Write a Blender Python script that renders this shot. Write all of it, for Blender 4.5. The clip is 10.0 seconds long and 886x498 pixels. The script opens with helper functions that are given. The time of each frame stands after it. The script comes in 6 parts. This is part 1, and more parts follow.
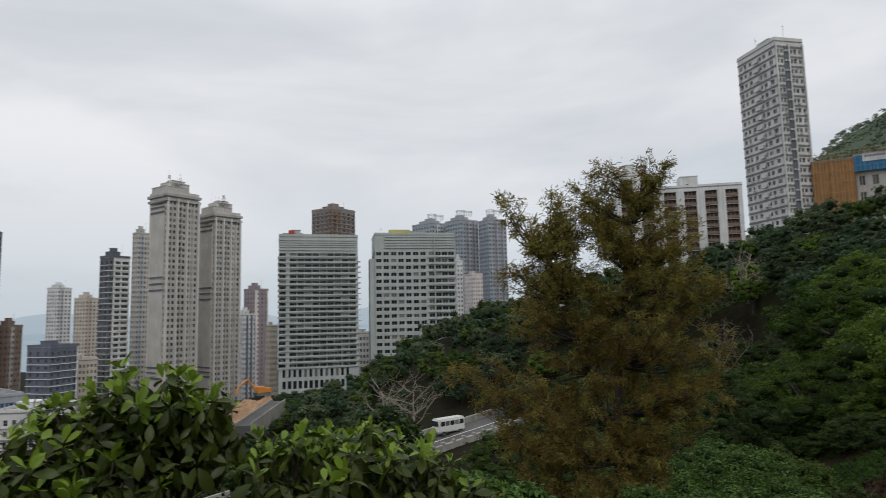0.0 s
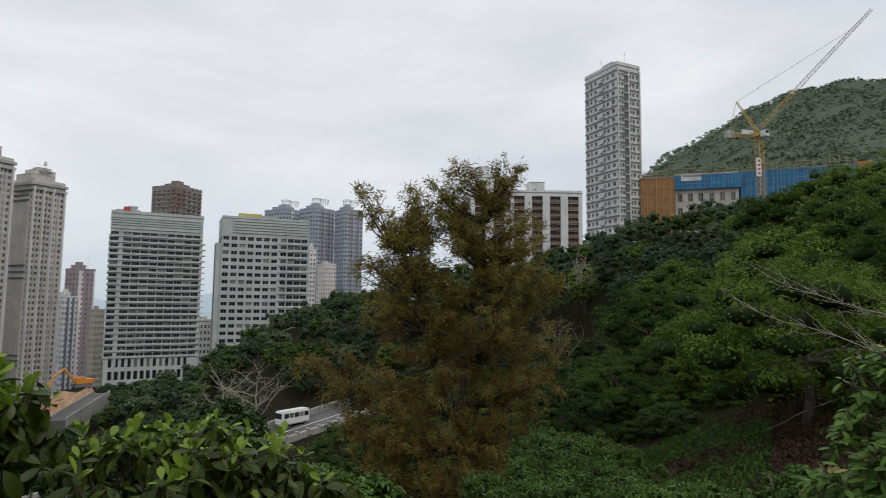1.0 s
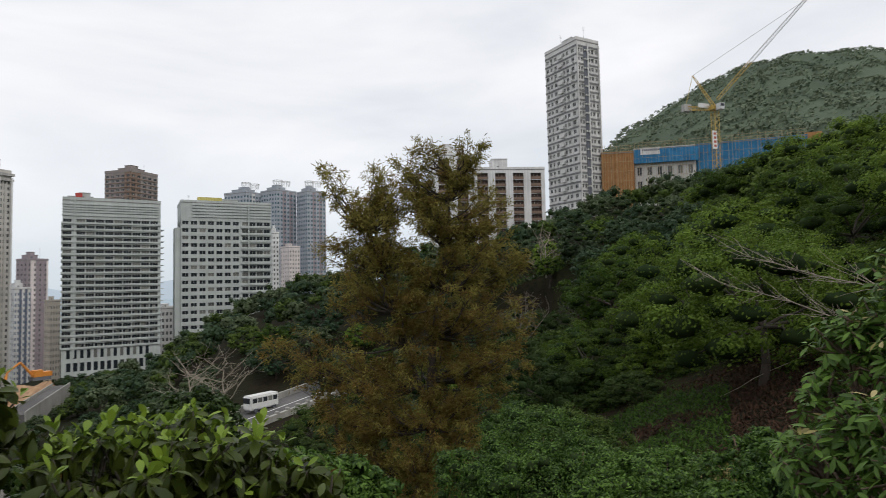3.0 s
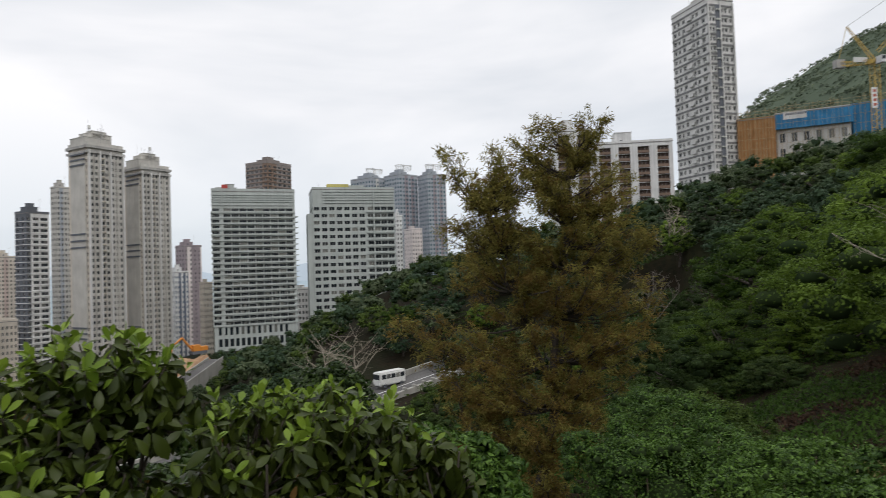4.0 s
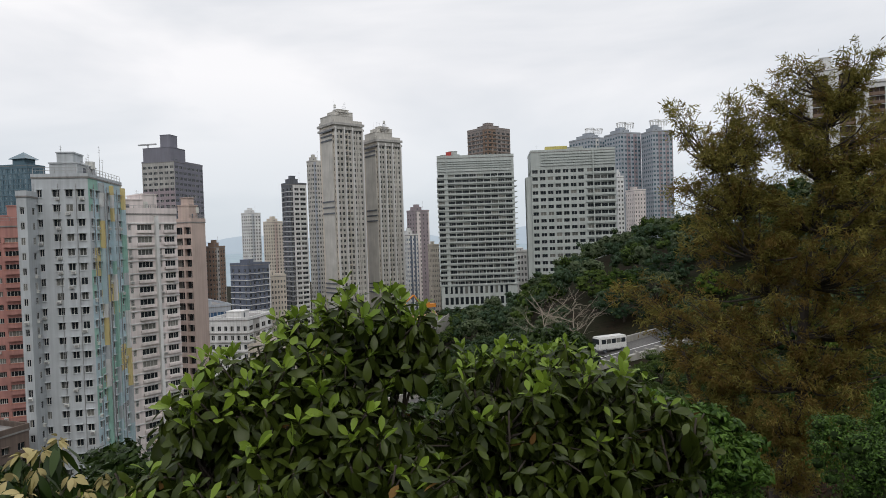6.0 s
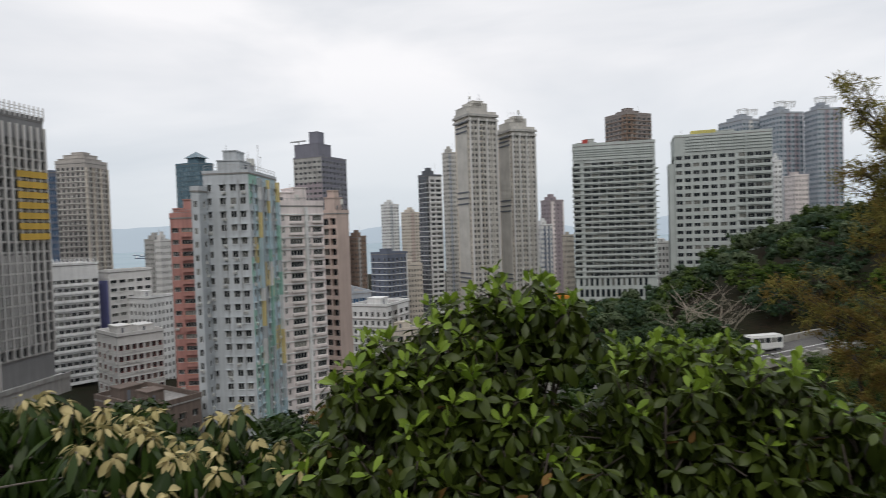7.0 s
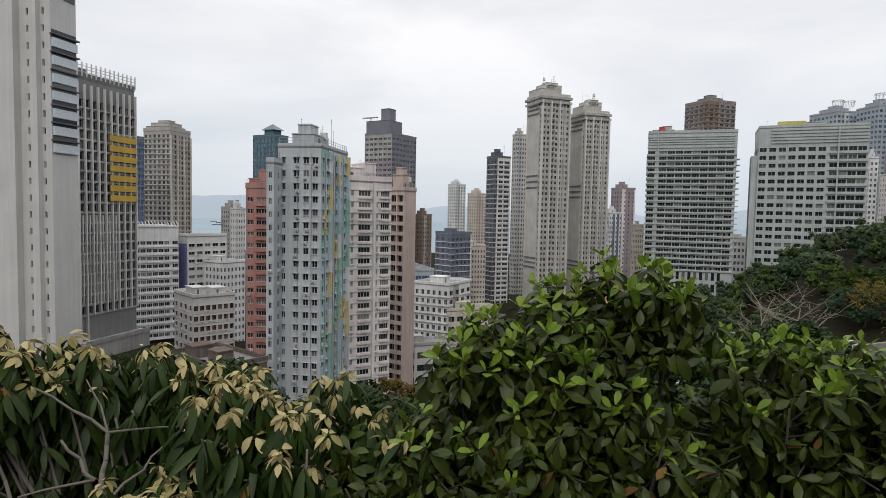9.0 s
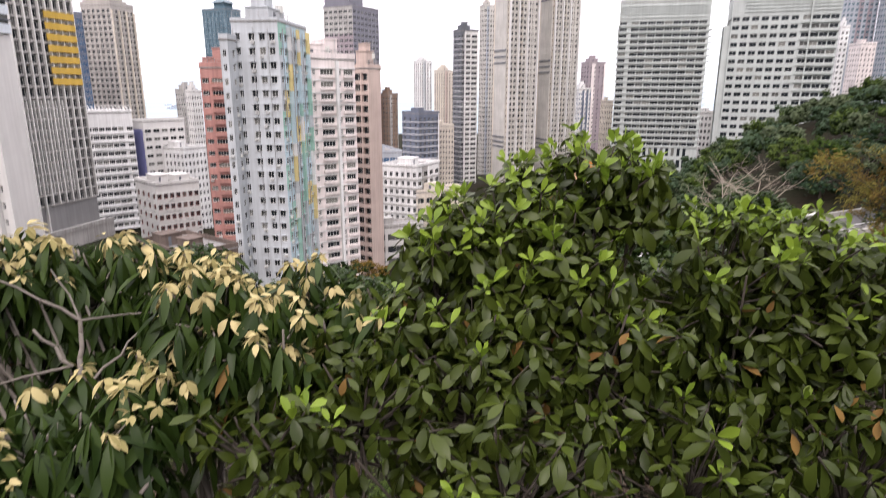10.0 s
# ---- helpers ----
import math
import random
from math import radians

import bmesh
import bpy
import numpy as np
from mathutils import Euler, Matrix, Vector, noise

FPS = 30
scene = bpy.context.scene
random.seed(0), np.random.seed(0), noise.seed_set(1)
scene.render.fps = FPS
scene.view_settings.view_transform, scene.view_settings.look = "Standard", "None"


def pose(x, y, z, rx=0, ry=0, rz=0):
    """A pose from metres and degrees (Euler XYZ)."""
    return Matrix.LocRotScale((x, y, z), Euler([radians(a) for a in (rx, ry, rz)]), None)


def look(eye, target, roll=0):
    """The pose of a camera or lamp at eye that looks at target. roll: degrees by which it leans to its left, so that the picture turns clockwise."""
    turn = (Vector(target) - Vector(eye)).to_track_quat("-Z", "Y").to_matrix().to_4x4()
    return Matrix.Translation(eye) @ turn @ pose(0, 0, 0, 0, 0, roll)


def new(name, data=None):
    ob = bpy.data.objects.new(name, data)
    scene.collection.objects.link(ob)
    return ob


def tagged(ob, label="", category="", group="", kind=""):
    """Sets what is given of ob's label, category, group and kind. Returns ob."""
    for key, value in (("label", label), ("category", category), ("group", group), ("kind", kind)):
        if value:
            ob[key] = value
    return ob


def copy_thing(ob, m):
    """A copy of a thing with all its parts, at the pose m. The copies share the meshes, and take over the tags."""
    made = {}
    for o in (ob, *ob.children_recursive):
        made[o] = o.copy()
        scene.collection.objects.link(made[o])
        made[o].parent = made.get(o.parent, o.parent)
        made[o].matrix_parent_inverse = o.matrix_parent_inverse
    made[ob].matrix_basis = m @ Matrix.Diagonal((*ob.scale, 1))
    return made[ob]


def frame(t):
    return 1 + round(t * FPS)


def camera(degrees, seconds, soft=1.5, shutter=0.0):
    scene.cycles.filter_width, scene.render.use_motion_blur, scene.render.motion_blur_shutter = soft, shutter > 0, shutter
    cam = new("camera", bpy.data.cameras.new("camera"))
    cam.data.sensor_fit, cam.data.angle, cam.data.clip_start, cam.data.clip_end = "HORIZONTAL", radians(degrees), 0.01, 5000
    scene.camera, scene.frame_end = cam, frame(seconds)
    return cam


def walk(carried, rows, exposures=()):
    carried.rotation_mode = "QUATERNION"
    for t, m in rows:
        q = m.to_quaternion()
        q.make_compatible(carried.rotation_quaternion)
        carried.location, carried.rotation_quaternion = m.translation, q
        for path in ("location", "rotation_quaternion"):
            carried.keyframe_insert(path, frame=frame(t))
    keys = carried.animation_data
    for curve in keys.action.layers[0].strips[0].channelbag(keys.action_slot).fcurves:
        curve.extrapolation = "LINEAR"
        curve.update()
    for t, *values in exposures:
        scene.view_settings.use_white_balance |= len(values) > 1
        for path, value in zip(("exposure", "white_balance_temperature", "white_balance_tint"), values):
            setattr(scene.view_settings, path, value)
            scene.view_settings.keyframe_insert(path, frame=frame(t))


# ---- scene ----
# ---- camera ----
EYE_Z = 75.0
PATH = [
    (0.0, -0.0, 0.001, 75.0, -0.4, 6.04, 1.29),
    (0.3, -0.011, 0.016, 74.998, -4.03, 6.2, -0.2),
    (0.5, -0.018, 0.025, 74.997, -6.33, 5.57, -1.02),
    (1.0, -0.035, 0.046, 74.995, -14.23, 5.19, -0.56),
    (1.5, -0.05, 0.064, 74.994, -16.12, 4.45, 0.35),
    (2.0, -0.063, 0.077, 74.994, -19.96, 6.13, 0.37),
    (2.2, -0.066, 0.08, 74.995, -21.57, 5.68, 0.11),
    (3.3, -0.08, 0.082, 75.001, -14.42, 2.66, 1.9),
    (3.5, -0.082, 0.078, 75.003, -12.23, 2.63, 2.12),
    (4.0, -0.083, 0.058, 75.007, -6.07, 1.63, 1.94),
    (4.5, -0.086, 0.028, 75.011, 0.61, 1.07, 3.0),
    (5.0, -0.097, -0.005, 75.014, 6.52, 0.35, 2.37),
    (5.2, -0.104, -0.016, 75.014, 10.29, -0.02, 2.16),
    (6.3, -0.15, -0.064, 75.014, 15.21, -1.34, 2.11),
    (6.5, -0.16, -0.071, 75.013, 16.9, -1.38, 2.29),
    (7.0, -0.193, -0.087, 75.009, 26.81, -1.65, 1.91),
    (7.5, -0.231, -0.097, 75.008, 31.44, -1.25, 0.8),
    (8.0, -0.281, -0.11, 75.005, 28.78, -1.94, 1.37),
    (8.5, -0.336, -0.125, 74.997, 30.15, -3.61, -1.04),
    (9.0, -0.366, -0.13, 74.99, 32.96, -3.4, -1.12),
    (9.5, -0.372, -0.12, 74.984, 28.6, -5.95, 0.76),
    (10.0, -0.379, -0.111, 74.979, 29.87, -14.5, -0.16)]
cam = camera(72.14, 10.0, soft=0.8, shutter=0.3)
walk(cam, [(t, pose(x, y, z, 90 + p, r, w)) for t, x, y, z, w, p, r in PATH],
     exposures=[(0.0, -0.3, 6500, 10), (1.0, -0.2, 6500, 10), (2.0, -0.06, 6600, 11), (3.5, 0.0, 6600, 11), (5.0, -0.07, 6600, 11), (6.5, -0.1, 6600, 11), (7.5, -0.12, 6600, 11),
                (8.0, -0.22, 6560, 11), (8.5, -0.2, 6560, 11), (9.0, -0.06, 6600, 11), (9.5, -0.1, 6600, 11), (9.8, 0.4, 6700, 15), (10.0, 1.12, 6800, 22)])

# ---- world and sun: a bright overcast afternoon ----
world = bpy.data.worlds.new("overcast_sky")
scene.world = world
world.use_nodes = True
wn, wl = world.node_tree.nodes, world.node_tree.links
wn.clear()
w_out, w_bg = wn.new("ShaderNodeOutputWorld"), wn.new("ShaderNodeBackground")
w_sky = wn.new("ShaderNodeTexSky")
w_sky.sky_type, w_sky.sun_disc = "NISHITA", False
w_sky.sun_elevation, w_sky.sun_rotation = radians(55), radians(200)
w_co, w_map, w_noise = wn.new("ShaderNodeTexCoord"), wn.new("ShaderNodeMapping"), wn.new("ShaderNodeTexNoise")
w_map.inputs["Scale"].default_value = (1.0, 1.0, 3.4)
w_map.inputs["Location"].default_value = (0.35, 0.2, 0.1)
w_noise.inputs["Scale"].default_value, w_noise.inputs["Detail"].default_value = 1.5, 5.0
w_noise.inputs["Roughness"].default_value, w_noise.inputs["Distortion"].default_value = 0.5, 0.35
w_ramp = wn.new("ShaderNodeValToRGB")
w_ramp.color_ramp.elements[0].position, w_ramp.color_ramp.elements[0].color = 0.34, (0.62, 0.66, 0.71, 1)
w_ramp.color_ramp.elements[1].position, w_ramp.color_ramp.elements[1].color = 0.62, (0.90, 0.905, 0.925, 1)
w_sep, w_low = wn.new("ShaderNodeSeparateXYZ"), wn.new("ShaderNodeMapRange")
w_low.inputs["From Min"].default_value, w_low.inputs["From Max"].default_value = -0.02, 0.25
w_low.inputs["To Min"].default_value, w_low.inputs["To Max"].default_value = 0.85, 0.0
w_band = wn.new("ShaderNodeMix")
w_band.data_type = "RGBA"
w_band.inputs[7].default_value = (0.52, 0.60, 0.67, 1)
w_mix = wn.new("ShaderNodeMix")
w_mix.data_type = "RGBA"
w_mix.inputs[0].default_value = 0.06
wl.new(w_co.outputs["Generated"], w_map.inputs["Vector"])
wl.new(w_map.outputs["Vector"], w_noise.inputs["Vector"])
wl.new(w_noise.outputs["Fac"], w_ramp.inputs["Fac"])
wl.new(w_co.outputs["Generated"], w_sep.inputs["Vector"])
wl.new(w_sep.outputs["Z"], w_low.inputs["Value"])
wl.new(w_low.outputs["Result"], w_band.inputs[0])
wl.new(w_ramp.outputs["Color"], w_band.inputs[6])
w_dim = wn.new("ShaderNodeMix")
w_dim.data_type, w_dim.blend_type = "RGBA", "MULTIPLY"
w_dim.inputs[0].default_value, w_dim.inputs[7].default_value = 1.0, (0.1, 0.1, 0.1, 1)
wl.new(w_sky.outputs["Color"], w_dim.inputs[6])
wl.new(w_band.outputs[2], w_mix.inputs[6])
wl.new(w_dim.outputs[2], w_mix.inputs[7])
w_top, w_gain = wn.new("ShaderNodeMapRange"), wn.new("ShaderNodeMix")
w_top.inputs["From Min"].default_value, w_top.inputs["From Max"].default_value = 0.42, 1.0
w_top.inputs["To Min"].default_value, w_top.inputs["To Max"].default_value = 1.0, 1.6
w_gain.data_type, w_gain.blend_type = "RGBA", "MULTIPLY"
w_gain.inputs[0].default_value = 1.0
wl.new(w_sep.outputs["Z"], w_top.inputs["Value"])
wl.new(w_mix.outputs[2], w_gain.inputs[6])
wl.new(w_top.outputs["Result"], w_gain.inputs[7])
wl.new(w_gain.outputs[2], w_bg.inputs["Color"])
wl.new(w_bg.outputs["Background"], w_out.inputs["Surface"])
w_bg.inputs["Strength"].default_value = 1.18

sun = new("sun", bpy.data.lights.new("sun", "SUN"))
sun.data.energy, sun.data.angle, sun.data.color = 0.85, radians(30), (1.0, 0.96, 0.89)
sun.matrix_world = look((110, -150, 330), (0, 60, 60))


# ---- materials ----
def nodes_of(name):
    m = bpy.data.materials.new(name)
    m.use_nodes = True
    nt = m.node_tree
    return m, nt.nodes, nt.links, nt.nodes["Principled BSDF"]


def wall_mat(name, color, rough=0.85, stain=0.25, scale=0.5, spec=0.3, joint=0.0):
    """Painted or rendered wall: blotches, rain streaks that run down, fine bump."""
    m, n, l, bs = nodes_of(name)
    co = n.new("ShaderNodeTexCoord")
    big, streak, fine = n.new("ShaderNodeTexNoise"), n.new("ShaderNodeTexNoise"), n.new("ShaderNodeTexNoise")
    mp = n.new("ShaderNodeMapping")
    mp.inputs["Scale"].default_value = (1.6, 1.6, 0.06)
    l.new(co.outputs["Object"], mp.inputs["Vector"])
    l.new(co.outputs["Object"], big.inputs["Vector"])
    l.new(mp.outputs["Vector"], streak.inputs["Vector"])
    l.new(co.outputs["Object"], fine.inputs["Vector"])
    big.inputs["Scale"].default_value, big.inputs["Detail"].default_value = scale * 0.3, 4
    streak.inputs["Scale"].default_value, streak.inputs["Detail"].default_value = 1.0, 4
    fine.inputs["Scale"].default_value, fine.inputs["Detail"].default_value = scale * 12, 3
    add = n.new("ShaderNodeMath")
    add.operation = "ADD"
    l.new(big.outputs["Fac"], add.inputs[0])
    l.new(streak.outputs["Fac"], add.inputs[1])
    rg = n.new("ShaderNodeMapRange")
    rg.inputs["From Min"].default_value, rg.inputs["From Max"].default_value = 0.75, 1.3
    rg.inputs["To Min"].default_value, rg.inputs["To Max"].default_value = 1.0 - stain, 1.0 + stain * 0.35
    l.new(add.outputs[0], rg.inputs["Value"])
    mx = n.new("ShaderNodeMix")
    mx.data_type, mx.blend_type = "RGBA", "MULTIPLY"
    mx.inputs[0].default_value = 1.0
    mx.inputs[6].default_value = (*color, 1)
    l.new(rg.outputs["Result"], mx.inputs[7])
    l.new(mx.outputs[2], bs.inputs["Base Color"])
    bp = n.new("ShaderNodeBump")
    bp.inputs["Strength"].default_value, bp.inputs["Distance"].default_value = 0.25, 0.05
    l.new(fine.outputs["Fac"], bp.inputs["Height"])
    l.new(bp.outputs["Normal"], bs.inputs["Normal"])
    bs.inputs["Roughness"].default_value = rough
    bs.inputs["Specular IOR Level"].default_value = spec
    return m


def glass_mat(name, dark=(0.02, 0.025, 0.03), light=(0.22, 0.22, 0.2), rough=0.12, share=0.72):
    """Window glass seen from outside: dark rooms, some with pale curtains drawn."""
    m, n, l, bs = nodes_of(name)
    geo, info = n.new("ShaderNodeNewGeometry"), n.new("ShaderNodeObjectInfo")
    add, fr, rp = n.new("ShaderNodeMath"), n.new("ShaderNodeMath"), n.new("ShaderNodeValToRGB")
    add.operation, fr.operation = "ADD", "FRACT"
    l.new(geo.outputs["Random Per Island"], add.inputs[0])
    l.new(info.outputs["Random"], add.inputs[1])
    l.new(add.outputs[0], fr.inputs[0])
    l.new(fr.outputs[0], rp.inputs["Fac"])
    rp.color_ramp.elements[0].color = (*dark, 1)
    rp.color_ramp.elements[0].position = share
    rp.color_ramp.elements[1].color = (*light, 1)
    l.new(rp.outputs["Color"], bs.inputs["Base Color"])
    bs.inputs["Roughness"].default_value = rough
    bs.inputs["IOR"].default_value = 1.5
    return m


def leaf_mat(name, a, b, rough=0.45, through_share=0.25, clump=0.6, tree=0.4, patch=0.35, sheen=0.06):
    """Foliage: colour varies leaf by leaf and in patches; light passes through."""
    m, n, l, bs = nodes_of(name)
    geo, info, co = n.new("ShaderNodeNewGeometry"), n.new("ShaderNodeObjectInfo"), n.new("ShaderNodeTexCoord")
    no = n.new("ShaderNodeTexNoise")
    no.inputs["Scale"].default_value, no.inputs["Detail"].default_value = clump, 3
    l.new(co.outputs["Object"], no.inputs["Vector"])
    mixo, mixf = n.new("ShaderNodeMix"), n.new("ShaderNodeMix")
    mixo.inputs[0].default_value, mixf.inputs[0].default_value = tree, patch
    l.new(geo.outputs["Random Per Island"], mixo.inputs[2])
    l.new(info.outputs["Random"], mixo.inputs[3])
    l.new(mixo.outputs[0], mixf.inputs[2])
    l.new(no.outputs["Fac"], mixf.inputs[3])
    rp = n.new("ShaderNodeValToRGB")
    rp.color_ramp.elements[0].position, rp.color_ramp.elements[0].color = 0.28, (*a, 1)
    rp.color_ramp.elements[1].position, rp.color_ramp.elements[1].color = 0.72, (*b, 1)
    l.new(mixf.outputs[0], rp.inputs["Fac"])
    l.new(rp.outputs["Color"], bs.inputs["Base Color"])
    bs.inputs["Roughness"].default_value = rough
    bs.inputs["Specular IOR Level"].default_value = sheen
    tr, ms = n.new("ShaderNodeBsdfTranslucent"), n.new("ShaderNodeMixShader")
    l.new(rp.outputs["Color"], tr.inputs["Color"])
    ms.inputs[0].default_value = through_share
    l.new(bs.outputs[0], ms.inputs[1])
    l.new(tr.outputs[0], ms.inputs[2])
    l.new(ms.outputs[0], n["Material Output"].inputs["Surface"])
    return m


def ground_mat(name, a, b, c, s1=0.05, s2=1.2):
    m, n, l, bs = nodes_of(name)
    co, n1, n2 = n.new("ShaderNodeTexCoord"), n.new("ShaderNodeTexNoise"), n.new("ShaderNodeTexNoise")
    l.new(co.outputs["Object"], n1.inputs["Vector"])
    l.new(co.outputs["Object"], n2.inputs["Vector"])
    n1.inputs["Scale"].default_value, n1.inputs["Detail"].default_value = s1, 6
    n2.inputs["Scale"].default_value, n2.inputs["Detail"].default_value = s2, 5
    rp = n.new("ShaderNodeValToRGB")
    rp.color_ramp.elements[0].position, rp.color_ramp.elements[0].color = 0.35, (*a, 1)
    rp.color_ramp.elements[1].position, rp.color_ramp.elements[1].color = 0.62, (*b, 1)
    l.new(n1.outputs["Fac"], rp.inputs["Fac"])
    mx, rg = n.new("ShaderNodeMix"), n.new("ShaderNodeMapRange")
    mx.data_type = "RGBA"
    rg.inputs["From Min"].default_value, rg.inputs["From Max"].default_value = 0.45, 0.7
    l.new(n2.outputs["Fac"], rg.inputs["Value"])
    l.new(rg.outputs["Result"], mx.inputs[0])
    l.new(rp.outputs["Color"], mx.inputs[6])
    mx.inputs[7].default_value = (*c, 1)
    l.new(mx.outputs[2], bs.inputs["Base Color"])
    bs.inputs["Roughness"].default_value = 0.95
    bs.inputs["Specular IOR Level"].default_value = 0.08
    bp = n.new("ShaderNodeBump")
    bp.inputs["Strength"].default_value, bp.inputs["Distance"].default_value = 0.6, 0.2
    l.new(n2.outputs["Fac"], bp.inputs["Height"])
    l.new(bp.outputs["Normal"], bs.inputs["Normal"])
    return m


def plain_mat(name, color, rough=0.5, metal=0.0):
    m, n, l, bs = nodes_of(name)
    co, no, rg, mx = n.new("ShaderNodeTexCoord"), n.new("ShaderNodeTexNoise"), n.new("ShaderNodeMapRange"), n.new("ShaderNodeMix")
    l.new(co.outputs["Object"], no.inputs["Vector"])
    no.inputs["Scale"].default_value, no.inputs["Detail"].default_value = 3, 4
    rg.inputs["To Min"].default_value, rg.inputs["To Max"].default_value = 0.75, 1.2
    l.new(no.outputs["Fac"], rg.inputs["Value"])
    mx.data_type, mx.blend_type = "RGBA", "MULTIPLY"
    mx.inputs[0].default_value, mx.inputs[6].default_value = 1.0, (*color, 1)
    l.new(rg.outputs["Result"], mx.inputs[7])
    l.new(mx.outputs[2], bs.inputs["Base Color"])
    bs.inputs["Roughness"].default_value, bs.inputs["Metallic"].default_value = rough, metal
    return m


GLASS = glass_mat("window_glass")
GLASS_FAR = glass_mat("window_glass_far", (0.03, 0.035, 0.04), (0.16, 0.16, 0.15), 0.25, 0.6)
GLASS_TEAL = glass_mat("teal_curtain_glass", (0.05, 0.10, 0.13), (0.12, 0.19, 0.23), 0.2, 0.3)
GLASS_BLUE = glass_mat("blue_curtain_glass", (0.04, 0.09, 0.17), (0.08, 0.15, 0.25), 0.2, 0.3)
WHITE = wall_mat("white_paint", (0.74, 0.74, 0.73), stain=0.25)
OFFWHITE = wall_mat("off_white_tile", (0.62, 0.61, 0.59), stain=0.12)
CONCRETE = wall_mat("weathered_concrete", (0.42, 0.41, 0.39), stain=0.35)
GREY = wall_mat("grey_render", (0.5, 0.53, 0.55), stain=0.22)
DARKGREY = wall_mat("dark_grey_panel", (0.14, 0.15, 0.17), stain=0.2)
SLATE = wall_mat("slate_blue_panel", (0.15, 0.17, 0.22), stain=0.2)
BEIGE = wall_mat("beige_tile", (0.54, 0.52, 0.48), stain=0.22)
CREAM = wall_mat("cream_tile", (0.62, 0.56, 0.48), stain=0.22)
PINKISH = wall_mat("dusty_pink_render", (0.54, 0.43, 0.38), stain=0.2)
PALEPINK = wall_mat("pale_pink_tile", (0.76, 0.69, 0.67), stain=0.22)
SALMON = wall_mat("salmon_red_render", (0.46, 0.235, 0.205), stain=0.25)
REDDARK = wall_mat("dark_red_render", (0.3, 0.12, 0.1), stain=0.25)
ORANGE = wall_mat("orange_render", (0.58, 0.28, 0.20), stain=0.2)
SAGE = wall_mat("pale_sage_panel", (0.46, 0.495, 0.475), stain=0.18)
MAUVE = wall_mat("mauve_tile", (0.33, 0.28, 0.3), stain=0.2)
BROWN = wall_mat("brown_tile", (0.24, 0.17, 0.13), stain=0.2)
BLUEGREY = wall_mat("blue_grey_panel", (0.39, 0.42, 0.46), stain=0.2)
PURPLE = wall_mat("violet_blue_panel", (0.16, 0.17, 0.34), stain=0.15)
GOLD = wall_mat("ochre_yellow_panel", (0.55, 0.36, 0.07), stain=0.15)
P_YELLOW = wall_mat("pastel_yellow_paint", (0.68, 0.56, 0.27), stain=0.2)
P_GREEN = wall_mat("pastel_green_paint", (0.33, 0.54, 0.46), stain=0.2)
P_BLUE = wall_mat("pastel_blue_paint", (0.48, 0.61, 0.66), stain=0.2)
HILLGREY = wall_mat("pale_grey_tile", (0.66, 0.65, 0.63), stain=0.25)
BANDGREY = wall_mat("grey_band_render", (0.22, 0.22, 0.22), stain=0.3)
ROOF = wall_mat("roof_screed", (0.27, 0.26, 0.25), stain=0.35)
FRAME = plain_mat("aluminium_frame", (0.55, 0.55, 0.53), 0.4)
ACWHITE = plain_mat("air_conditioner_casing", (0.62, 0.62, 0.58), 0.6)
STEEL = plain_mat("galvanised_steel", (0.42, 0.42, 0.42), 0.45, 0.6)
CRANE_Y = plain_mat("crane_yellow_paint", (0.5, 0.34, 0.08), 0.5)
CRANE_W = plain_mat("crane_pale_paint", (0.60, 0.60, 0.60), 0.5)
NET_BLUE = wall_mat("blue_debris_net", (0.045, 0.235, 0.46), stain=0.35, scale=1.5)
NET_GOLD = wall_mat("ochre_debris_net", (0.40, 0.20, 0.080), stain=0.35, scale=1.5)
NET_GREEN = wall_mat("green_debris_net", (0.05, 0.28, 0.18), stain=0.35, scale=1.5)
BAMBOO = plain_mat("bamboo_pole", (0.40, 0.31, 0.17), 0.7)
ASPHALT = ground_mat("asphalt", (0.10, 0.095, 0.095), (0.14, 0.135, 0.13), (0.08, 0.08, 0.08), 0.1, 6)
KERB = wall_mat("concrete_kerb", (0.33, 0.32, 0.29), stain=0.3)
BARK = plain_mat("brown_bark", (0.12, 0.085, 0.06), 0.9)
BARK_DARK = plain_mat("dark_furrowed_bark", (0.045, 0.036, 0.028), 0.95)
BARK_GREY = plain_mat("grey_bark", (0.15, 0.13, 0.11), 0.9)
BARE = plain_mat("bare_pale_twigs", (0.29, 0.25, 0.20), 0.9)
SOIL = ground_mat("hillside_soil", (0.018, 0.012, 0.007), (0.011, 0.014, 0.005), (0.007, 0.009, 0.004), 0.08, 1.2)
SEA = ground_mat("harbour_water", (0.29, 0.36, 0.40), (0.32, 0.39, 0.43), (0.31, 0.38, 0.42), 0.004, 0.05)
# the hills glow a flat blue-grey that stands for haze
HAZE_GLOW, hz_n, hz_l, hz_b = nodes_of("hill_haze_glow")
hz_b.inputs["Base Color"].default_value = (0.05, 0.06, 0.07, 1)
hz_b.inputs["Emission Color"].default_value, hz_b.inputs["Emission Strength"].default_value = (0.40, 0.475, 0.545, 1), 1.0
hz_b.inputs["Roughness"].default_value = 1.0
LEAF_DARK = leaf_mat("dark_green_foliage", (0.017, 0.034, 0.010), (0.062, 0.092, 0.028), tree=0.7)
# near-black green of the added cores: crown shade put into colour
LEAF_SHADE = leaf_mat("shaded_inner_foliage", (0.014, 0.026, 0.009), (0.032, 0.050, 0.017), 0.9, 0.05)
LEAF_MID = leaf_mat("mid_green_foliage", (0.030, 0.056, 0.013), (0.095, 0.138, 0.030), tree=0.7)
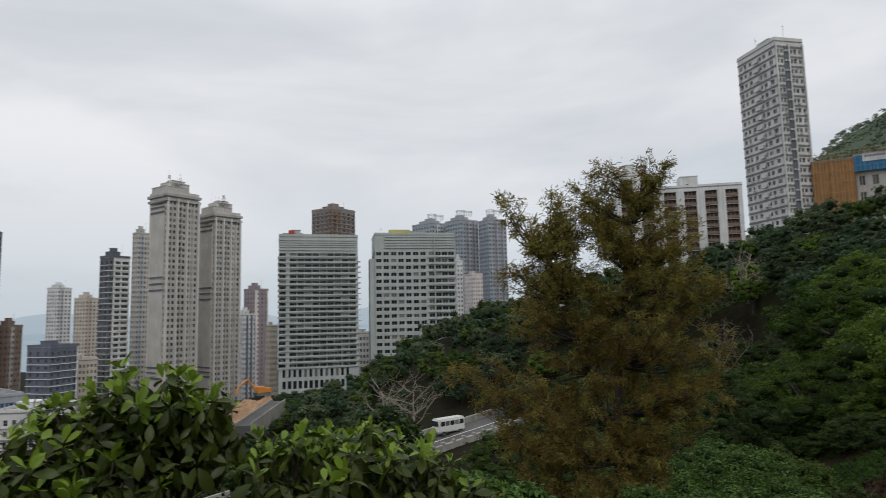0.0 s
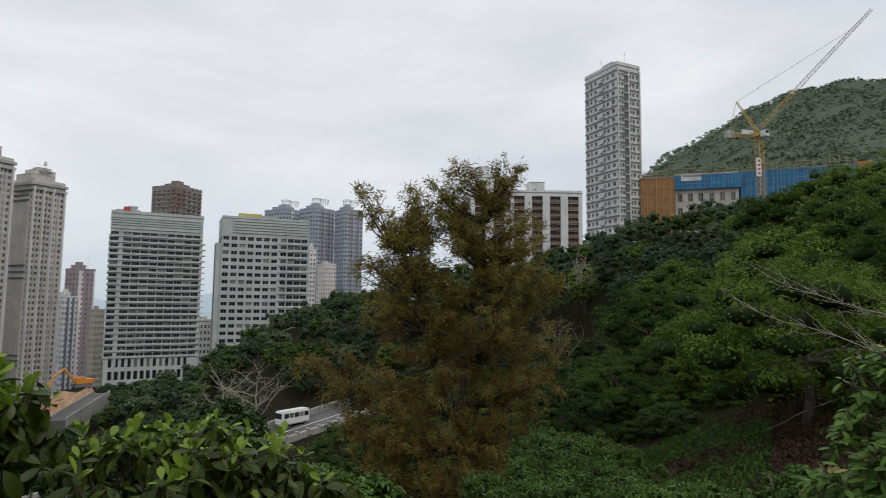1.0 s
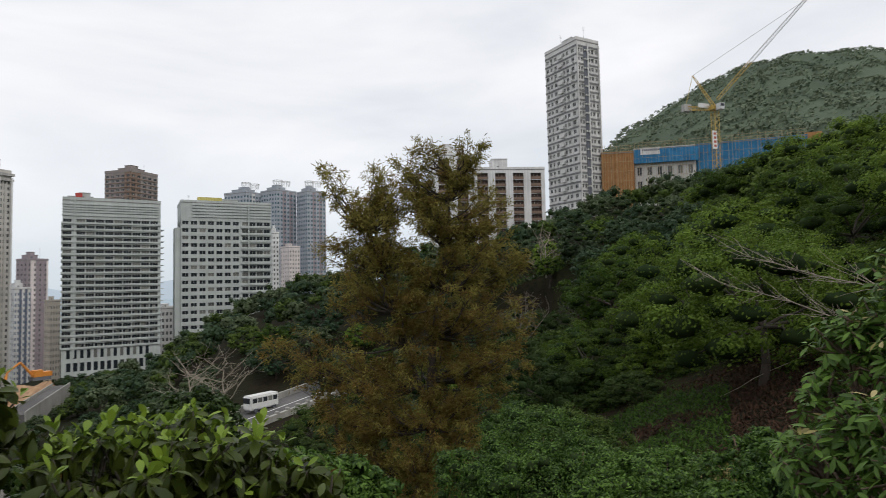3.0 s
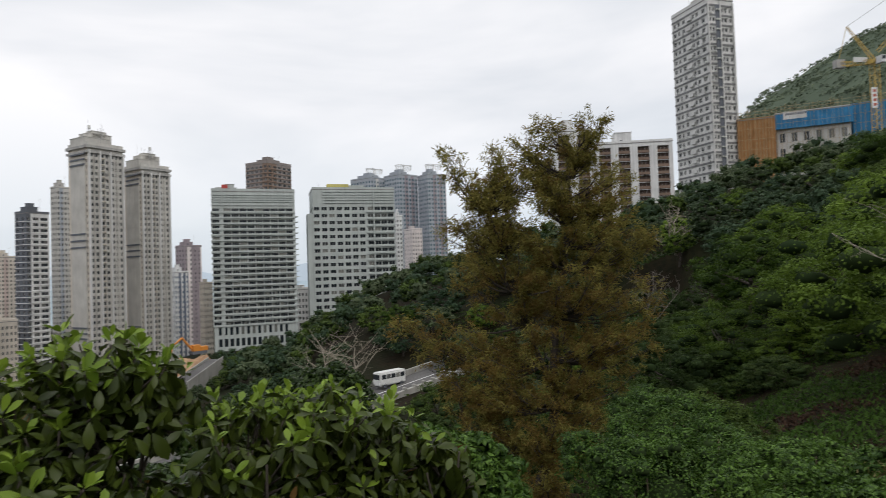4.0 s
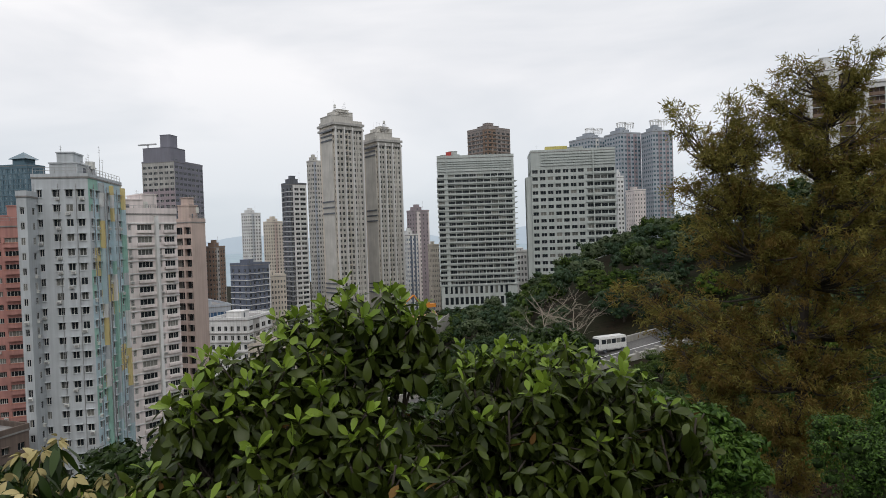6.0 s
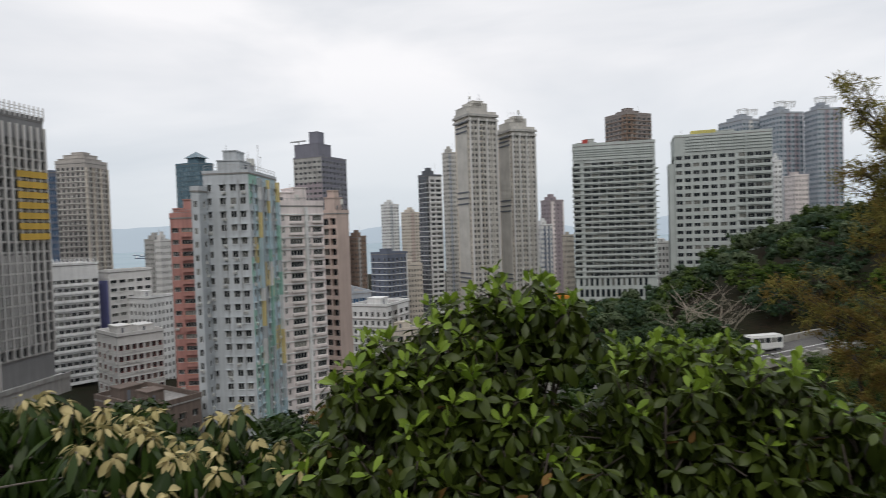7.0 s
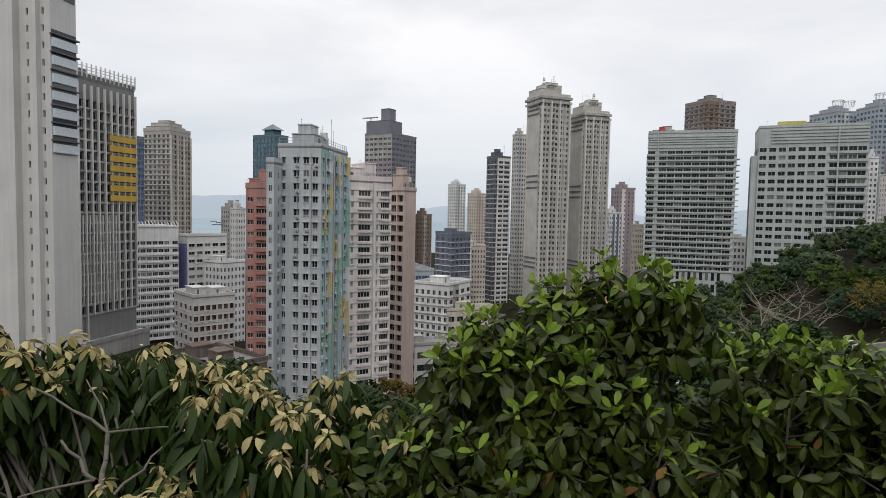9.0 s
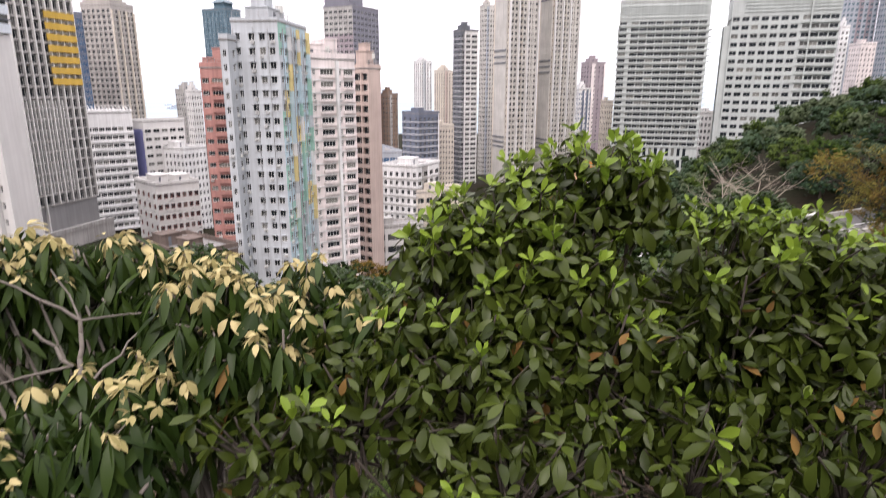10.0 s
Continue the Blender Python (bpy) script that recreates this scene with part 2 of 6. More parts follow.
LEAF_OLIVE = leaf_mat("olive_green_foliage", (0.034, 0.064, 0.010), (0.150, 0.225, 0.034), tree=0.7)
LEAF_BLUE = leaf_mat("blue_green_foliage", (0.028, 0.054, 0.030), (0.072, 0.110, 0.060), tree=0.7)
LEAF_SAGE = leaf_mat("grey_green_foliage", (0.050, 0.074, 0.040), (0.130, 0.160, 0.086), tree=0.6)
LEAF_RUST = leaf_mat("rusty_needle_foliage", (0.100, 0.070, 0.021), (0.30, 0.210, 0.063), 0.6, 0.5, 0.5, tree=0.5, patch=0.6)
LEAF_FEATHER = leaf_mat("olive_needle_foliage", (0.135, 0.125, 0.034), (0.34, 0.295, 0.082), 0.6, 0.5, 0.5, tree=0.2, patch=0.5)
LITTER = leaf_mat("dark_leaf_litter", (0.020, 0.013, 0.010), (0.070, 0.040, 0.026), 0.8, 0.1)
LEAF_GLOSS = leaf_mat("glossy_bush_leaf", (0.013, 0.023, 0.004), (0.056, 0.078, 0.012), 0.34, 0.22, 2.2, sheen=0.22)
LEAF_NEW = leaf_mat("fresh_tip_leaf", (0.085, 0.150, 0.014), (0.20, 0.29, 0.035), 0.35, 0.3, 2.0, sheen=0.25)
LEAF_DROOP = leaf_mat("drooping_green_leaf", (0.01, 0.024, 0.005), (0.038, 0.066, 0.012), 0.38, 0.25, 2.0, sheen=0.2)
LEAF_PALE = leaf_mat("pale_cream_leaf", (0.19, 0.17, 0.055), (0.56, 0.47, 0.24), 0.5, 0.25, 3.0)
LEAF_SMALL = leaf_mat("small_bright_leaf", (0.024, 0.056, 0.009), (0.120, 0.215, 0.036), 0.42, 0.22, 1.4, sheen=0.15)
LEAF_RED = leaf_mat("autumn_orange_leaf", (0.12, 0.08, 0.02), (0.25, 0.15, 0.03))
BROWNLEAF = leaf_mat("withered_brown_leaf", (0.10, 0.05, 0.02), (0.22, 0.13, 0.04))
GRASS = leaf_mat("rough_grass_blades", (0.018, 0.044, 0.008), (0.056, 0.105, 0.018), 0.6, 0.2, 0.3)
# mountain greens paled and greyed, with the distance haze in the colour
HILL_GREEN = leaf_mat("hazed_mountain_scrub", (0.082, 0.110, 0.078), (0.150, 0.180, 0.118), 0.8, 0.1, 0.03)
HILL_SOIL = ground_mat("hazed_mountain_undergrowth", (0.062, 0.084, 0.058), (0.080, 0.104, 0.070), (0.066, 0.084, 0.056), 0.02, 0.4)


# ---- geometry helpers ----
class Geo:
    """Vertices, faces and material slots of one mesh."""

    def __init__(self):
        self.v, self.f, self.m = [], [], []

    def face(self, pts, mi=0):
        k = len(self.v)
        self.v.extend(pts)
        self.f.append(tuple(range(k, k + len(pts))))
        self.m.append(mi)

    def box(self, x0, x1, y0, y1, z0, z1, mi=0):
        k = len(self.v)
        self.v.extend([(x0, y0, z0), (x1, y0, z0), (x1, y1, z0), (x0, y1, z0), (x0, y0, z1), (x1, y0, z1), (x1, y1, z1), (x0, y1, z1)])
        for q in ((0, 3, 2, 1), (4, 5, 6, 7), (0, 1, 5, 4), (1, 2, 6, 5), (2, 3, 7, 6), (3, 0, 4, 7)):
            self.f.append(tuple(k + i for i in q))
            self.m.append(mi)

    def tube(self, a, b, ra, rb, sides=5, mi=0):
        a, b = Vector(a), Vector(b)
        d = (b - a).normalized()
        s = d.orthogonal().normalized()
        w = d.cross(s)
        k = len(self.v)
        for p, r in ((a, ra), (b, rb)):
            for i in range(sides):
                t = 2 * math.pi * i / sides
                self.v.append(tuple(p + s * (r * math.cos(t)) + w * (r * math.sin(t))))
        for i in range(sides):
            j = (i + 1) % sides
            self.f.append((k + i, k + j, k + sides + j, k + sides + i))
            self.m.append(mi)
        self.f.append(tuple(k + sides + i for i in range(sides)))
        self.m.append(mi)

    def mesh(self, name, mats, smooth=False):
        me = bpy.data.meshes.new(name)
        me.from_pydata(self.v, [], self.f)
        for m in mats:
            me.materials.append(m)
        me.polygons.foreach_set("material_index", self.m)
        if smooth:
            me.polygons.foreach_set("use_smooth", [True] * len(self.f))
        me.update()
        return me


def part(name, geo, mats, parent, label="", kind="", smooth=False):
    ob = new(name, geo if isinstance(geo, bpy.types.Mesh) else geo.mesh(name, mats if isinstance(mats, (list, tuple)) else [mats], smooth))
    ob.parent = parent
    return tagged(ob, label, kind=kind)


def root(name, m, label, category, group="", kind=""):
    ob = new(name)
    ob.empty_display_size = 0.5
    ob.matrix_world = m
    return tagged(ob, label, category, group, kind)


def even(n, share, a=0.0, b=1.0):
    """n window spans of that share of their bay, between the fractions a and b of a face."""
    w = (b - a) / n
    return [(a + w * (i + 0.5 - share / 2), a + w * (i + 0.5 + share / 2)) for i in range(n)]


def polar(az, r):
    return -math.sin(radians(az)) * r, math.cos(radians(az)) * r


# ---- ground: one sheet, heights above the eye's level by bearing and distance ----
R_KNOTS = np.array([0, 3, 8, 15, 28, 45, 70, 110, 160, 220, 300, 450, 650, 900, 1300, 5000.0])
SLOPES = []


def slope(az, *heights):
    SLOPES.append((az, heights))


slope(-180, -1.7, -1.6, 1, 4, 9, 14, 22, 33, 45, 58, 75, 100, 130, 150, 150, 60)
slope(-80, -1.7, -1.7, -1.5, -1, 0, 4, 12, 24, 34, 42, 52, 95, 165, 165, 120, 40)
slope(-57, -1.7, -1.8, -2.6, -3, -3.2, 0, 6, 14, 21, 29, 38, 100, 178, 190, 120, 20)
slope(-52, -1.7, -2, -3.2, -4, -4.8, -2.5, 4, 13, 20, 28, 37, 112, 200, 215, 120, 15)
slope(-46, -1.7, -2, -3.8, -5, -6, -4.5, 2, 11, 19, 27, 36, 112, 207, 205, 120, 10)
slope(-42, -1.7, -2.2, -4.5, -6, -6.8, -6, 0, 9, 18, 26, 35, 106, 194, 180, 80, 0)
slope(-38, -1.7, -2.3, -4.8, -6.5, -7.4, -7.2, -2, 7, 17, 25, 34, 96, 172, 150, 60, -10)
slope(-35, -1.7, -2.4, -5, -7, -8, -8.5, -3.5, 5, 15, 24, 32, 88, 154, 130, 50, -20)
slope(-31, -1.7, -2.4, -5.2, -7.5, -9, -10, -6, 2, 12, 21, 29, 70, 122, 105, 40, -30)
slope(-27, -1.7, -2.5, -5.5, -8, -10, -11, -9, -2, 7, 17, 24, 36, 60, 60, 20, -40)
slope(-17, -1.7, -2.6, -6, -9, -12.5, -14, -14, -9, -2, 6, 11, 10, 8, 0, -30, -85)
slope(-8, -1.7, -2.7, -6, -9.5, -14, -17, -19, -16, -9, -4, -4, -12, -27, -45, -68, -85)
slope(0, -1.7, -2.7, -6, -10, -14.5, -17, -20, -20, -15, -11, -13, -26, -46, -60, -76, -85)
slope(9, -1.7, -2.7, -6.5, -11, -16, -20, -23, -25, -29, -33, -36, -45, -55, -64, -77, -85)
slope(20, -1.7, -2.7, -7, -12, -19, -25, -32, -37, -40, -41, -42, -56, -62, -67, -78, -85)
slope(40, -1.7, -2.7, -7, -13, -23, -34, -43, -52, -56, -58, -60, -63, -66, -70, -78, -85)
slope(55, -1.7, -2.7, -7, -12, -21, -31, -37, -41, -43, -50, -58, -63, -67, -71, -78, -85)
slope(75, -1.7, -2.7, -6, -9, -15, -22, -29, -33, -36, -42, -50, -60, -67, -71, -78, -85)
slope(180, -1.7, -1.6, 1, 4, 9, 14, 22, 33, 45, 58, 75, 100, 130, 150, 150, 60)
S_AZ = np.array([s[0] for s in SLOPES], float)
S_H = np.array([s[1] for s in SLOPES], float)


ROAD_A, ROAD_B = (-10.45, 95.47, 55.10), (8.30, 110.41, 57.64)


def road_cap(x, y):
    """The most that the ground may rise to on the road's bench and on the bank below it."""
    ux, uy = ROAD_B[0] - ROAD_A[0], ROAD_B[1] - ROAD_A[1]
    n = math.hypot(ux, uy)
    ux, uy = ux / n, uy / n
    s, off = (x - ROAD_A[0]) * ux + (y - ROAD_A[1]) * uy, (x - ROAD_A[0]) * uy - (y - ROAD_A[1]) * ux
    if not -34 < s < 54 or not -5 < off < 45:
        return 1e9
    return ROAD_A[2] + (ROAD_B[2] - ROAD_A[2]) * s / n - 1.3 + 0.10 * max(0.0, off - 10) + 0.5 * max(0.0, -off - 1)


def land(az, r):
    """The ground's height above sea level at a bearing and distance."""
    k = int(np.clip(np.searchsorted(S_AZ, az) - 1, 0, len(S_AZ) - 2))
    f = (az - S_AZ[k]) / (S_AZ[k + 1] - S_AZ[k])
    f = f * f * (3 - 2 * f) * 0.5 + f * 0.5
    h = (1 - f) * np.interp(r, R_KNOTS, S_H[k]) + f * np.interp(r, R_KNOTS, S_H[k + 1])
    x, y = polar(az, r)
    rough = min(1.0, r / 60) * (0.6 + 0.02 * min(r, 500))
    z = EYE_Z + float(h) + rough * noise.noise(Vector((x * 0.03, y * 0.03, 3.0))) * (1.0 if az < 5 else 0.25)
    return min(z, road_cap(x, y))


def land_xy(x, y):
    return land(math.degrees(math.atan2(-x, y)), math.hypot(x, y))


g = Geo()
rs = [0.0] + [1.2 * 1.085 ** i for i in range(103) if 1.2 * 1.085 ** i < 4900]
azs = [-180 + 3 * i for i in range(30)] + [-90 + 1.0 * i for i in range(180)] + [90 + 3 * i for i in range(30)]
for r in rs:
    for a in azs:
        g.v.append((*polar(a, r), land(a, r)))
na = len(azs)
for i in range(len(rs) - 1):
    for j in range(na):
        k = (j + 1) % na
        g.f.append((i * na + j, i * na + k, (i + 1) * na + k, (i + 1) * na + j))
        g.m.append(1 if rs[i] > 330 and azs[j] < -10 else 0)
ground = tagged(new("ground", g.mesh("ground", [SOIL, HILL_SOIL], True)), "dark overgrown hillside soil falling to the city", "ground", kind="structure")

g = Geo()
g.face([(-4900, -1200, 1.2), (1500, -1200, 1.2), (1500, 4850, 1.2), (-4900, 4850, 1.2)])
sea = tagged(new("water", g.mesh("water", [SEA])), "pale grey-blue harbour water under haze", "sea", kind="structure")

# far islands across the harbour, their haze put in as a glow
g = Geo()
steps = 90
for i in range(steps + 1):
    a = -8 + 92 * i / steps
    h = 75 + 85 * max(0.0, 0.55 + noise.noise(Vector((a * 0.11, 0.3, 0))) * 1.1 + 0.3 * noise.noise(Vector((a * 0.5, 1, 0))))
    x, y = polar(a, 4650)
    x2, y2 = polar(a, 4800)
    g.v.extend([(x, y, -5), (x * 1.01, y * 1.01, h * 0.6), (x2, y2, h)])
for i in range(steps):
    k = 3 * i
    g.f.extend([(k + 3, k, k + 1, k + 4), (k + 4, k + 1, k + 2, k + 5)])
    g.m.extend([0, 0])
tagged(new("backdrop", g.mesh("backdrop", [HAZE_GLOW], True)), "blue-grey hazy island hills across the harbour", "hills", kind="structure")


# ---- buildings ----
WINDOW_MESHES = {}


def window_mesh(w, h, style, frame_mat, glass):
    """A window unit: frame, mullion and pane, front at y = 0, facing -y."""
    key = (round(w, 1), round(h, 1), style, frame_mat.name, glass.name)
    if key not in WINDOW_MESHES:
        g, seen = Geo(), {}
        w, h = key[0], key[1]
        bar = 0.07

        def vert(*p):
            if p not in seen:
                seen[p] = len(g.v)
                g.v.append(p)
            return seen[p]

        def quad(pts, mi):
            g.f.append(tuple(vert(*(round(c, 4) for c in p)) for p in pts))
            g.m.append(mi)

        xs = [0.0, bar]
        for i in range(1, style):
            xs += [w * i / style - bar / 2, w * i / style + bar / 2]
        xs += [w - bar, w]
        zs = [0.0, bar, h - bar, h]
        for i in range(len(xs) - 1):
            for j in range(3):
                x0, x1, z0, z1 = xs[i], xs[i + 1], zs[j], zs[j + 1]
                if i % 2 == 1 and j == 1:
                    d = 0.06
                    quad([(x0, d, z0), (x1, d, z0), (x1, d, z1), (x0, d, z1)], 1)
                    quad([(x0, 0, z0), (x1, 0, z0), (x1, d, z0), (x0, d, z0)], 0)
                    quad([(x1, 0, z1), (x0, 0, z1), (x0, d, z1), (x1, d, z1)], 0)
                    quad([(x0, 0, z1), (x0, 0, z0), (x0, d, z0), (x0, d, z1)], 0)
                    quad([(x1, 0, z0), (x1, 0, z1), (x1, d, z1), (x1, d, z0)], 0)
                else:
                    quad([(x0, 0, z0), (x1, 0, z0), (x1, 0, z1), (x0, 0, z1)], 0)
        WINDOW_MESHES[key] = g.mesh("window", [frame_mat, glass])
    return WINDOW_MESHES[key]


def face_geo(g, panes, W, H, cols, rows, at, turn_z, depth, slots):
    """A wall face W x H with recessed openings. at: its lower left corner; turn_z: 0 faces -y, -90 faces -x.
    slots(u, v) gives the wall's material slot. Openings go to panes as (pose, w, h)."""
    m = pose(*at, 0, 0, turn_z)

    def q(pts, mi):
        g.face([tuple(m @ Vector(p)) for p in pts], mi)

    us = [0.0]
    for a, b in cols:
        us += [a * W, b * W]
    us.append(W)
    vs = [0.0]
    for a, b in rows:
        vs += [a, b]
    vs.append(H)
    for i in range(len(us) - 1):
        u0, u1 = us[i], us[i + 1]
        if u1 - u0 < 1e-4:
            continue
        for j in range(len(vs) - 1):
            v0, v1 = vs[j], vs[j + 1]
            if v1 - v0 < 1e-4:
                continue
            mi = slots(i // 2 / max(1, len(cols)), (v0 + v1) / 2 / H)
            if i % 2 == 0 or j % 2 == 0:
                q([(u0, 0, v0), (u1, 0, v0), (u1, 0, v1), (u0, 0, v1)], mi)
            else:
                d = depth
                q([(u0, 0, v0), (u1, 0, v0), (u1, d, v0), (u0, d, v0)], mi)
                q([(u0, d, v1), (u1, d, v1), (u1, 0, v1), (u0, 0, v1)], mi)
                q([(u0, 0, v0), (u0, d, v0), (u0, d, v1), (u0, 0, v1)], mi)
                q([(u1, d, v0), (u1, 0, v0), (u1, 0, v1), (u1, d, v1)], mi)
                panes.append((m @ pose(u0, d, v0), u1 - u0, v1 - v0))


def storey_rows(H, n, sill, head, top=1.0, base=0.0):
    fh = (H - top - base) / n
    return [(base + i * fh + sill * fh, base + i * fh + head * fh) for i in range(n)]


def building(name, plot, label, walls, storeys, front, left=None, sill=0.32, head=0.8, top=1.2, base=0.0, depth=0.25, glass=None,
             single=0, frame_mat=None, front_slot=None, left_slot=None, parapet=0.9, plant=(), ledge=None, fins=None, hoods=0.0, ac=0.0,
             category="apartment building", style=2, masts=0):
    """A block whose near corner stands at the plot's point; front runs to its right, left runs back from the corner.
    single: how many windows are things to pick apart; the rest of the glazing is one part."""
    x, y, yaw, wl_, wr, z0, z1 = plot
    H = z1 - z0
    glass = glass or GLASS_FAR
    frame_mat = frame_mat or FRAME
    rnd = random.Random(name)
    ob = root(name, pose(x, y, z0, 0, 0, yaw), label, category)
    walls = walls if isinstance(walls, (list, tuple)) else [walls]
    g, panes = Geo(), []
    rows = storey_rows(H, storeys, sill, head, top, base)
    flat = lambda u, v: 0
    face_geo(g, panes, wr, H, front, rows if front else [], (0, 0, 0), 0, depth, front_slot or flat)
    n_front = len(panes)
    left = front if left is None else left
    face_geo(g, panes, wl_, H, left, rows if left else [], (0, wl_, 0), -90, depth, left_slot or flat)
    g.face([(wr, 0, 0), (wr, wl_, 0), (wr, wl_, H), (wr, 0, H)])
    g.face([(wr, wl_, 0), (0, wl_, 0), (0, wl_, H), (wr, wl_, H)])
    part("wall", g, walls, ob)
    # roof with its parapet
    g = Geo()
    t = 0.25
    g.box(-0.12, wr + 0.12, -0.12, wl_ + 0.12, H, H + 0.3, 1)
    for b in ((-0.1, wr + 0.1, -0.1, t), (-0.1, wr + 0.1, wl_ - t, wl_ + 0.1), (-0.1, t, t, wl_ - t), (wr - t, wr + 0.1, t, wl_ - t)):
        g.box(*b, H + 0.3, H + 0.3 + parapet)
    part("roof", g, [walls[0], ROOF], ob)
    for k, (a, b, c, d, h) in enumerate(plant):
        g = Geo()
        x0, x1, y0, y1 = a * wr, b * wr, c * wl_, d * wl_
        g.box(x0, x1, y0, y1, H + 0.3, H + h)
        g.box(x0 - 0.15, x1 + 0.15, y0 - 0.15, y1 + 0.15, H + h, H + h + 0.25)
        g.box(x0 + 0.3 * (x1 - x0), x0 + 0.45 * (x1 - x0), y0 - 0.03, y0, H + 0.3, H + min(h - 0.4, 2.4), 1)
        part("roof_room", g, [walls[0], DARKGREY], ob)
    for k in range(masts):
        g = Geo()
        mx, my, mh = rnd.uniform(0.2, 0.8) * wr, rnd.uniform(0.2, 0.8) * wl_, rnd.uniform(3, 6)
        g.tube((mx, my, H + 0.3), (mx, my, H + mh + 2), 0.07, 0.03)
        for i in range(3):
            g.box(mx - 0.5, mx + 0.5, my - 0.03, my + 0.03, H + mh + 1.7 - 0.5 * i, H + mh + 1.75 - 0.5 * i)
        part("antenna", g, STEEL, ob)
    # glazing
    if single:
        order = list(range(len(panes)))
        order.sort(key=lambda i: -panes[i][0].translation.z)
        picked, rest = order[:single], order[single:]
    else:
        picked, rest = [], range(len(panes))
    for i in picked:
        m, w, h = panes[i]
        wob = new("window", window_mesh(w, h, style, frame_mat, glass))
        wob.parent = ob
        wob.matrix_basis = m @ pose(0, -0.1, 0)
    if rest:
        g = Geo()
        for i in rest:
            m, w, h = panes[i]
            w2 = w / style
            for s in range(style):
                g.face([tuple(m @ Vector(p)) for p in ((s * w2 + 0.04, -0.02, 0.04), (s * w2 + w2 - 0.04, -0.02, 0.04), (s * w2 + w2 - 0.04, -0.02, h - 0.04), (s * w2 + 0.04, -0.02, h - 0.04))])
            g.face([tuple(m @ Vector(p)) for p in ((0, 0, 0), (w, 0, 0), (w, 0, h), (0, 0, h))], 1)
        part("glazing", g, [glass, frame_mat], ob, kind="stuff")
    # hoods and air conditioners at the windows
    if hoods or ac:
        gh, k = Geo(), 0
        for m, w, h in panes:
            if hoods and rnd.random() < hoods:
                for (a, b, c, d, e, f) in ((-0.1, w + 0.1, -depth - 0.35, -depth, h, h + 0.1), (-0.05, w + 0.05, -depth - 0.12, -depth, -0.12, 0.0)):
                    p = [m @ Vector(v) for v in ((a, c, e), (b, c, e), (b, d, e), (a, d, e), (a, c, f), (b, c, f), (b, d, f), (a, d, f))]
                    kk = len(gh.v)
                    gh.v.extend(tuple(v) for v in p)
                    for qf in ((0, 3, 2, 1), (4, 5, 6, 7), (0, 1, 5, 4), (1, 2, 6, 5), (2, 3, 7, 6), (3, 0, 4, 7)):
                        gh.f.append(tuple(kk + i for i in qf))
                        gh.m.append(0)
            if rnd.random() < ac and k < 90:
                k += 1
                if "ac" not in WINDOW_MESHES:
                    ga = Geo()
                    ga.box(0, 0.75, -0.38, 0, 0, 0.5)
                    ga.box(0.08, 0.67, -0.4, -0.38, 0.06, 0.44, 1)
                    WINDOW_MESHES["ac"] = ga.mesh("air_conditioner", [ACWHITE, STEEL])
                aob = new("air_conditioner", WINDOW_MESHES["ac"])
                aob.parent = ob
                aob.matrix_basis = m @ pose(rnd.choice([0.0, w - 0.75]), -depth, -0.62)
        if gh.f:
            part("window_hood", gh, walls[0], ob, kind="stuff")
    # proud floor bands and upright fins
    if ledge:
        lf, th, out, lm = ledge
        fh = (H - top - base) / storeys
        for i in range(storeys):
            z = base + (i + lf) * fh
            g = Geo()
            g.box(-out, wr, -out, -0.003, z, z + th)
            g.box(-out, -0.003, 0, wl_, z, z + th)
            part("floor_band", g, lm, ob)
    if fins:
        for u, w, out, a, b, fm in fins:
            g = Geo()
            g.box(u * wr - w / 2, u * wr + w / 2, -out, -0.004, a * H, b * H)
            part("fin", g, fm, ob)
    return ob, wl_, wr, H


def crown_boxes(ob, wl_, wr, H, specs, mats):
    for name_, a, b, c, d, z0, z1, mi in specs:
        g = Geo()
        g.box(a * wr, b * wr, c * wl_, d * wl_, H + z0, H + z1)
        part(name_, g, mats[mi], ob)


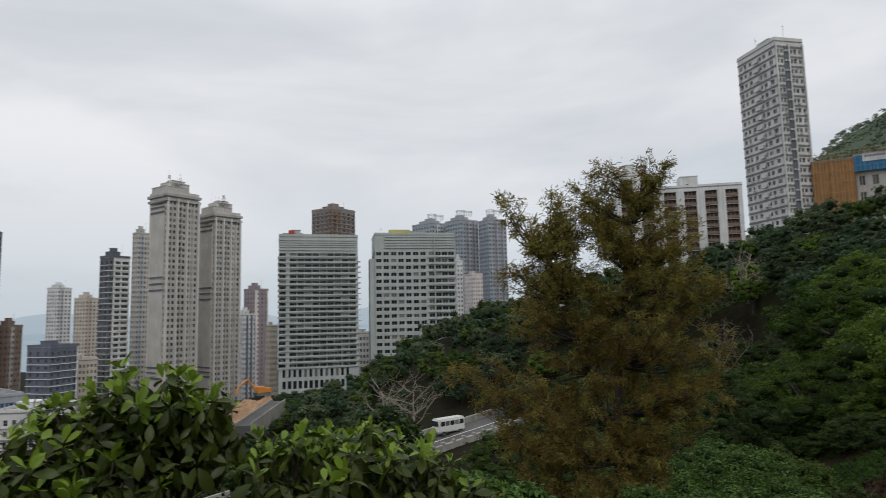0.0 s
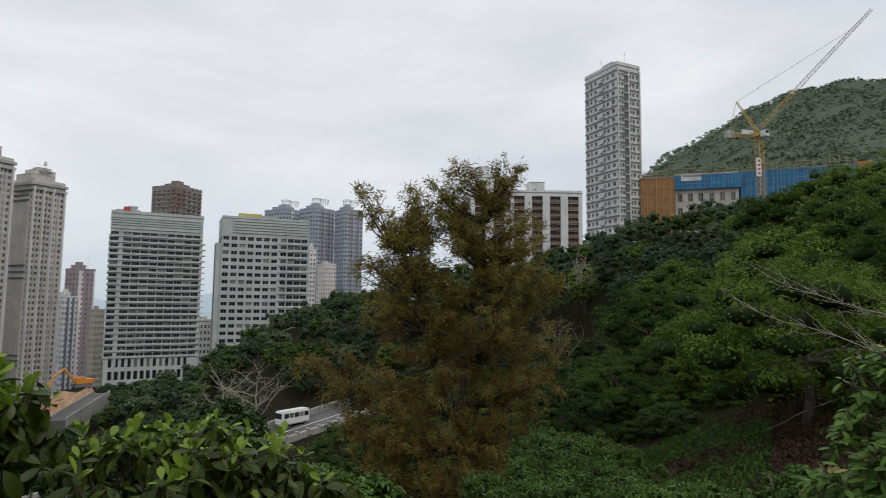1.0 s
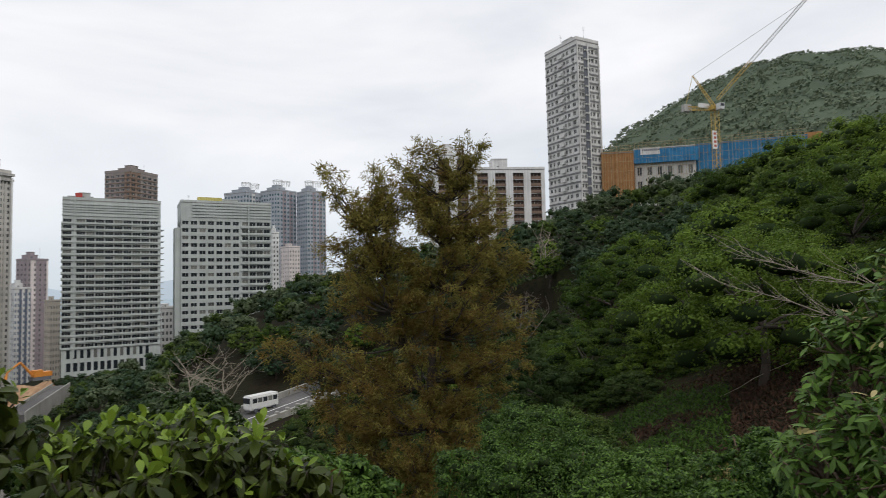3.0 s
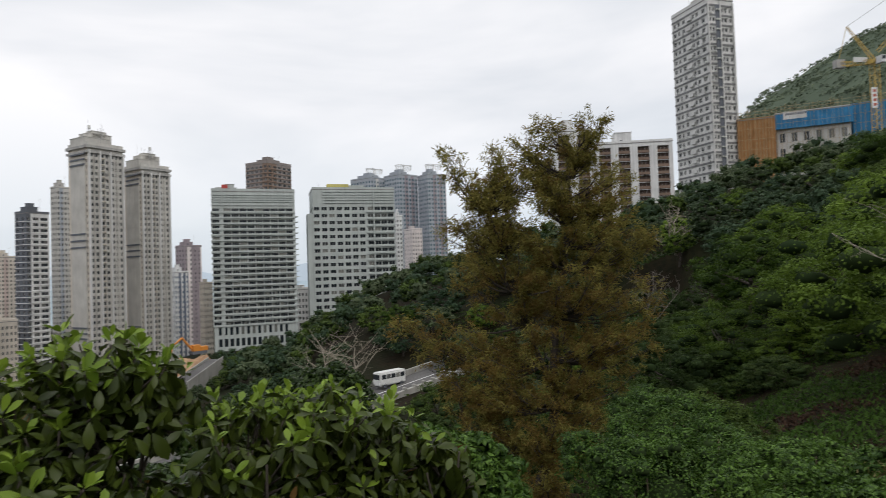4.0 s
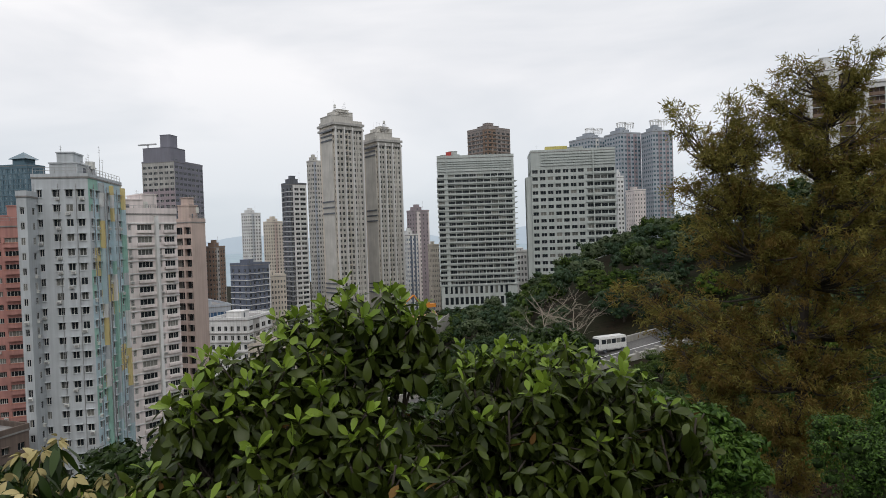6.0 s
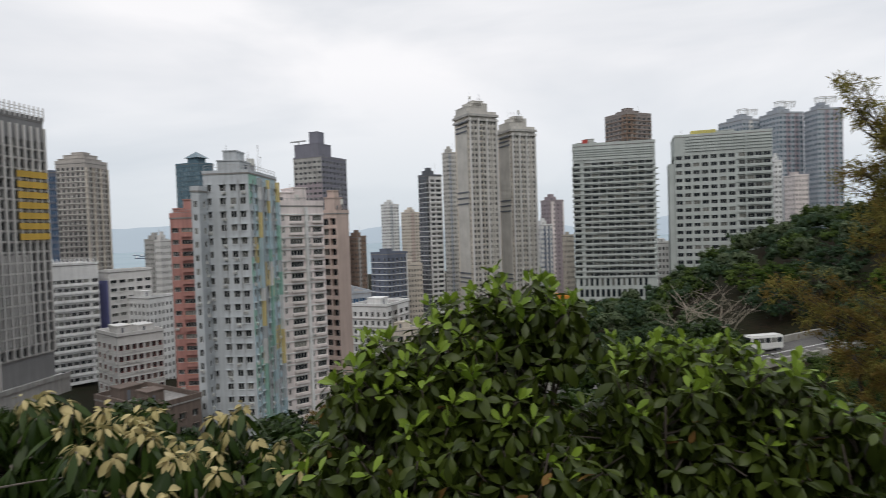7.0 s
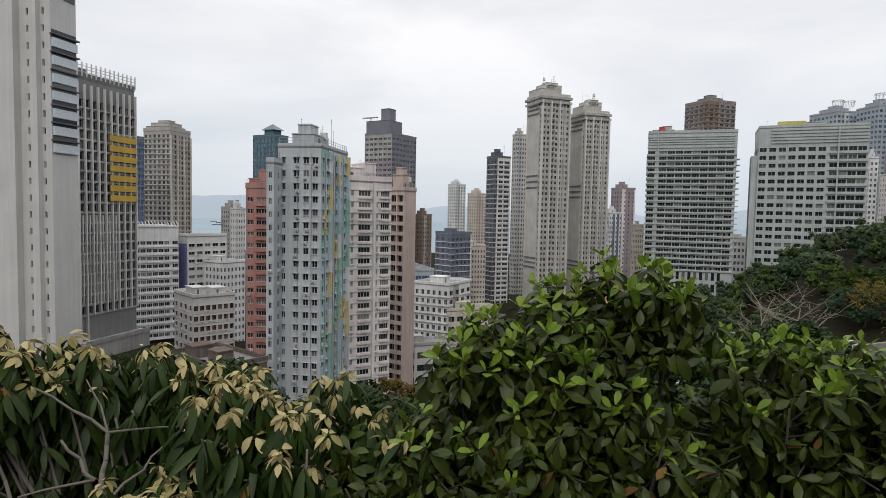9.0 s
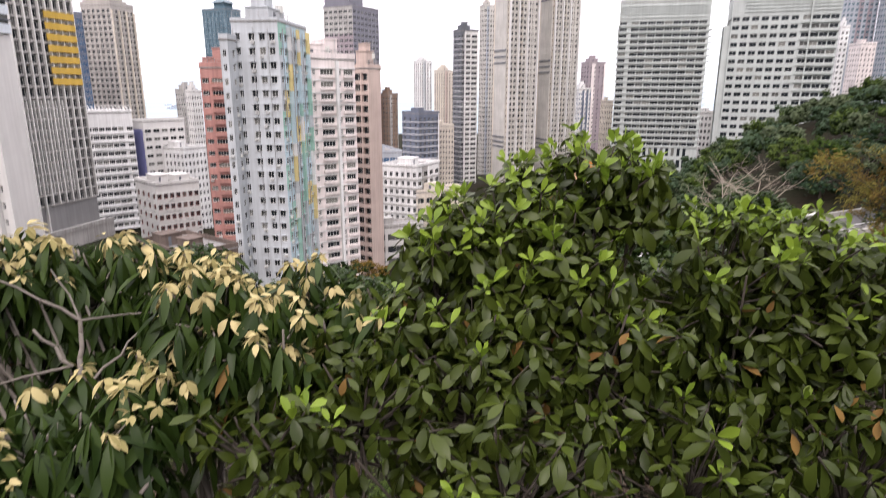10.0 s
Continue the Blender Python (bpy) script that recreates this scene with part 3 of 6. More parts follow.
def roof_clutter(ob, wl_, wr, H, seed, tanks=2, poles=4, rail=True, up=0.0):
    """What stands on a flat roof: railings, water tanks on frames, pipes and aerials."""
    rnd = random.Random(seed)
    z = H + 0.3 + up
    if rail:
        for x0, y0, x1, y1 in ((0.2, 0.2, wr - 0.2, 0.2), (0.2, 0.2, 0.2, wl_ - 0.2)):
            g = Geo()
            n = max(3, int((abs(x1 - x0) + abs(y1 - y0)) / 1.6))
            for i in range(n + 1):
                f = i / n
                g.tube((x0 + (x1 - x0) * f, y0 + (y1 - y0) * f, z), (x0 + (x1 - x0) * f, y0 + (y1 - y0) * f, z + 1.7), 0.05, 0.05, 4)
            for h in (1.15, 1.7):
                g.tube((x0, y0, z + h), (x1, y1, z + h), 0.045, 0.045, 4)
            part("roof_railing", g, STEEL, ob)
    for k in range(tanks):
        x, y, r = rnd.uniform(0.15, 0.85) * wr, rnd.uniform(0.1, 0.5) * wl_, rnd.uniform(0.6, 1.0)
        g, h = Geo(), rnd.uniform(1.2, 2.6)
        g.tube((x, y, z + h), (x, y, z + h + 1.5), r, r, 10)
        for sx, sy in ((-1, -1), (1, -1), (1, 1), (-1, 1)):
            g.tube((x + sx * r * 0.7, y + sy * r * 0.7, z - up), (x + sx * r * 0.7, y + sy * r * 0.7, z + h), 0.06, 0.06, 4, 1)
        part("water_tank", g, [ACWHITE, STEEL], ob)
    for k in range(poles):
        x, y, h = rnd.uniform(0.05, 0.95) * wr, rnd.uniform(0.05, 0.6) * wl_, rnd.uniform(2.0, 5.0)
        g = Geo()
        g.tube((x, y, z - up), (x, y, z + h), 0.05, 0.03, 4)
        for i in range(rnd.choice([0, 2, 3])):
            g.box(x - 0.55, x + 0.55, y - 0.03, y + 0.03, z + h - 0.3 - 0.45 * i, z + h - 0.25 - 0.45 * i)
        part("aerial", g, STEEL, ob)
    x, y = rnd.uniform(0.2, 0.7) * wr, 0.25 * wl_
    g = Geo()
    for i in range(3):
        g.tube((x + 1.2 * i, y, z - up), (x + 1.2 * i, y, z + 2.2), 0.06, 0.06, 4)
    g.tube((x, y, z + 2.2), (x + 2.4, y, z + 2.2), 0.06, 0.06, 4)
    g.tube((x, y, z + 1.3), (x + 2.4, y, z + 1.3), 0.04, 0.04, 4)
    part("pipe_frame", g, STEEL, ob)


# the slab with long ribbon windows
b_slab, wl_, wr, H = building("office_slab", (-77.1, 295.1, 14.6, 22.0, 38.3, 38.5, 113.9), "pale sage-green office slab with ribbon windows and floor ledges", [SAGE, GREY], 21,
    even(1, 0.93, 0.0, 0.09) + [(0.13 + 0.845 * i / 9 + 0.004, 0.13 + 0.845 * (i + 1) / 9 - 0.004) for i in range(9)], even(3, 0.8), sill=0.3, head=0.82, top=7.5, base=11.5,
    depth=0.5, glass=GLASS, single=190, style=3, ledge=(0.02, 0.8, 0.45, SAGE), parapet=1.2,
    plant=((0.05, 0.3, 0.3, 0.8, 2.6), (0.16, 0.27, 0.2, 0.6, 4.0)), category="office building", masts=1)
for z, t_ in ((H - 6.6, 0.7), (H - 5.0, 0.35), (H - 3.9, 0.35), (H - 2.8, 0.35), (H - 1.7, 0.35)):
    g = Geo()
    g.box(-0.3, wr * 0.97, -0.35, -0.004, z, z + t_)
    part("roof_louvre", g, SAGE, b_slab)
g = Geo()
g.box(0.11 * wr, 0.125 * wr, -0.75, -0.47, 8, H + 1.5)
part("riser", g, SAGE, b_slab)
for i in range(13):
    g = Geo()
    g.box((0.05 + 0.066 * i) * wr, (0.05 + 0.066 * i) * wr + 1.3, -0.06, -0.004, 7.6, 11.2)
    part("window", g, GLASS, b_slab)
    g = Geo()
    g.box((0.05 + 0.066 * i) * wr, (0.05 + 0.066 * i) * wr + 1.6, -0.07, -0.004, 2.2, 5.8)
    part("window", g, GLASS, b_slab)
g = Geo()
g.box(0.12 * wr, 0.19 * wr, 2, 4.5, H + 1.2, H + 3.6)
part("roof_tank", g, plain_mat("red_tank_paint", (0.42, 0.05, 0.04), 0.5), b_slab, "red rooftop tank")
for i in range(20):
    g = Geo()
    g.box(wr + 0.02, wr + 1.5, 0.5, 6, 12 + (i + 0.05) * (H - 21.5) / 20, 12 + (i + 0.05) * (H - 21.5) / 20 + 0.35)
    part("balcony_slab", g, SAGE, b_slab)

roof_clutter(b_slab, wl_, wr, H, 5, 0, 2, False)
# its neighbour, with a grid of square windows
b_grid, wl_, wr, H = building("office_slab", (-31.8, 308.4, 9.9, 24.0, 41.6, 35.0, 115.5), "pale grey-green office slab with a square window grid", [SAGE, GREY], 20,
    even(7, 0.74, 0.0, 0.64) + [(0.66 + 0.33 * i / 4 + 0.004, 0.66 + 0.33 * (i + 1) / 4 - 0.004) for i in range(4)], even(3, 0.8), sill=0.3, head=0.82, top=8, base=2,
    depth=0.35, glass=GLASS, single=220, style=2, parapet=1.0, plant=((0.35, 0.65, 0.3, 0.9, 3.0),), category="office building", masts=1)
fh = (H - 10) / 20
for i in range(20):
    g = Geo()
    g.box(0.65 * wr, wr, -0.5, -0.004, 2 + i * fh - 0.1, 2 + i * fh + 0.75)
    part("floor_ledge", g, SAGE, b_grid)
for i in range(5):
    g = Geo()
    g.box(0.12 * wr, wr, -0.4, -0.004, H - 6.8 + 1.4 * i, H - 6.3 + 1.4 * i)
    part("roof_louvre", g, SAGE, b_grid)
g = Geo()
g.box(0.73 * wr, 0.745 * wr, -0.9, -0.55, 0, H)
part("riser", g, SAGE, b_grid)
g = Geo()
g.box(0.18 * wr, 0.44 * wr, 1, 5, H + 1.3, H + 3.0)
part("roof_room", g, wall_mat("yellow_roof_cladding", (0.56, 0.50, 0.17), stain=0.25), b_grid, "yellow clad roof room")
g = Geo()
g.box(-2.6, 0, 1.0, 12, 0, H - 12)
part("side_stair", g, SAGE, b_grid)

roof_clutter(b_grid, wl_, wr, H, 6, 0, 2, False)
# brown tower that looks over the slab's roof
building("apartment_tower", (-80.0, 463.1, 54.8, 22.8, 25.0, 25.0, 156.8), "brown tiled apartment tower with glass corners", [wall_mat("grey_brown_tile", (0.27, 0.235, 0.22), stain=0.2), BROWN], 40, even(5, 0.6), even(5, 0.6), glass=GLASS_FAR,
         front_slot=lambda u, v: 1 if u < 0.3 else 0, left_slot=lambda u, v: 1 if u > 0.6 else 0, plant=((0.1, 0.6, 0.1, 0.6, 3.2), (0.2, 0.45, 0.2, 0.45, 5.5)), parapet=1.5, ledge=(0.0, 0.35, 0.3, BROWN), masts=1)

# the pair of tall beige towers
for nm, plot in (("a", (-134.6, 301.3, 54.1, 16.3, 17.3, 11.0, 137.8)), ("b", (-118.9, 323.9, 50.2, 16.0, 15.1, 11.0, 130.9))):
    b_twin, wl_, wr, H = building("apartment_tower", plot, "tall beige twin apartment tower with stepped crown", [BEIGE, CONCRETE, CREAM], 42,
        even(2, 0.6, 0.04, 0.3) + even(2, 0.62, 0.34, 0.6) + even(3, 0.6, 0.64, 0.98), even(1, 0.5, 0.86, 0.98), sill=0.3, head=0.84, top=3, glass=GLASS, depth=0.22, ac=0.12,
        left_slot=lambda u, v: 2, plant=((0.0, 0.75, 0.15, 0.9, 4.5), (0.2, 0.85, 0.3, 0.8, 7.2), (0.3, 0.7, 0.3, 0.6, 8.4)), parapet=1.6, masts=1,
        fins=[(u, 0.7, 1.1, 0.0, 0.985, OFFWHITE) for u in (0.02, 0.32, 0.62, 0.985)] + [(u, 0.35, 0.5, 0.0, 0.96, BEIGE) for u in (0.17, 0.47, 0.8)])
    for k in range(42):
        g = Geo()
        z = (k + 0.05) * (H - 3) / 42
        g.box(0.35 * wr, 0.46 * wr, -0.7, -0.004, z, z + 0.45)
        part("balcony", g, CREAM, b_twin)
    g = Geo()
    g.box(-0.7, -0.004, wl_ * 0.1, wl_ * 0.82, 0, H - 6)
    part("blank_panel", g, BEIGE, b_twin, "plain cream concrete panel")
    for zf in (0.28, 0.3, 0.32, 0.62, 0.645, 0.67, 0.93, 0.95, 0.97):
        g = Geo()
        g.box(-1.0, -0.7, wl_ * 0.08, wl_ * 0.84, zf * H - 0.4, zf * H + 0.4)
        part("dark_band", g, DARKGREY, b_twin)
    for k, (h0, h1, o) in enumerate(((-3.4, -2.4, 0.8), (-1.0, 0.3, 1.0))):
        g = Geo()
        g.box(-o, wr + o, -o, wl_ + o, H + h0, H + h1)
        part("cornice", g, CONCRETE, b_twin)
    roof_clutter(b_twin, wl_, wr, H, 8 if nm == "a" else 9, 1, 3, False, 7.5)

# pastel patchwork tower
def patch(u, v):
    h = math.sin(int(u * 7) * 12.9 + int(v * 12 + u * 2.5) * 78.2) * 43758.5
    return (1, 2, 3, 0, 3, 2, 2, 3)[int((h - math.floor(h)) * 8)]


b_pas, wl_, wr, H = building("apartment_tower", (-91.7, 93.5, 114.5, 9.5, 18.1, 21.0, 88.2), "grey apartment tower with a pastel patchwork side", [GREY, P_YELLOW, P_GREEN, P_BLUE], 24,
    [(0.05, 0.11), (0.2, 0.26), (0.36, 0.42), (0.52, 0.58), (0.70, 0.76), (0.88, 0.94)], [(0.09, 0.17), (0.36, 0.49), (0.59, 0.72), (0.80, 0.93)], sill=0.32, head=0.82, top=1.6,
    depth=0.18, glass=GLASS, single=240, front_slot=patch, hoods=0.75, ac=0.2, parapet=0.55, plant=((0.1, 0.6, 0.25, 0.75, 2.9), (0.15, 0.4, 0.35, 0.65, 5.0)), masts=3)
rp_ = random.Random(41)
for u, o in ((0.30, 0.8), (0.63, 0.5), (0.985, 0.7)):
    z = 0.0
    while z < H - 0.6:
        h = min(rp_.choice([2.7, 5.4, 5.4, 8.1]), H - 0.5 - z)
        g = Geo()
        g.box(u * wr - 0.5, u * wr + 0.5, -o, -0.004, z, z + h)
        part("pilaster", g, rp_.choice([GREY, P_BLUE, P_GREEN, WHITE, P_GREEN, P_YELLOW, GREY]), b_pas)
        z += h
for k in range(5):
    g = Geo()
    u = (0.13, 0.29, 0.5, 0.66, 0.82)[k] * wr
    g.tube((u, -0.95 if k in (1,) else -0.12, 0), (u, -0.95 if k in (1,) else -0.12, H - 1), 0.08, 0.08, 5)
    part("drain_pipe", g, STEEL, b_pas)
for k in range(3):
    g = Geo()
    v = (0.22, 0.54, 0.97)[k] * wl_
    g.tube((-0.1, v, 0), (-0.1, v, H - 1), 0.06, 0.06, 5)
    part("drain_pipe", g, STEEL, b_pas)
roof_clutter(b_pas, wl_, wr, H, 1, 2, 6)
# its set-back rear wing
building("apartment_wing", (-97.9, 86.2, 114.5, 1.6, 10, 21.0, 84.5), "narrow grey apartment wing with small windows", [GREY], 23, [(0.2, 0.3)], [(0.3, 0.75)], glass=GLASS, single=23, depth=0.18, ac=0.2)

# pale pink and white tower
b_pp, wl_, wr, H = building("apartment_tower", (-98.8, 110.2, 65.9, 14.0, 11.5, 20.0, 82.1), "pale pink tiled apartment tower with white bands", [PALEPINK, WHITE], 22,
    [(0.05, 0.11), (0.22, 0.50), (0.63, 0.68), (0.74, 0.95)], even(2, 0.4), sill=0.34, head=0.8, top=1.6, depth=0.2, glass=GLASS, single=88, style=4, ac=0.22, parapet=1.2,
    plant=((0.0, 0.45, 0.2, 0.8, 3.4), (0.5, 0.8, 0.3, 0.8, 4.8)), ledge=(0.86, 0.22, 0.18, WHITE), masts=3)
g = Geo()
g.box(0.545 * wr, 0.6 * wr, -0.9, -0.004, 0, H - 0.2)
part("pilaster", g, WHITE, b_pp)
for k in range(22):
    z = 0.12 * (H - 1.6) / 22 + k * (H - 1.6) / 22
    for u0, u1 in ((0.2, 0.52), (0.72, 0.97)):
        g = Geo()
        g.box(u0 * wr, u1 * wr, -0.5, -0.186, z, z + 0.55)
        part("window_sill", g, PALEPINK, b_pp)

roof_clutter(b_pp, wl_, wr, H, 2, 3, 6)
# pink slab with open back balconies
b_ps, wl_, wr, H = building("apartment_tower", (-102.9, 137.8, 86.8, 5.9, 5.3, 20.0, 80.9), "dusty pink apartment slab with dark balconies", [PINKISH, CREAM], 21, [], [(0.06, 0.5), (0.58, 0.94)],
    sill=0.3, head=0.95, top=1, depth=0.9, glass=GLASS, plant=((0.0, 0.6, 0.1, 0.7, 4.5), (0.1, 0.5, 0.2, 0.6, 6.5)), masts=1, style=2)
roof_clutter(b_ps, wl_, wr, H, 3, 2, 3)
# salmon red tower
b_red, wl_, wr, H = building("apartment_tower", (-113.4, 98.2, 121.1, 5.3, 6.9, 19.0, 79.9), "salmon-red apartment tower with ribbed balconies", [SALMON, REDDARK, ORANGE], 22, even(1, 0.3), [(0.06, 0.34), (0.46, 0.94)],
    sill=0.34, head=0.74, top=1.4, depth=0.3, glass=GLASS, single=66, style=4, front_slot=lambda u, v: 1, ac=0.15, parapet=1.0, masts=1,
    plant=((0.1, 0.9, 0.05, 0.45, 4.2), (0.1, 0.9, 0.45, 0.9, 2.2)))
fh = (H - 1.4) / 22
for k in range(22):
    g = Geo()
    g.box(-0.55, -0.004, 0.04 * wl_, 0.56 * wl_, k * fh, k * fh + 0.9)
    part("balcony", g, SALMON, b_red)
    g = Geo()
    g.box(-0.62, -0.55, 0.04 * wl_, 0.56 * wl_, k * fh + 0.9, k * fh + 1.02)
    part("balcony_rail", g, ORANGE, b_red)

roof_clutter(b_red, wl_, wr, H, 4, 1, 4)
# the white tower on the hill
b_wt, wl_, wr, H = building("apartment_tower", (112.4, 191.4, 11.6, 17.7, 10.8, 97.0, 161.9), "white hillside apartment tower with grey floor bands", [HILLGREY, GREY], 19,
    [(0.05, 0.15), (0.19, 0.28), (0.52, 0.62), (0.66, 0.76), (0.84, 0.93)], [(0.04, 0.12), (0.17, 0.23), (0.30, 0.38), (0.58, 0.64), (0.68, 0.76), (0.84, 0.93)], sill=0.28, head=0.70, top=1.6, glass=GLASS_FAR, single=209, hoods=0.15,
    ledge=(0.84, 0.62, 0.16, BANDGREY), parapet=1.1, plant=((0.1, 0.3, 0.2, 0.5, 2.4),), ac=0.35, masts=2)
# flat sheet before the wall, dark for the shade of a recess
g = Geo()
g.box(0.30 * wr, 0.46 * wr, -0.22, -0.18, 0, H - 1.6)
part("light_well", g, DARKGREY, b_wt, "flat dark sheet painting the shaded recess between wings")
for k in range(19):
    z = (k + 0.42) * (H - 1.6) / 19
    for u in (0.31, 0.40):
        g = Geo()
        g.box(u * wr, u * wr + 0.55, -0.62, -0.22, z, z + 0.5)
        part("air_conditioner", g, ACWHITE, b_wt)
    g = Geo()
    g.box(-0.75, -0.17, 0.42 * wl_, 0.54 * wl_, z - 0.7, z + 0.35)
    part("balcony", g, HILLGREY, b_wt)
for u in (0.02, 0.48, 0.97):
    g = Geo()
    g.box(u * wr - 0.2, u * wr + 0.25, -0.5, -0.17, 0, H - 0.6)
    part("pilaster", g, HILLGREY, b_wt)
g = Geo()
g.box(wr, wr + 1.3, 2, 6, 0, H - 5)
part("side_bay", g, HILLGREY, b_wt)

# brown and white striped blocks behind the big tree
for nm, plot, n in (("a", (92.9, 248.2, -12.5, 20.0, 31.7, 89.0, 124.1), 4), ("b", (74.6, 247.0, -8.8, 18.0, 16.3, 87.0, 129.5), 2)):
    b_bs, wl_, wr, H = building("apartment_block", plot, "white block with dark brown balcony strips", [WHITE, BROWN], 11, even(n, 0.6), [], sill=0.02, head=0.98, top=1.4, depth=0.8,
        glass=wall_mat("dark_brown_infill", (0.085, 0.06, 0.05), stain=0.2), style=3, plant=((0.28, 0.5, 0.2, 0.6, 5.5),))
    for k in range(11):
        for a, b in even(n, 0.6):
            g = Geo()
            z = k * (H - 1.4) / 11
            g.box(a * wr + 0.05, b * wr - 0.05, 0.02, 0.14, z + 0.3, z + 1.4)
            part("balcony", g, BROWN, b_bs)

# hospital tower at the city's edge
b_lt, wl_, wr, H = building("hospital_tower", (-127.6, 57.7, 111.7, 26.6, 6.3, 39.0, 118.6), "light grey panelled hospital tower with glazed bands", [OFFWHITE, CONCRETE], 24, [], [(0.80, 0.84), (0.93, 0.95)], sill=0.35, head=0.75,
    top=2, glass=GLASS, single=48, depth=0.3, parapet=1.5, category="hospital", style=1)
for v0, v1, o in ((0.0, 0.14, 0.0), (0.3, 0.74, 1.0), (0.86, 0.92, 0.6)):
    g = Geo()
    g.box(-o - 0.5, -0.004, (1 - v1) * wl_, (1 - v0) * wl_, 0, H + 6)
    part("wall_panel", g, OFFWHITE, b_lt)
for k in range(7):
    z = H * 0.58 + k * 3.35
    g = Geo()
    g.box(0.04 * wr, 0.98 * wr, -0.45, -0.004, z, z + 1.7)
    part("glazed_band", g, plain_mat("pale_reflective_band", (0.62, 0.68, 0.72), 0.2), b_lt)
    g = Geo()
    g.box(-0.2, wr + 0.2, -0.75, -0.004, z + 2.25, z + 2.5)
    part("sun_shade", g, DARKGREY, b_lt)
    g = Geo()
    g.box(0.04 * wr, 0.98 * wr, -0.06, -0.004, z + 1.7, z + 3.3)
    part("window", g, GLASS, b_lt)
g = Geo()
g.box(0.05 * wr, 0.95 * wr, -0.12, -0.004, H - 3.8, H - 1.0)
part("louvre", g, DARKGREY, b_lt)
for k in range(6):
    g = Geo()
    g.box(k * wr / 5 - 0.15, k * wr / 5 + 0.15, -0.3, 0.0, H + 1.5, H + 5)
    part("roof_fin", g, OFFWHITE, b_lt)

# finned block with the yellow panels
b_gb, wl_, wr, H = building("hospital_block", (-170.7, 83.4, 108.0, 30.0, 20.5, 33.0, 109.0), "grey finned hospital block with ochre panels", [wall_mat("grey_spandrel", (0.23, 0.23, 0.23), stain=0.15), OFFWHITE], 21, even(9, 0.8), [], sill=0.12, head=0.86, top=5, base=12,
    depth=0.5, glass=GLASS, single=189, category="hospital", style=1, parapet=1.2, plant=((0.02, 0.3, 0.1, 0.5, 3.0),), masts=1,
    fins=[((i + 0.0) / 9, 0.35, 0.7, 0.16 if i > 1 else 0.0, 0.98, OFFWHITE) for i in range(10)] + [((i + 0.5) / 9, 0.22, 0.6, 0.2, 0.52, OFFWHITE) for i in range(6)])
fh = (H - 17) / 21
for k in range(21):
    g = Geo()
    g.box(0, wr, -0.35, -0.004, 12 + k * fh - 0.15, 12 + k * fh + 0.3)
    part("floor_band", g, CONCRETE, b_gb)
for k in range(7):
    g = Geo()
    z = 12 + (k + 11.2) * fh
    g.box(0.5 * wr, 0.985 * wr, -1.0, -0.74, z, z + 0.62 * fh)
    part("yellow_panel", g, GOLD, b_gb, "ochre-yellow sunshade panel")
for k in range(14):
    g = Geo()
    g.box(k * wr / 13 - 0.12, k * wr / 13 + 0.12, -0.5, -0.2, H + 0.5, H + 4.2)
    part("roof_fin", g, OFFWHITE, b_gb)
for k in range(3):
    g = Geo()
    g.box(0, wr, -0.45, -0.3, H + 1.6 + 0.8 * k, H + 1.75 + 0.8 * k)
    part("roof_rail", g, OFFWHITE, b_gb)
g = Geo()
g.box(-1, wr + 2, -3, 0.5, 0, 5)
g.box(-1, wr + 2, -3.3, -3, 4.4, 5.6)
part("podium", g, CONCRETE, b_gb)

building("glass_tower", (-285.5, 165.6, 79.9, 20.0, 4.9, 15.0, 107.8), "dark blue glass office tower", [SLATE], 30, even(4, 0.9), even(4, 0.9), sill=0.1, head=0.8, glass=GLASS_BLUE, category="office building")
b_bt, wl_, wr, H = building("apartment_tower", (-302.2, 195.6, 107.1, 17.2, 16.2, 15.0, 115.9), "beige apartment tower with curved stepped crown", [wall_mat("grey_beige_tile", (0.43, 0.40, 0.37), stain=0.2), CREAM], 36, even(6, 0.55), even(6, 0.55), sill=0.2, head=0.8,
    plant=((0.0, 0.8, 0.05, 0.9, 2.6), (0.1, 0.7, 0.1, 0.8, 4.6), (0.2, 0.5, 0.2, 0.6, 6.0)), parapet=1.6, fins=[(u, 0.8, 0.7, 0, 0.98, CREAM) for u in (0.02, 0.34, 0.66, 0.98)], ledge=(0, 0.45, 0.35, BEIGE))
b_wl, wl_, wr, H = building("hospital_wing", (-225.1, 130.2, 72.0, 25.0, 16.2, 23.0, 66.9), "white hospital wing with ribbon windows", [WHITE, CONCRETE], 13, even(6, 0.86, 0.0, 0.8) + [(0.86, 0.99)], [], sill=0.35, head=0.8, top=4.5, glass=GLASS,
    single=91, style=3, category="hospital", ledge=(0.0, 0.5, 0.3, WHITE), parapet=0.6)
for k in range(15):
    g = Geo()
    g.tube((k * wr / 14, -0.6, H + 0.9), (k * wr / 14, 3.0, H + 2.6), 0.12, 0.12, 5)
    part("roof_rib", g, WHITE, b_wl)
b_pu, wl_, wr, H = building("hospital_wing", (-219.1, 149.1, 85.8, 8.1, 17.6, 23.0, 63.3), "off-white wing with a violet end panel", [OFFWHITE, PURPLE], 12, even(5, 0.7), [], sill=0.35, head=0.75, top=2, glass=GLASS, single=60, style=2,
    category="hospital", hoods=0.9, ac=0.3)
g = Geo()
g.box(-0.35, -0.004, 0.1 * wl_, 0.92 * wl_, 0.4 * H, 0.93 * H)
part("violet_panel", g, PURPLE, b_pu, "flat violet-blue wall panel")
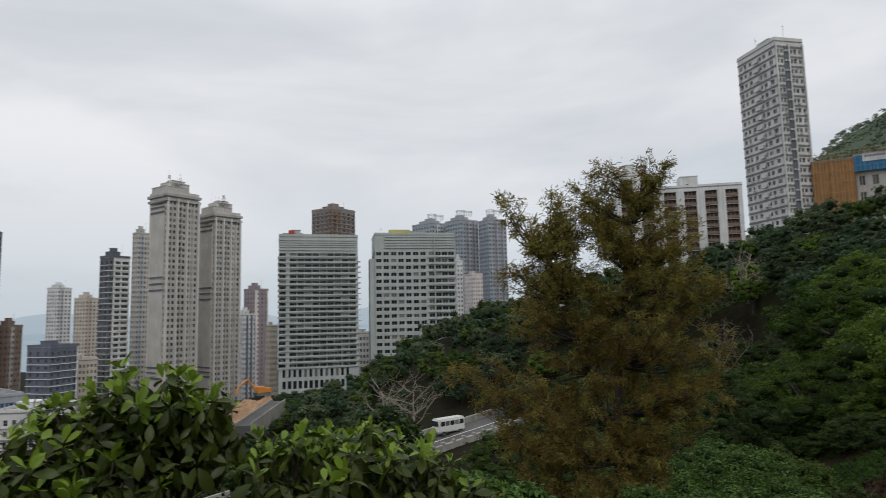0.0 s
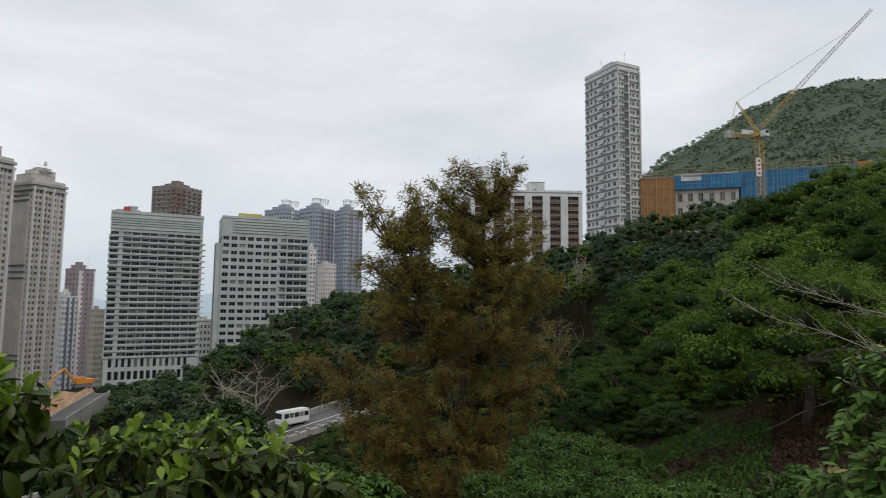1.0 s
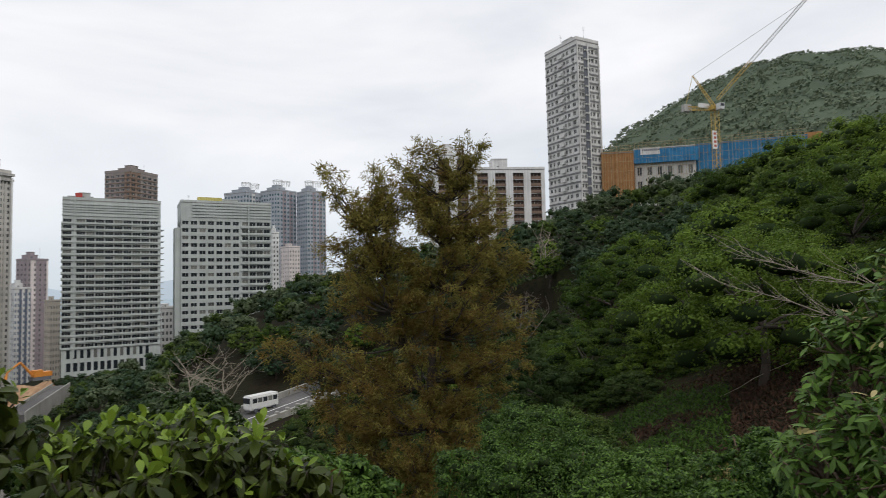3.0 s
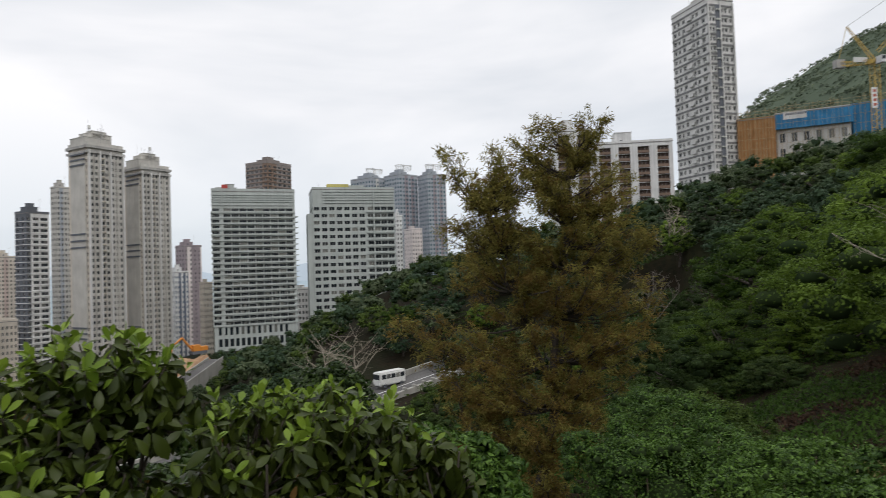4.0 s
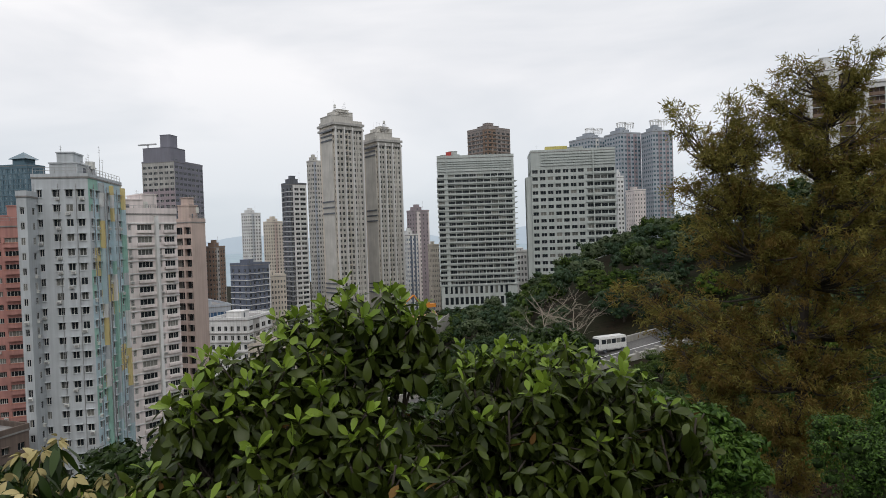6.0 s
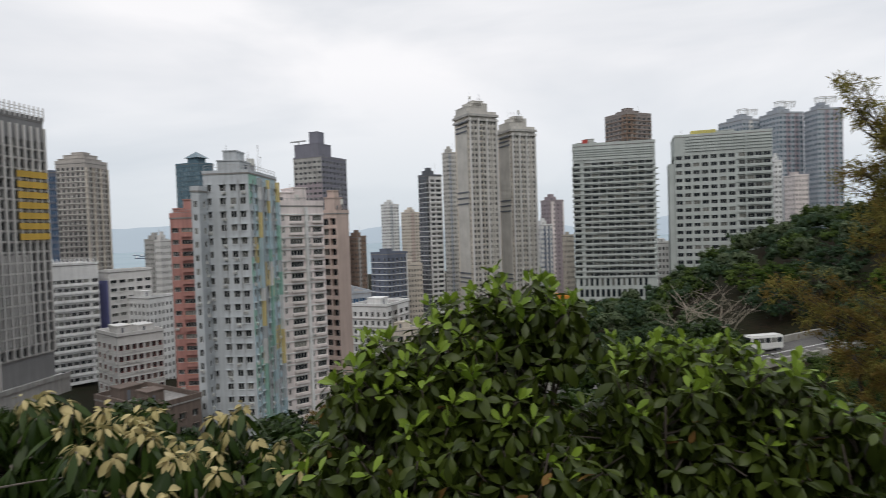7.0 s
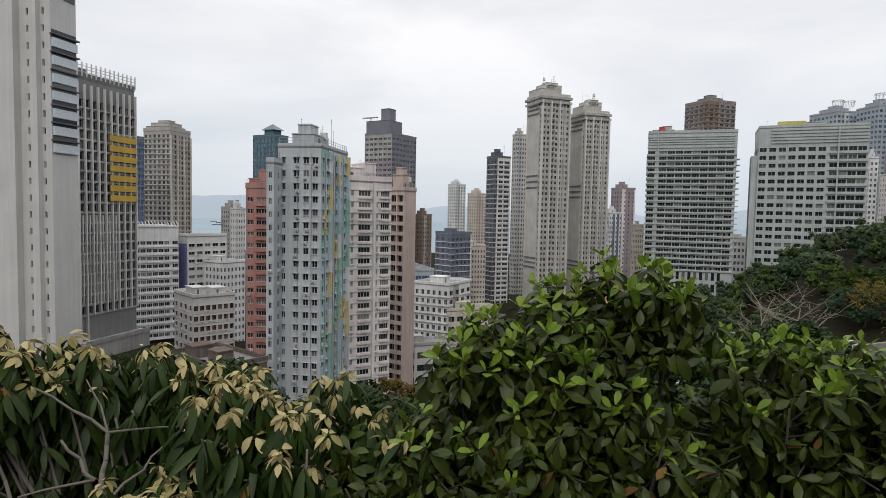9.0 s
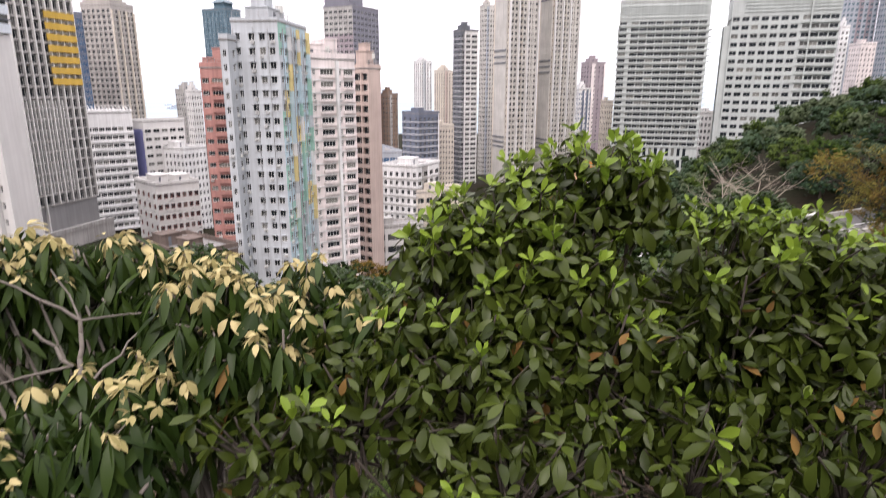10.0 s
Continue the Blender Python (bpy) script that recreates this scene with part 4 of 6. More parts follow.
b_rw, wl_, wr, H = building("school_block", (-158.0, 109.0, 75.1, 16.0, 12.6, 22.0, 48.4), "white tiled block with red-framed windows", [OFFWHITE, CONCRETE], 8, even(7, 0.66), even(4, 0.4), sill=0.26, head=0.76, top=1.5, glass=GLASS, single=70, style=3,
    frame_mat=plain_mat("red_window_frame", (0.34, 0.12, 0.10), 0.5), category="school", ac=0.4, hoods=1.0, plant=((0.1, 0.4, 0.2, 0.6, 2.6), (0.6, 0.95, 0.3, 0.7, 2.0)), ledge=(0.0, 0.18, 0.15, OFFWHITE))
# brown wall darkened in its colour for the shadow it stands in
building("old_house", (-96.3, 71.6, 83.3, 18.4, 10.6, 25.0, 44.5), "low weathered brown tenement with flat roof", [wall_mat("shaded_brown_render", (0.15, 0.115, 0.098), stain=0.35), CONCRETE], 7, even(4, 0.45), even(5, 0.4), glass=GLASS, hoods=0.6, ac=0.2,
         plant=((0.1, 0.4, 0.1, 0.3, 3.0), (0.1, 0.5, 0.6, 0.8, 2.6)), category="house")
b_tg, wl_, wr, H = building("glass_tower", (-359.2, 318.4, 93.4, 23.0, 14.2, 10.0, 130.7), "teal glass tower with a pitched crown", [wall_mat("teal_cladding", (0.10, 0.165, 0.205), stain=0.15)], 34, even(5, 0.85), even(6, 0.85), sill=0.1, head=0.85, glass=GLASS_TEAL,
    category="office building", plant=((0.2, 0.8, 0.2, 0.6, 5.0),), masts=1)
g = Geo()
g.v = [(0.1 * wr, 0.1 * wl_, H + 5), (0.9 * wr, 0.1 * wl_, H + 5), (0.9 * wr, 0.7 * wl_, H + 5), (0.1 * wr, 0.7 * wl_, H + 5), (0.5 * wr, 0.4 * wl_, H + 10)]
g.f, g.m = [(0, 1, 4), (1, 2, 4), (2, 3, 4), (3, 0, 4), (3, 2, 1, 0)], [0] * 5
part("pitched_roof", g, GLASS_TEAL, b_tg)
# dark violet-grey panels, lightened in colour to hold the haze
b_dk, wl_, wr, H = building("office_tower", (-245.7, 315.7, 92.9, 22.0, 29.2, 9.0, 125.5), "dark grey stepped office tower with rooftop crane", [wall_mat("hazed_violet_grey_panel", (0.20, 0.20, 0.235), stain=0.15), CONCRETE, MAUVE], 34, even(7, 0.7), even(6, 0.7), sill=0.3, head=0.75,
    glass=GLASS_FAR, category="office building", plant=((0.0, 0.5, 0.1, 0.95, 9.0), (0.1, 0.35, 0.2, 0.5, 17.0), (0.7, 1.0, 0.1, 0.4, -6.0 + 7.5)), front_slot=lambda u, v: 0 if v > 0.4 else 2, left_slot=lambda u, v: 2 if v < 0.86 else 1)
g = Geo()
g.tube((2, wl_ * 0.85, H + 9), (2, wl_ * 0.85, H + 11.5), 0.4, 0.4)
g.box(1.5, 2.5, wl_ * 0.6, wl_ * 1.15, H + 11.3, H + 12.1)
part("maintenance_crane", g, STEEL, b_dk)
def city_block(nm, plot, lab, walls, n, fr, le, gl):
    """A plainer block of the city behind."""
    tall = plot[6] - plot[5] > 55
    ob, wl_, wr, H = building(nm, plot, lab, walls, n, fr, le, glass=gl, sill=0.28, head=0.8, plant=((0.15, 0.6, 0.2, 0.8, 3.2), (0.25, 0.5, 0.3, 0.6, 5.0)) if tall else ((0.2, 0.5, 0.3, 0.7, 2.6),),
        masts=1 if tall else 0, ledge=(0.0, 0.3, 0.3, walls[-1]) if "balcon" in lab or "dark" in lab else None,
        front_slot=(lambda u, v: len(walls) - 1 if int(u * 8) % 3 == 2 else 0), category="office building" if "office" in nm else "school" if "school" in nm else "car park" if "car" in nm else "apartment building")
    if "crown" in lab or "mauve side" in lab or "behind the tree" in lab:
        for k in range(2):
            g = Geo()
            c = (wr * (0.3 + 0.4 * k), wl_ * 0.3)
            for i in range(10):
                a0, a1 = 2 * math.pi * i / 10, 2 * math.pi * (i + 1) / 10
                g.tube((c[0] + 2.6 * math.cos(a0), c[1] + 2.6 * math.sin(a0), H + 4.5), (c[0] + 3.2 * math.cos(a0), c[1] + 3.2 * math.sin(a0), H + 8), 0.15, 0.15, 4)
                g.tube((c[0] + 3.2 * math.cos(a0), c[1] + 3.2 * math.sin(a0), H + 8), (c[0] + 3.2 * math.cos(a1), c[1] + 3.2 * math.sin(a1), H + 8), 0.3, 0.3, 4)
            part("crown_ring", g, WHITE, ob)


city_block("apartment_block", (-246.3, 352.5, 79.9, 8.6, 9.7, 9.0, 72.8), "brown stepped apartment block", [BROWN, CONCRETE], 20, even(4, 0.5), even(3, 0.5), None)
city_block("office_block", (-153.2, 210.1, 51.1, 25.0, 11.1, 13.0, 49.6), "low dark glass office block", [BLUEGREY], 10, even(4, 0.9), even(4, 0.9), GLASS_BLUE)
city_block("apartment_block", (-165.2, 262.3, 72.2, 12.9, 13.9, 11.0, 64.2), "slate-grey apartment block with white balconies", [SLATE, WHITE], 17, even(5, 0.45), even(3, 0.3), None)
city_block("apartment_tower", (-295.7, 475.5, 71.9, 10.7, 12.4, 7.0, 100.8), "thin white apartment tower near the harbour", [WHITE, GREY], 32, even(4, 0.5), even(4, 0.5), None)
city_block("apartment_tower", (-259.4, 450.7, 74.9, 10.4, 13.2, 7.0, 91.4), "cream apartment tower among the city", [CREAM, PINKISH], 30, even(4, 0.45), even(4, 0.45), None)
city_block("apartment_block", (-166.3, 285.1, 45.3, 20.0, 8.0, 11.0, 56.9), "cream apartment block with many windows", [CREAM], 16, even(5, 0.5), even(4, 0.5), None)
city_block("apartment_tower", (-166.1, 308.1, 58.3, 8.6, 11.0, 11.0, 107.0), "slim dark tower with white balcony bands", [DARKGREY, WHITE], 34, [(0.06, 0.2), (0.3, 0.55), (0.62, 0.94)], even(2, 0.4), None)
city_block("apartment_tower", (-185.8, 376.7, 56.3, 6.3, 8.1, 11.0, 128.5), "grey apartment tower with teal glass top", [BEIGE, BLUEGREY], 38, even(4, 0.55), even(3, 0.6), None)
city_block("apartment_tower", (-125.3, 411.3, 46.9, 10.7, 12.2, 15.0, 93.4), "mauve tiled apartment tower", [MAUVE, PALEPINK], 26, even(4, 0.3), even(3, 0.4), None)
city_block("apartment_block", (-121.7, 381.0, 27.7, 20.0, 7.5, 15.0, 76.4), "block with a checked grey facade", [WHITE, SLATE], 20, even(6, 0.5), even(4, 0.5), GLASS_BLUE)
city_block("apartment_block", (-95.5, 347.1, 50.4, 4.4, 5.3, 20.0, 69.6), "small cream apartment block", [CREAM], 16, even(4, 0.5), even(3, 0.5), None)
city_block("apartment_block", (-49.0, 376.8, 17.4, 20.0, 10.1, 30.0, 63.6), "pale grey low block with flat roof", [OFFWHITE], 9, even(5, 0.55), even(4, 0.5), None)
city_block("apartment_tower", (-3.6, 440.0, 45.5, 21.0, 20.6, 45.0, 140.4), "blue-grey apartment tower with crown ring", [BLUEGREY, OFFWHITE], 32, even(7, 0.6), even(7, 0.6), GLASS_TEAL)
city_block("apartment_tower", (16.4, 429.7, 37.8, 17.1, 17.4, 45.0, 140.7), "blue-grey apartment tower with mauve side", [BLUEGREY, MAUVE], 32, even(6, 0.6), even(6, 0.6), GLASS_TEAL)
city_block("apartment_tower", (36.2, 423.5, 25.1, 14.4, 14.7, 45.0, 139.4), "blue-grey apartment tower behind the tree", [BLUEGREY, MAUVE], 32, even(6, 0.6), even(6, 0.6), GLASS_TEAL)
city_block("apartment_block", (22.8, 399.4, 26.7, 11.1, 7.6, 45.0, 99.5), "pale pink mid-rise apartment block", [PALEPINK], 20, even(4, 0.4), even(5, 0.4), None)
city_block("apartment_block", (12.0, 379.8, 18.2, 5.9, 3.9, 45.0, 106.7), "slim white apartment block", [WHITE], 22, even(2, 0.5), even(3, 0.5), None)
city_block("apartment_block", (-259.3, 204.2, 91.8, 4.2, 6.1, 11.0, 74.4), "pale grey apartment block", [OFFWHITE], 20, even(4, 0.5), even(3, 0.5), None)
city_block("apartment_block", (-207.3, 156.9, 92.9, 17.6, 11.3, 15.0, 52.7), "white low apartment block", [WHITE], 12, even(6, 0.5), even(8, 0.5), None)
city_block("apartment_block", (-332.3, 256.8, 97.3, 7.4, 11.4, 9.0, 75.2), "grey apartment block by the harbour", [CONCRETE], 22, even(4, 0.5), even(4, 0.5), None)
city_block("car_park", (-114.9, 151.3, 52.2, 8.6, 19.0, 15.0, 32.4), "pale concrete car park deck", [CONCRETE, OFFWHITE], 4, even(3, 0.85), even(2, 0.7), None)
city_block("school_block", (-115.4, 181.4, 52.5, 9.2, 19.9, 17.0, 39.9), "cream school block with long windows", [CREAM], 6, even(6, 0.7), even(3, 0.6), None)
city_block("apartment_block", (-115.2, 181.6, 94.4, 14.2, 18.3, 13.0, 48.9), "white low apartment block with balconies", [WHITE, CONCRETE], 11, even(4, 0.6), even(6, 0.5), None)

# building site: netted scaffolds, a stone mansion and the tower crane
b_gn, wl_, wr, H = building("scaffold_tower", (122.0, 192.6, -26.3, 14.0, 11.4, 99.0, 120.6), "building wrapped in ochre scaffold netting", [NET_GOLD], 6, [], [], parapet=0.3, category="scaffold")
b_mn, wl_, wr, H = building("mansion", (133.8, 189.5, -31.2, 14.0, 21.0, 101.0, 121.9), "pale stone mansion with tall windows under netting", [OFFWHITE, CONCRETE], 3, even(6, 0.46), [], sill=0.2, head=0.8, top=5.4, glass=GLASS, single=28, category="house", parapet=0.3)
g = Geo()
g.box(-0.5, wr + 0.5, -1.4, -0.3, H - 5.2, H - 0.3)
part("blue_net", g, NET_BLUE, b_mn, "blue debris netting")
g = Geo()
g.box(0.1 * wr, 0.42 * wr, -1.55, -1.42, H - 2.2, H + 0.4)
part("banner", g, WHITE, b_mn, "white site banner with unreadable blue characters")
for k in range(9):
    g = Geo()
    g.box(0.13 * wr + k * 0.7, 0.13 * wr + k * 0.7 + 0.45, -1.6, -1.56, H - 0.9, H - 0.2)
    part("banner_mark", g, SLATE, b_mn)
b_bn, wl_, wr, H = building("scaffold_block", (153.3, 179.5, -36.5, 14.0, 35.0, 103.0, 122.4), "long block wrapped in blue scaffold netting", [NET_BLUE], 6, [], [], parapet=0.3, category="scaffold")
for ob, L, n in ((b_gn, 11, 12), (b_mn, 21, 18), (b_bn, (153.3, 179.5, -36.5, 14.0, 35.0, 103.0, 122.4)[4], 26)):
    g, H2 = Geo(), {b_gn: (122.0, 192.6, -26.3, 14.0, 11.4, 99.0, 120.6), b_mn: (133.8, 189.5, -31.2, 14.0, 21.0, 101.0, 121.9), b_bn: (153.3, 179.5, -36.5, 14.0, 35.0, 103.0, 122.4)}[ob]
    H2 = H2[6] - H2[5]
    rnd = random.Random(n)
    for i in range(n):
        u = L * (i + rnd.random() * 0.6) / n
        for yy in (-1.7, -0.9):
            g.tube((u, yy, 0), (u + rnd.uniform(-0.2, 0.2), yy, H2 + rnd.uniform(1.0, 3.6)), 0.05, 0.04, 4)
    for z in (0.6, 1.6, 2.6):
        g.tube((0, -1.75, H2 + z - 0.4), (L, -1.75, H2 + z - 0.3), 0.06, 0.06, 4)
    for k in range(5):
        g.tube((0, -1.78, H2 * (0.2 + 0.16 * k)), (L, -1.78, H2 * (0.2 + 0.16 * k)), 0.05, 0.05, 4)
    part("bamboo_pole", g, BAMBOO, ob, "bamboo scaffold poles", kind="stuff")
g = Geo()
g.box(wr * 1.0, wr * 1.14, 2, 9, H - 3, H + 1.6)
part("upper_storey", g, NET_GOLD, b_bn, "orange wrapped upper storey")


def lattice(g, a, b, w0, w1, n, r, mi=0):
    """A square lattice girder from a to b."""
    a, b = Vector(a), Vector(b)
    d = (b - a).normalized()
    s = d.cross(Vector((0, 0, 1)))
    s = Vector((1, 0, 0)) if s.length < 0.1 else s.normalized()
    w = d.cross(s).normalized()
    ring = []
    for i in range(n + 1):
        f = i / n
        h = (w0 + (w1 - w0) * f) / 2
        p = a + (b - a) * f
        ring.append([p + s * h * i0 + w * h * j0 for i0, j0 in ((-1, -1), (1, -1), (1, 1), (-1, 1))])
    for k in range(4):
        g.tube(ring[0][k], ring[-1][k], r, r, 4, mi)
    for i in range(n):
        for k in range(4):
            g.tube(ring[i][k], ring[i + 1][(k + 1) % 4], r * 0.6, r * 0.6, 3, mi)
            g.tube(ring[i][k], ring[i][(k + 1) % 4], r * 0.6, r * 0.6, 3, mi)


CR = 226.0
cx, cy = polar(-42.0, CR)
crane = root("tower_crane", pose(cx, cy, 0), "yellow luffing tower crane with lattice jib on site", "crane")


def on_crane(az, el, r=CR):
    """A point at that bearing and height angle, relative to the crane's foot."""
    x, y = polar(az, r)
    return Vector((x - cx, y - cy, EYE_Z + r * math.tan(radians(el))))


foot, slew = on_crane(-42.0, 6.5), on_crane(-42.05, 14.3)
g = Geo()
lattice(g, foot, slew, 1.8, 1.8, 16, 0.10)
part("mast", g, CRANE_Y, crane)
g = Geo()
g.box(slew.x - 1.3, slew.x + 1.3, slew.y - 1.3, slew.y + 1.3, slew.z - 0.6, slew.z + 0.5)
part("slewing_ring", g, CRANE_Y, crane)
g = Geo()
cab = on_crane(-42.5, 14.4, CR - 2)
g.box(cab.x - 0.9, cab.x + 0.9, cab.y - 1, cab.y + 1, cab.z - 1.1, cab.z + 1.0)
g.box(cab.x - 0.7, cab.x + 0.7, cab.y - 1.03, cab.y - 1.0, cab.z - 0.2, cab.z + 0.8, 1)
part("cab", g, [CRANE_W, GLASS], crane, "white crane cab with dark glass")
g = Geo()
tail = on_crane(-39.75, 14.55)
lattice(g, slew, tail, 1.2, 1.2, 6, 0.10)
part("counter_jib", g, CRANE_Y, crane)
g = Geo()
g.box(tail.x - 1.3, tail.x + 1.6, tail.y - 0.9, tail.y + 0.9, tail.z - 1.2, tail.z + 1.4)
part("counterweight", g, CONCRETE, crane)
g = Geo()
mid_ = (slew + tail) / 2
g.box(mid_.x - 2.2, mid_.x + 2.4, mid_.y - 1.7, mid_.y - 1.55, mid_.z - 0.2, mid_.z + 1.3)
part("jib_sign", g, WHITE, crane, "white sign board with unreadable marks")
apex = on_crane(-40.4, 17.2)
g = Geo()
lattice(g, slew + Vector((0, 0, 0.4)), apex, 0.9, 0.4, 7, 0.08)
g.tube(apex, tail + Vector((0, 0, 1)), 0.08, 0.08, 4)
part("a_frame", g, CRANE_Y, crane)
tip, jib0 = on_crane(-50.3, 22.4), on_crane(-42.3, 15.0)
knee = jib0 + (tip - jib0) * 0.34
g = Geo()
lattice(g, jib0, knee, 0.9, 1.1, 9, 0.055)
part("jib_foot", g, CRANE_Y, crane)
g = Geo()
lattice(g, knee, tip, 1.1, 0.7, 20, 0.065)
part("jib", g, CRANE_W, crane, "pale grey lattice jib")
g = Geo()
g.tube(apex, jib0 + (tip - jib0) * 0.86, 0.07, 0.07, 4)
part("luffing_rope", g, STEEL, crane)
g = Geo()
sg = on_crane(-41.95, 11.9, CR - 1.6)
g.box(sg.x - 0.9, sg.x + 0.9, sg.y - 0.1, sg.y + 0.1, sg.z - 4, sg.z + 2.2)
part("mast_sign", g, WHITE, crane, "white upright mast sign")
FADED = plain_mat("faded_red_paint", (0.45, 0.12, 0.08), 0.6)
for k in range(4):
    g = Geo()
    g.box(sg.x - 0.5, sg.x + 0.5, sg.y - 0.16, sg.y - 0.11, sg.z - 3.4 + 1.4 * k, sg.z - 2.6 + 1.4 * k)
    part("sign_mark", g, FADED, crane)

# ---- plants ----
def cards_mesh(name, mats, centres, normals, sizes, aspect=0.55, droop=0.0, slots=None, seed=0, axes=None):
    """Many small pointed leaves, two triangles each, bent along the middle; axes: the ways that they point."""
    rg = np.random.RandomState(seed)
    c, nrm = np.asarray(centres, float), np.asarray(normals, float)
    k = len(c)
    nrm = nrm / np.maximum(np.linalg.norm(nrm, axis=1, keepdims=True), 1e-6)
    ref = rg.normal(size=(k, 3)) if axes is None else np.array(axes, float)
    ref[:, 2] -= droop * 3
    a = ref - (ref * nrm).sum(1, keepdims=True) * nrm
    a /= np.maximum(np.linalg.norm(a, axis=1, keepdims=True), 1e-6)
    b = np.cross(nrm, a)
    s = np.asarray(sizes, float)[:, None]
    v = np.stack([c - a * s * 0.5, c + b * s * 0.5 * aspect - nrm * s * 0.08, c + a * s * 0.5, c - b * s * 0.5 * aspect - nrm * s * 0.08], 1).reshape(-1, 3)
    idx = np.arange(k)[:, None] * 4
    f = np.concatenate([idx + [0, 1, 2], idx + [0, 2, 3]], 1).reshape(-1, 3)
    me = bpy.data.meshes.new(name)
    me.from_pydata(v.tolist(), [], f.tolist())
    for m in mats:
        me.materials.append(m)
    if slots is not None:
        me.polygons.foreach_set("material_index", np.repeat(np.asarray(slots, np.int32), 2))
    me.update()
    return me


def lobe_points(lobes, n, seed, shell=0.7, up=0.25, jitter=0.32):
    """n points in the outer shells of ellipsoids (x, y, z, rx, ry, rz), and the ways out of them."""
    rg = np.random.RandomState(seed)
    L = np.array(lobes, float)
    w = (L[:, 3] * L[:, 5]) ** 1.0
    pick = rg.choice(len(L), n, p=w / w.sum())
    d = rg.normal(size=(n, 3))
    d[:, 2] += up
    d /= np.linalg.norm(d, axis=1, keepdims=True)
    r = shell + (1 - shell) * rg.rand(n, 1) ** 0.6
    r *= 1 + 0.12 * rg.normal(size=(n, 1))
    return L[pick, :3] + d * r * L[pick, 3:6], d + rg.normal(size=(n, 3)) * jitter


def core(g, x, y, z, rx, ry, rz, share=0.66):
    """A rough closed mass inside a clump of leaves, coloured dark for the shade there."""
    k, rows, cols = len(g.v), 4, 6
    for i in range(rows + 1):
        t = math.pi * i / rows
        for j in range(cols):
            a = 2 * math.pi * j / cols
            q = share * (0.9 + 0.25 * noise.noise(Vector((x + i * 1.7, y + j * 1.3, z))))
            g.v.append((x + rx * q * math.sin(t) * math.cos(a), y + ry * q * math.sin(t) * math.sin(a), z + rz * q * math.cos(t)))
    for i in range(rows):
        for j in range(cols):
            m = (j + 1) % cols
            g.f.append((k + i * cols + j, k + (i + 1) * cols + j, k + (i + 1) * cols + m, k + i * cols + m))
            g.m.append(0)


def limb(g, a, b, r0, r1, bend, rnd, n=4, mi=0):
    """A crooked tapering limb."""
    a, b = Vector(a), Vector(b)
    last, pts = a, [a]
    for i in range(1, n + 1):
        f = i / n
        p = a.lerp(b, f)
        if i < n:
            p += Vector((rnd.uniform(-bend, bend), rnd.uniform(-bend, bend), rnd.uniform(-bend, bend) * 0.6))
        g.tube(last, p, r0 + (r1 - r0) * (i - 1) / n, r0 + (r1 - r0) * f, 5, mi)
        last = p
        pts.append(p)
    return pts


def broad_tree(label, mat, seed, R=4.2, high=8.5, n=6000, size=0.3, group="hillside trees", pads=7, count=26):
    """A billowing broad-leaved tree: trunk, limbs and a crown of cushions, each built of smaller leaf clumps."""
    rnd = random.Random(seed)
    ob = root("tree", pose(0, 0, 0), label, "tree", group)
    g, cushions, lobes = Geo(), [], []
    top = limb(g, (0, 0, -1.5), (rnd.uniform(-0.6, 0.6), rnd.uniform(-0.6, 0.6), high * 0.5), 0.28, 0.16, 0.2, rnd)[-1]
    for i in range(count):
        t = 2 * math.pi * i * 0.618
        z = 1 - 1.75 * (i + 0.5) / count
        q = math.sqrt(max(0.0, 1 - z * z))
        k = R * rnd.uniform(0.55, 0.98)
        c = (k * q * math.cos(t), k * q * math.sin(t), high * 0.56 + z * R * 0.72 * rnd.uniform(0.7, 1.05))
        r = R * rnd.uniform(0.22, 0.38)
        cushions.append((*c, r, r, r * 0.55))
        for j in range(pads):
            a, e = rnd.uniform(0, 2 * math.pi), rnd.uniform(0.0, 1.0) ** 0.6
            s = r * rnd.uniform(0.30, 0.46)
            lobes.append((c[0] + e * r * 0.85 * math.cos(a), c[1] + e * r * 0.85 * math.sin(a), c[2] + r * 0.5 * (1 - e * e) + rnd.uniform(-0.1, 0.1) * r, s, s, s * 0.72))
        if i % 3 == 0:
            limb(g, top, c, 0.1, 0.03, 0.35, rnd, 3)
    part("trunk", g, BARK_DARK, ob, "dark branching trunk", smooth=True)
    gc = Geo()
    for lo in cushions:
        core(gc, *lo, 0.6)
    part("inner_foliage", gc, LEAF_SHADE, ob, smooth=True)
    p, d = lobe_points(lobes, n, seed, 0.6, 0.75, 0.34)
    p2, d2 = lobe_points(cushions, n // 4, seed + 50, 0.7, 0.0, 0.4)
    p, d = np.concatenate([p, p2]), np.concatenate([d, d2])
    rg = np.random.RandomState(seed)
    part("crown", cards_mesh("crown", [mat], p, d, size * rg.uniform(0.6, 1.3, len(p)), 0.6, 0.1, seed=seed), None, ob)
    return ob


NEAR_TREES = [broad_tree("dense billowing olive-green tree on the slope", LEAF_OLIVE, 1, 4.6, 9, 7500, 0.26),
              broad_tree("dense dark green broad-leaved tree on the slope", LEAF_DARK, 2, 4.2, 9, 5000, 0.29),
              broad_tree("mid-green broad-leaved tree on the slope", LEAF_MID, 3, 4.0, 8, 6000, 0.26),
              broad_tree("broad olive-green tree with layered crown", LEAF_OLIVE, 4, 5.2, 8, 7500, 0.27)]
FINE_TREES = [broad_tree("feathery olive-green tree above the hollow", LEAF_OLIVE, 11, 4.8, 9, 12500, 0.165, pads=9),
              broad_tree("spreading feathery green tree above the hollow", LEAF_OLIVE, 12, 5.2, 8.4, 12500, 0.165, pads=9)]
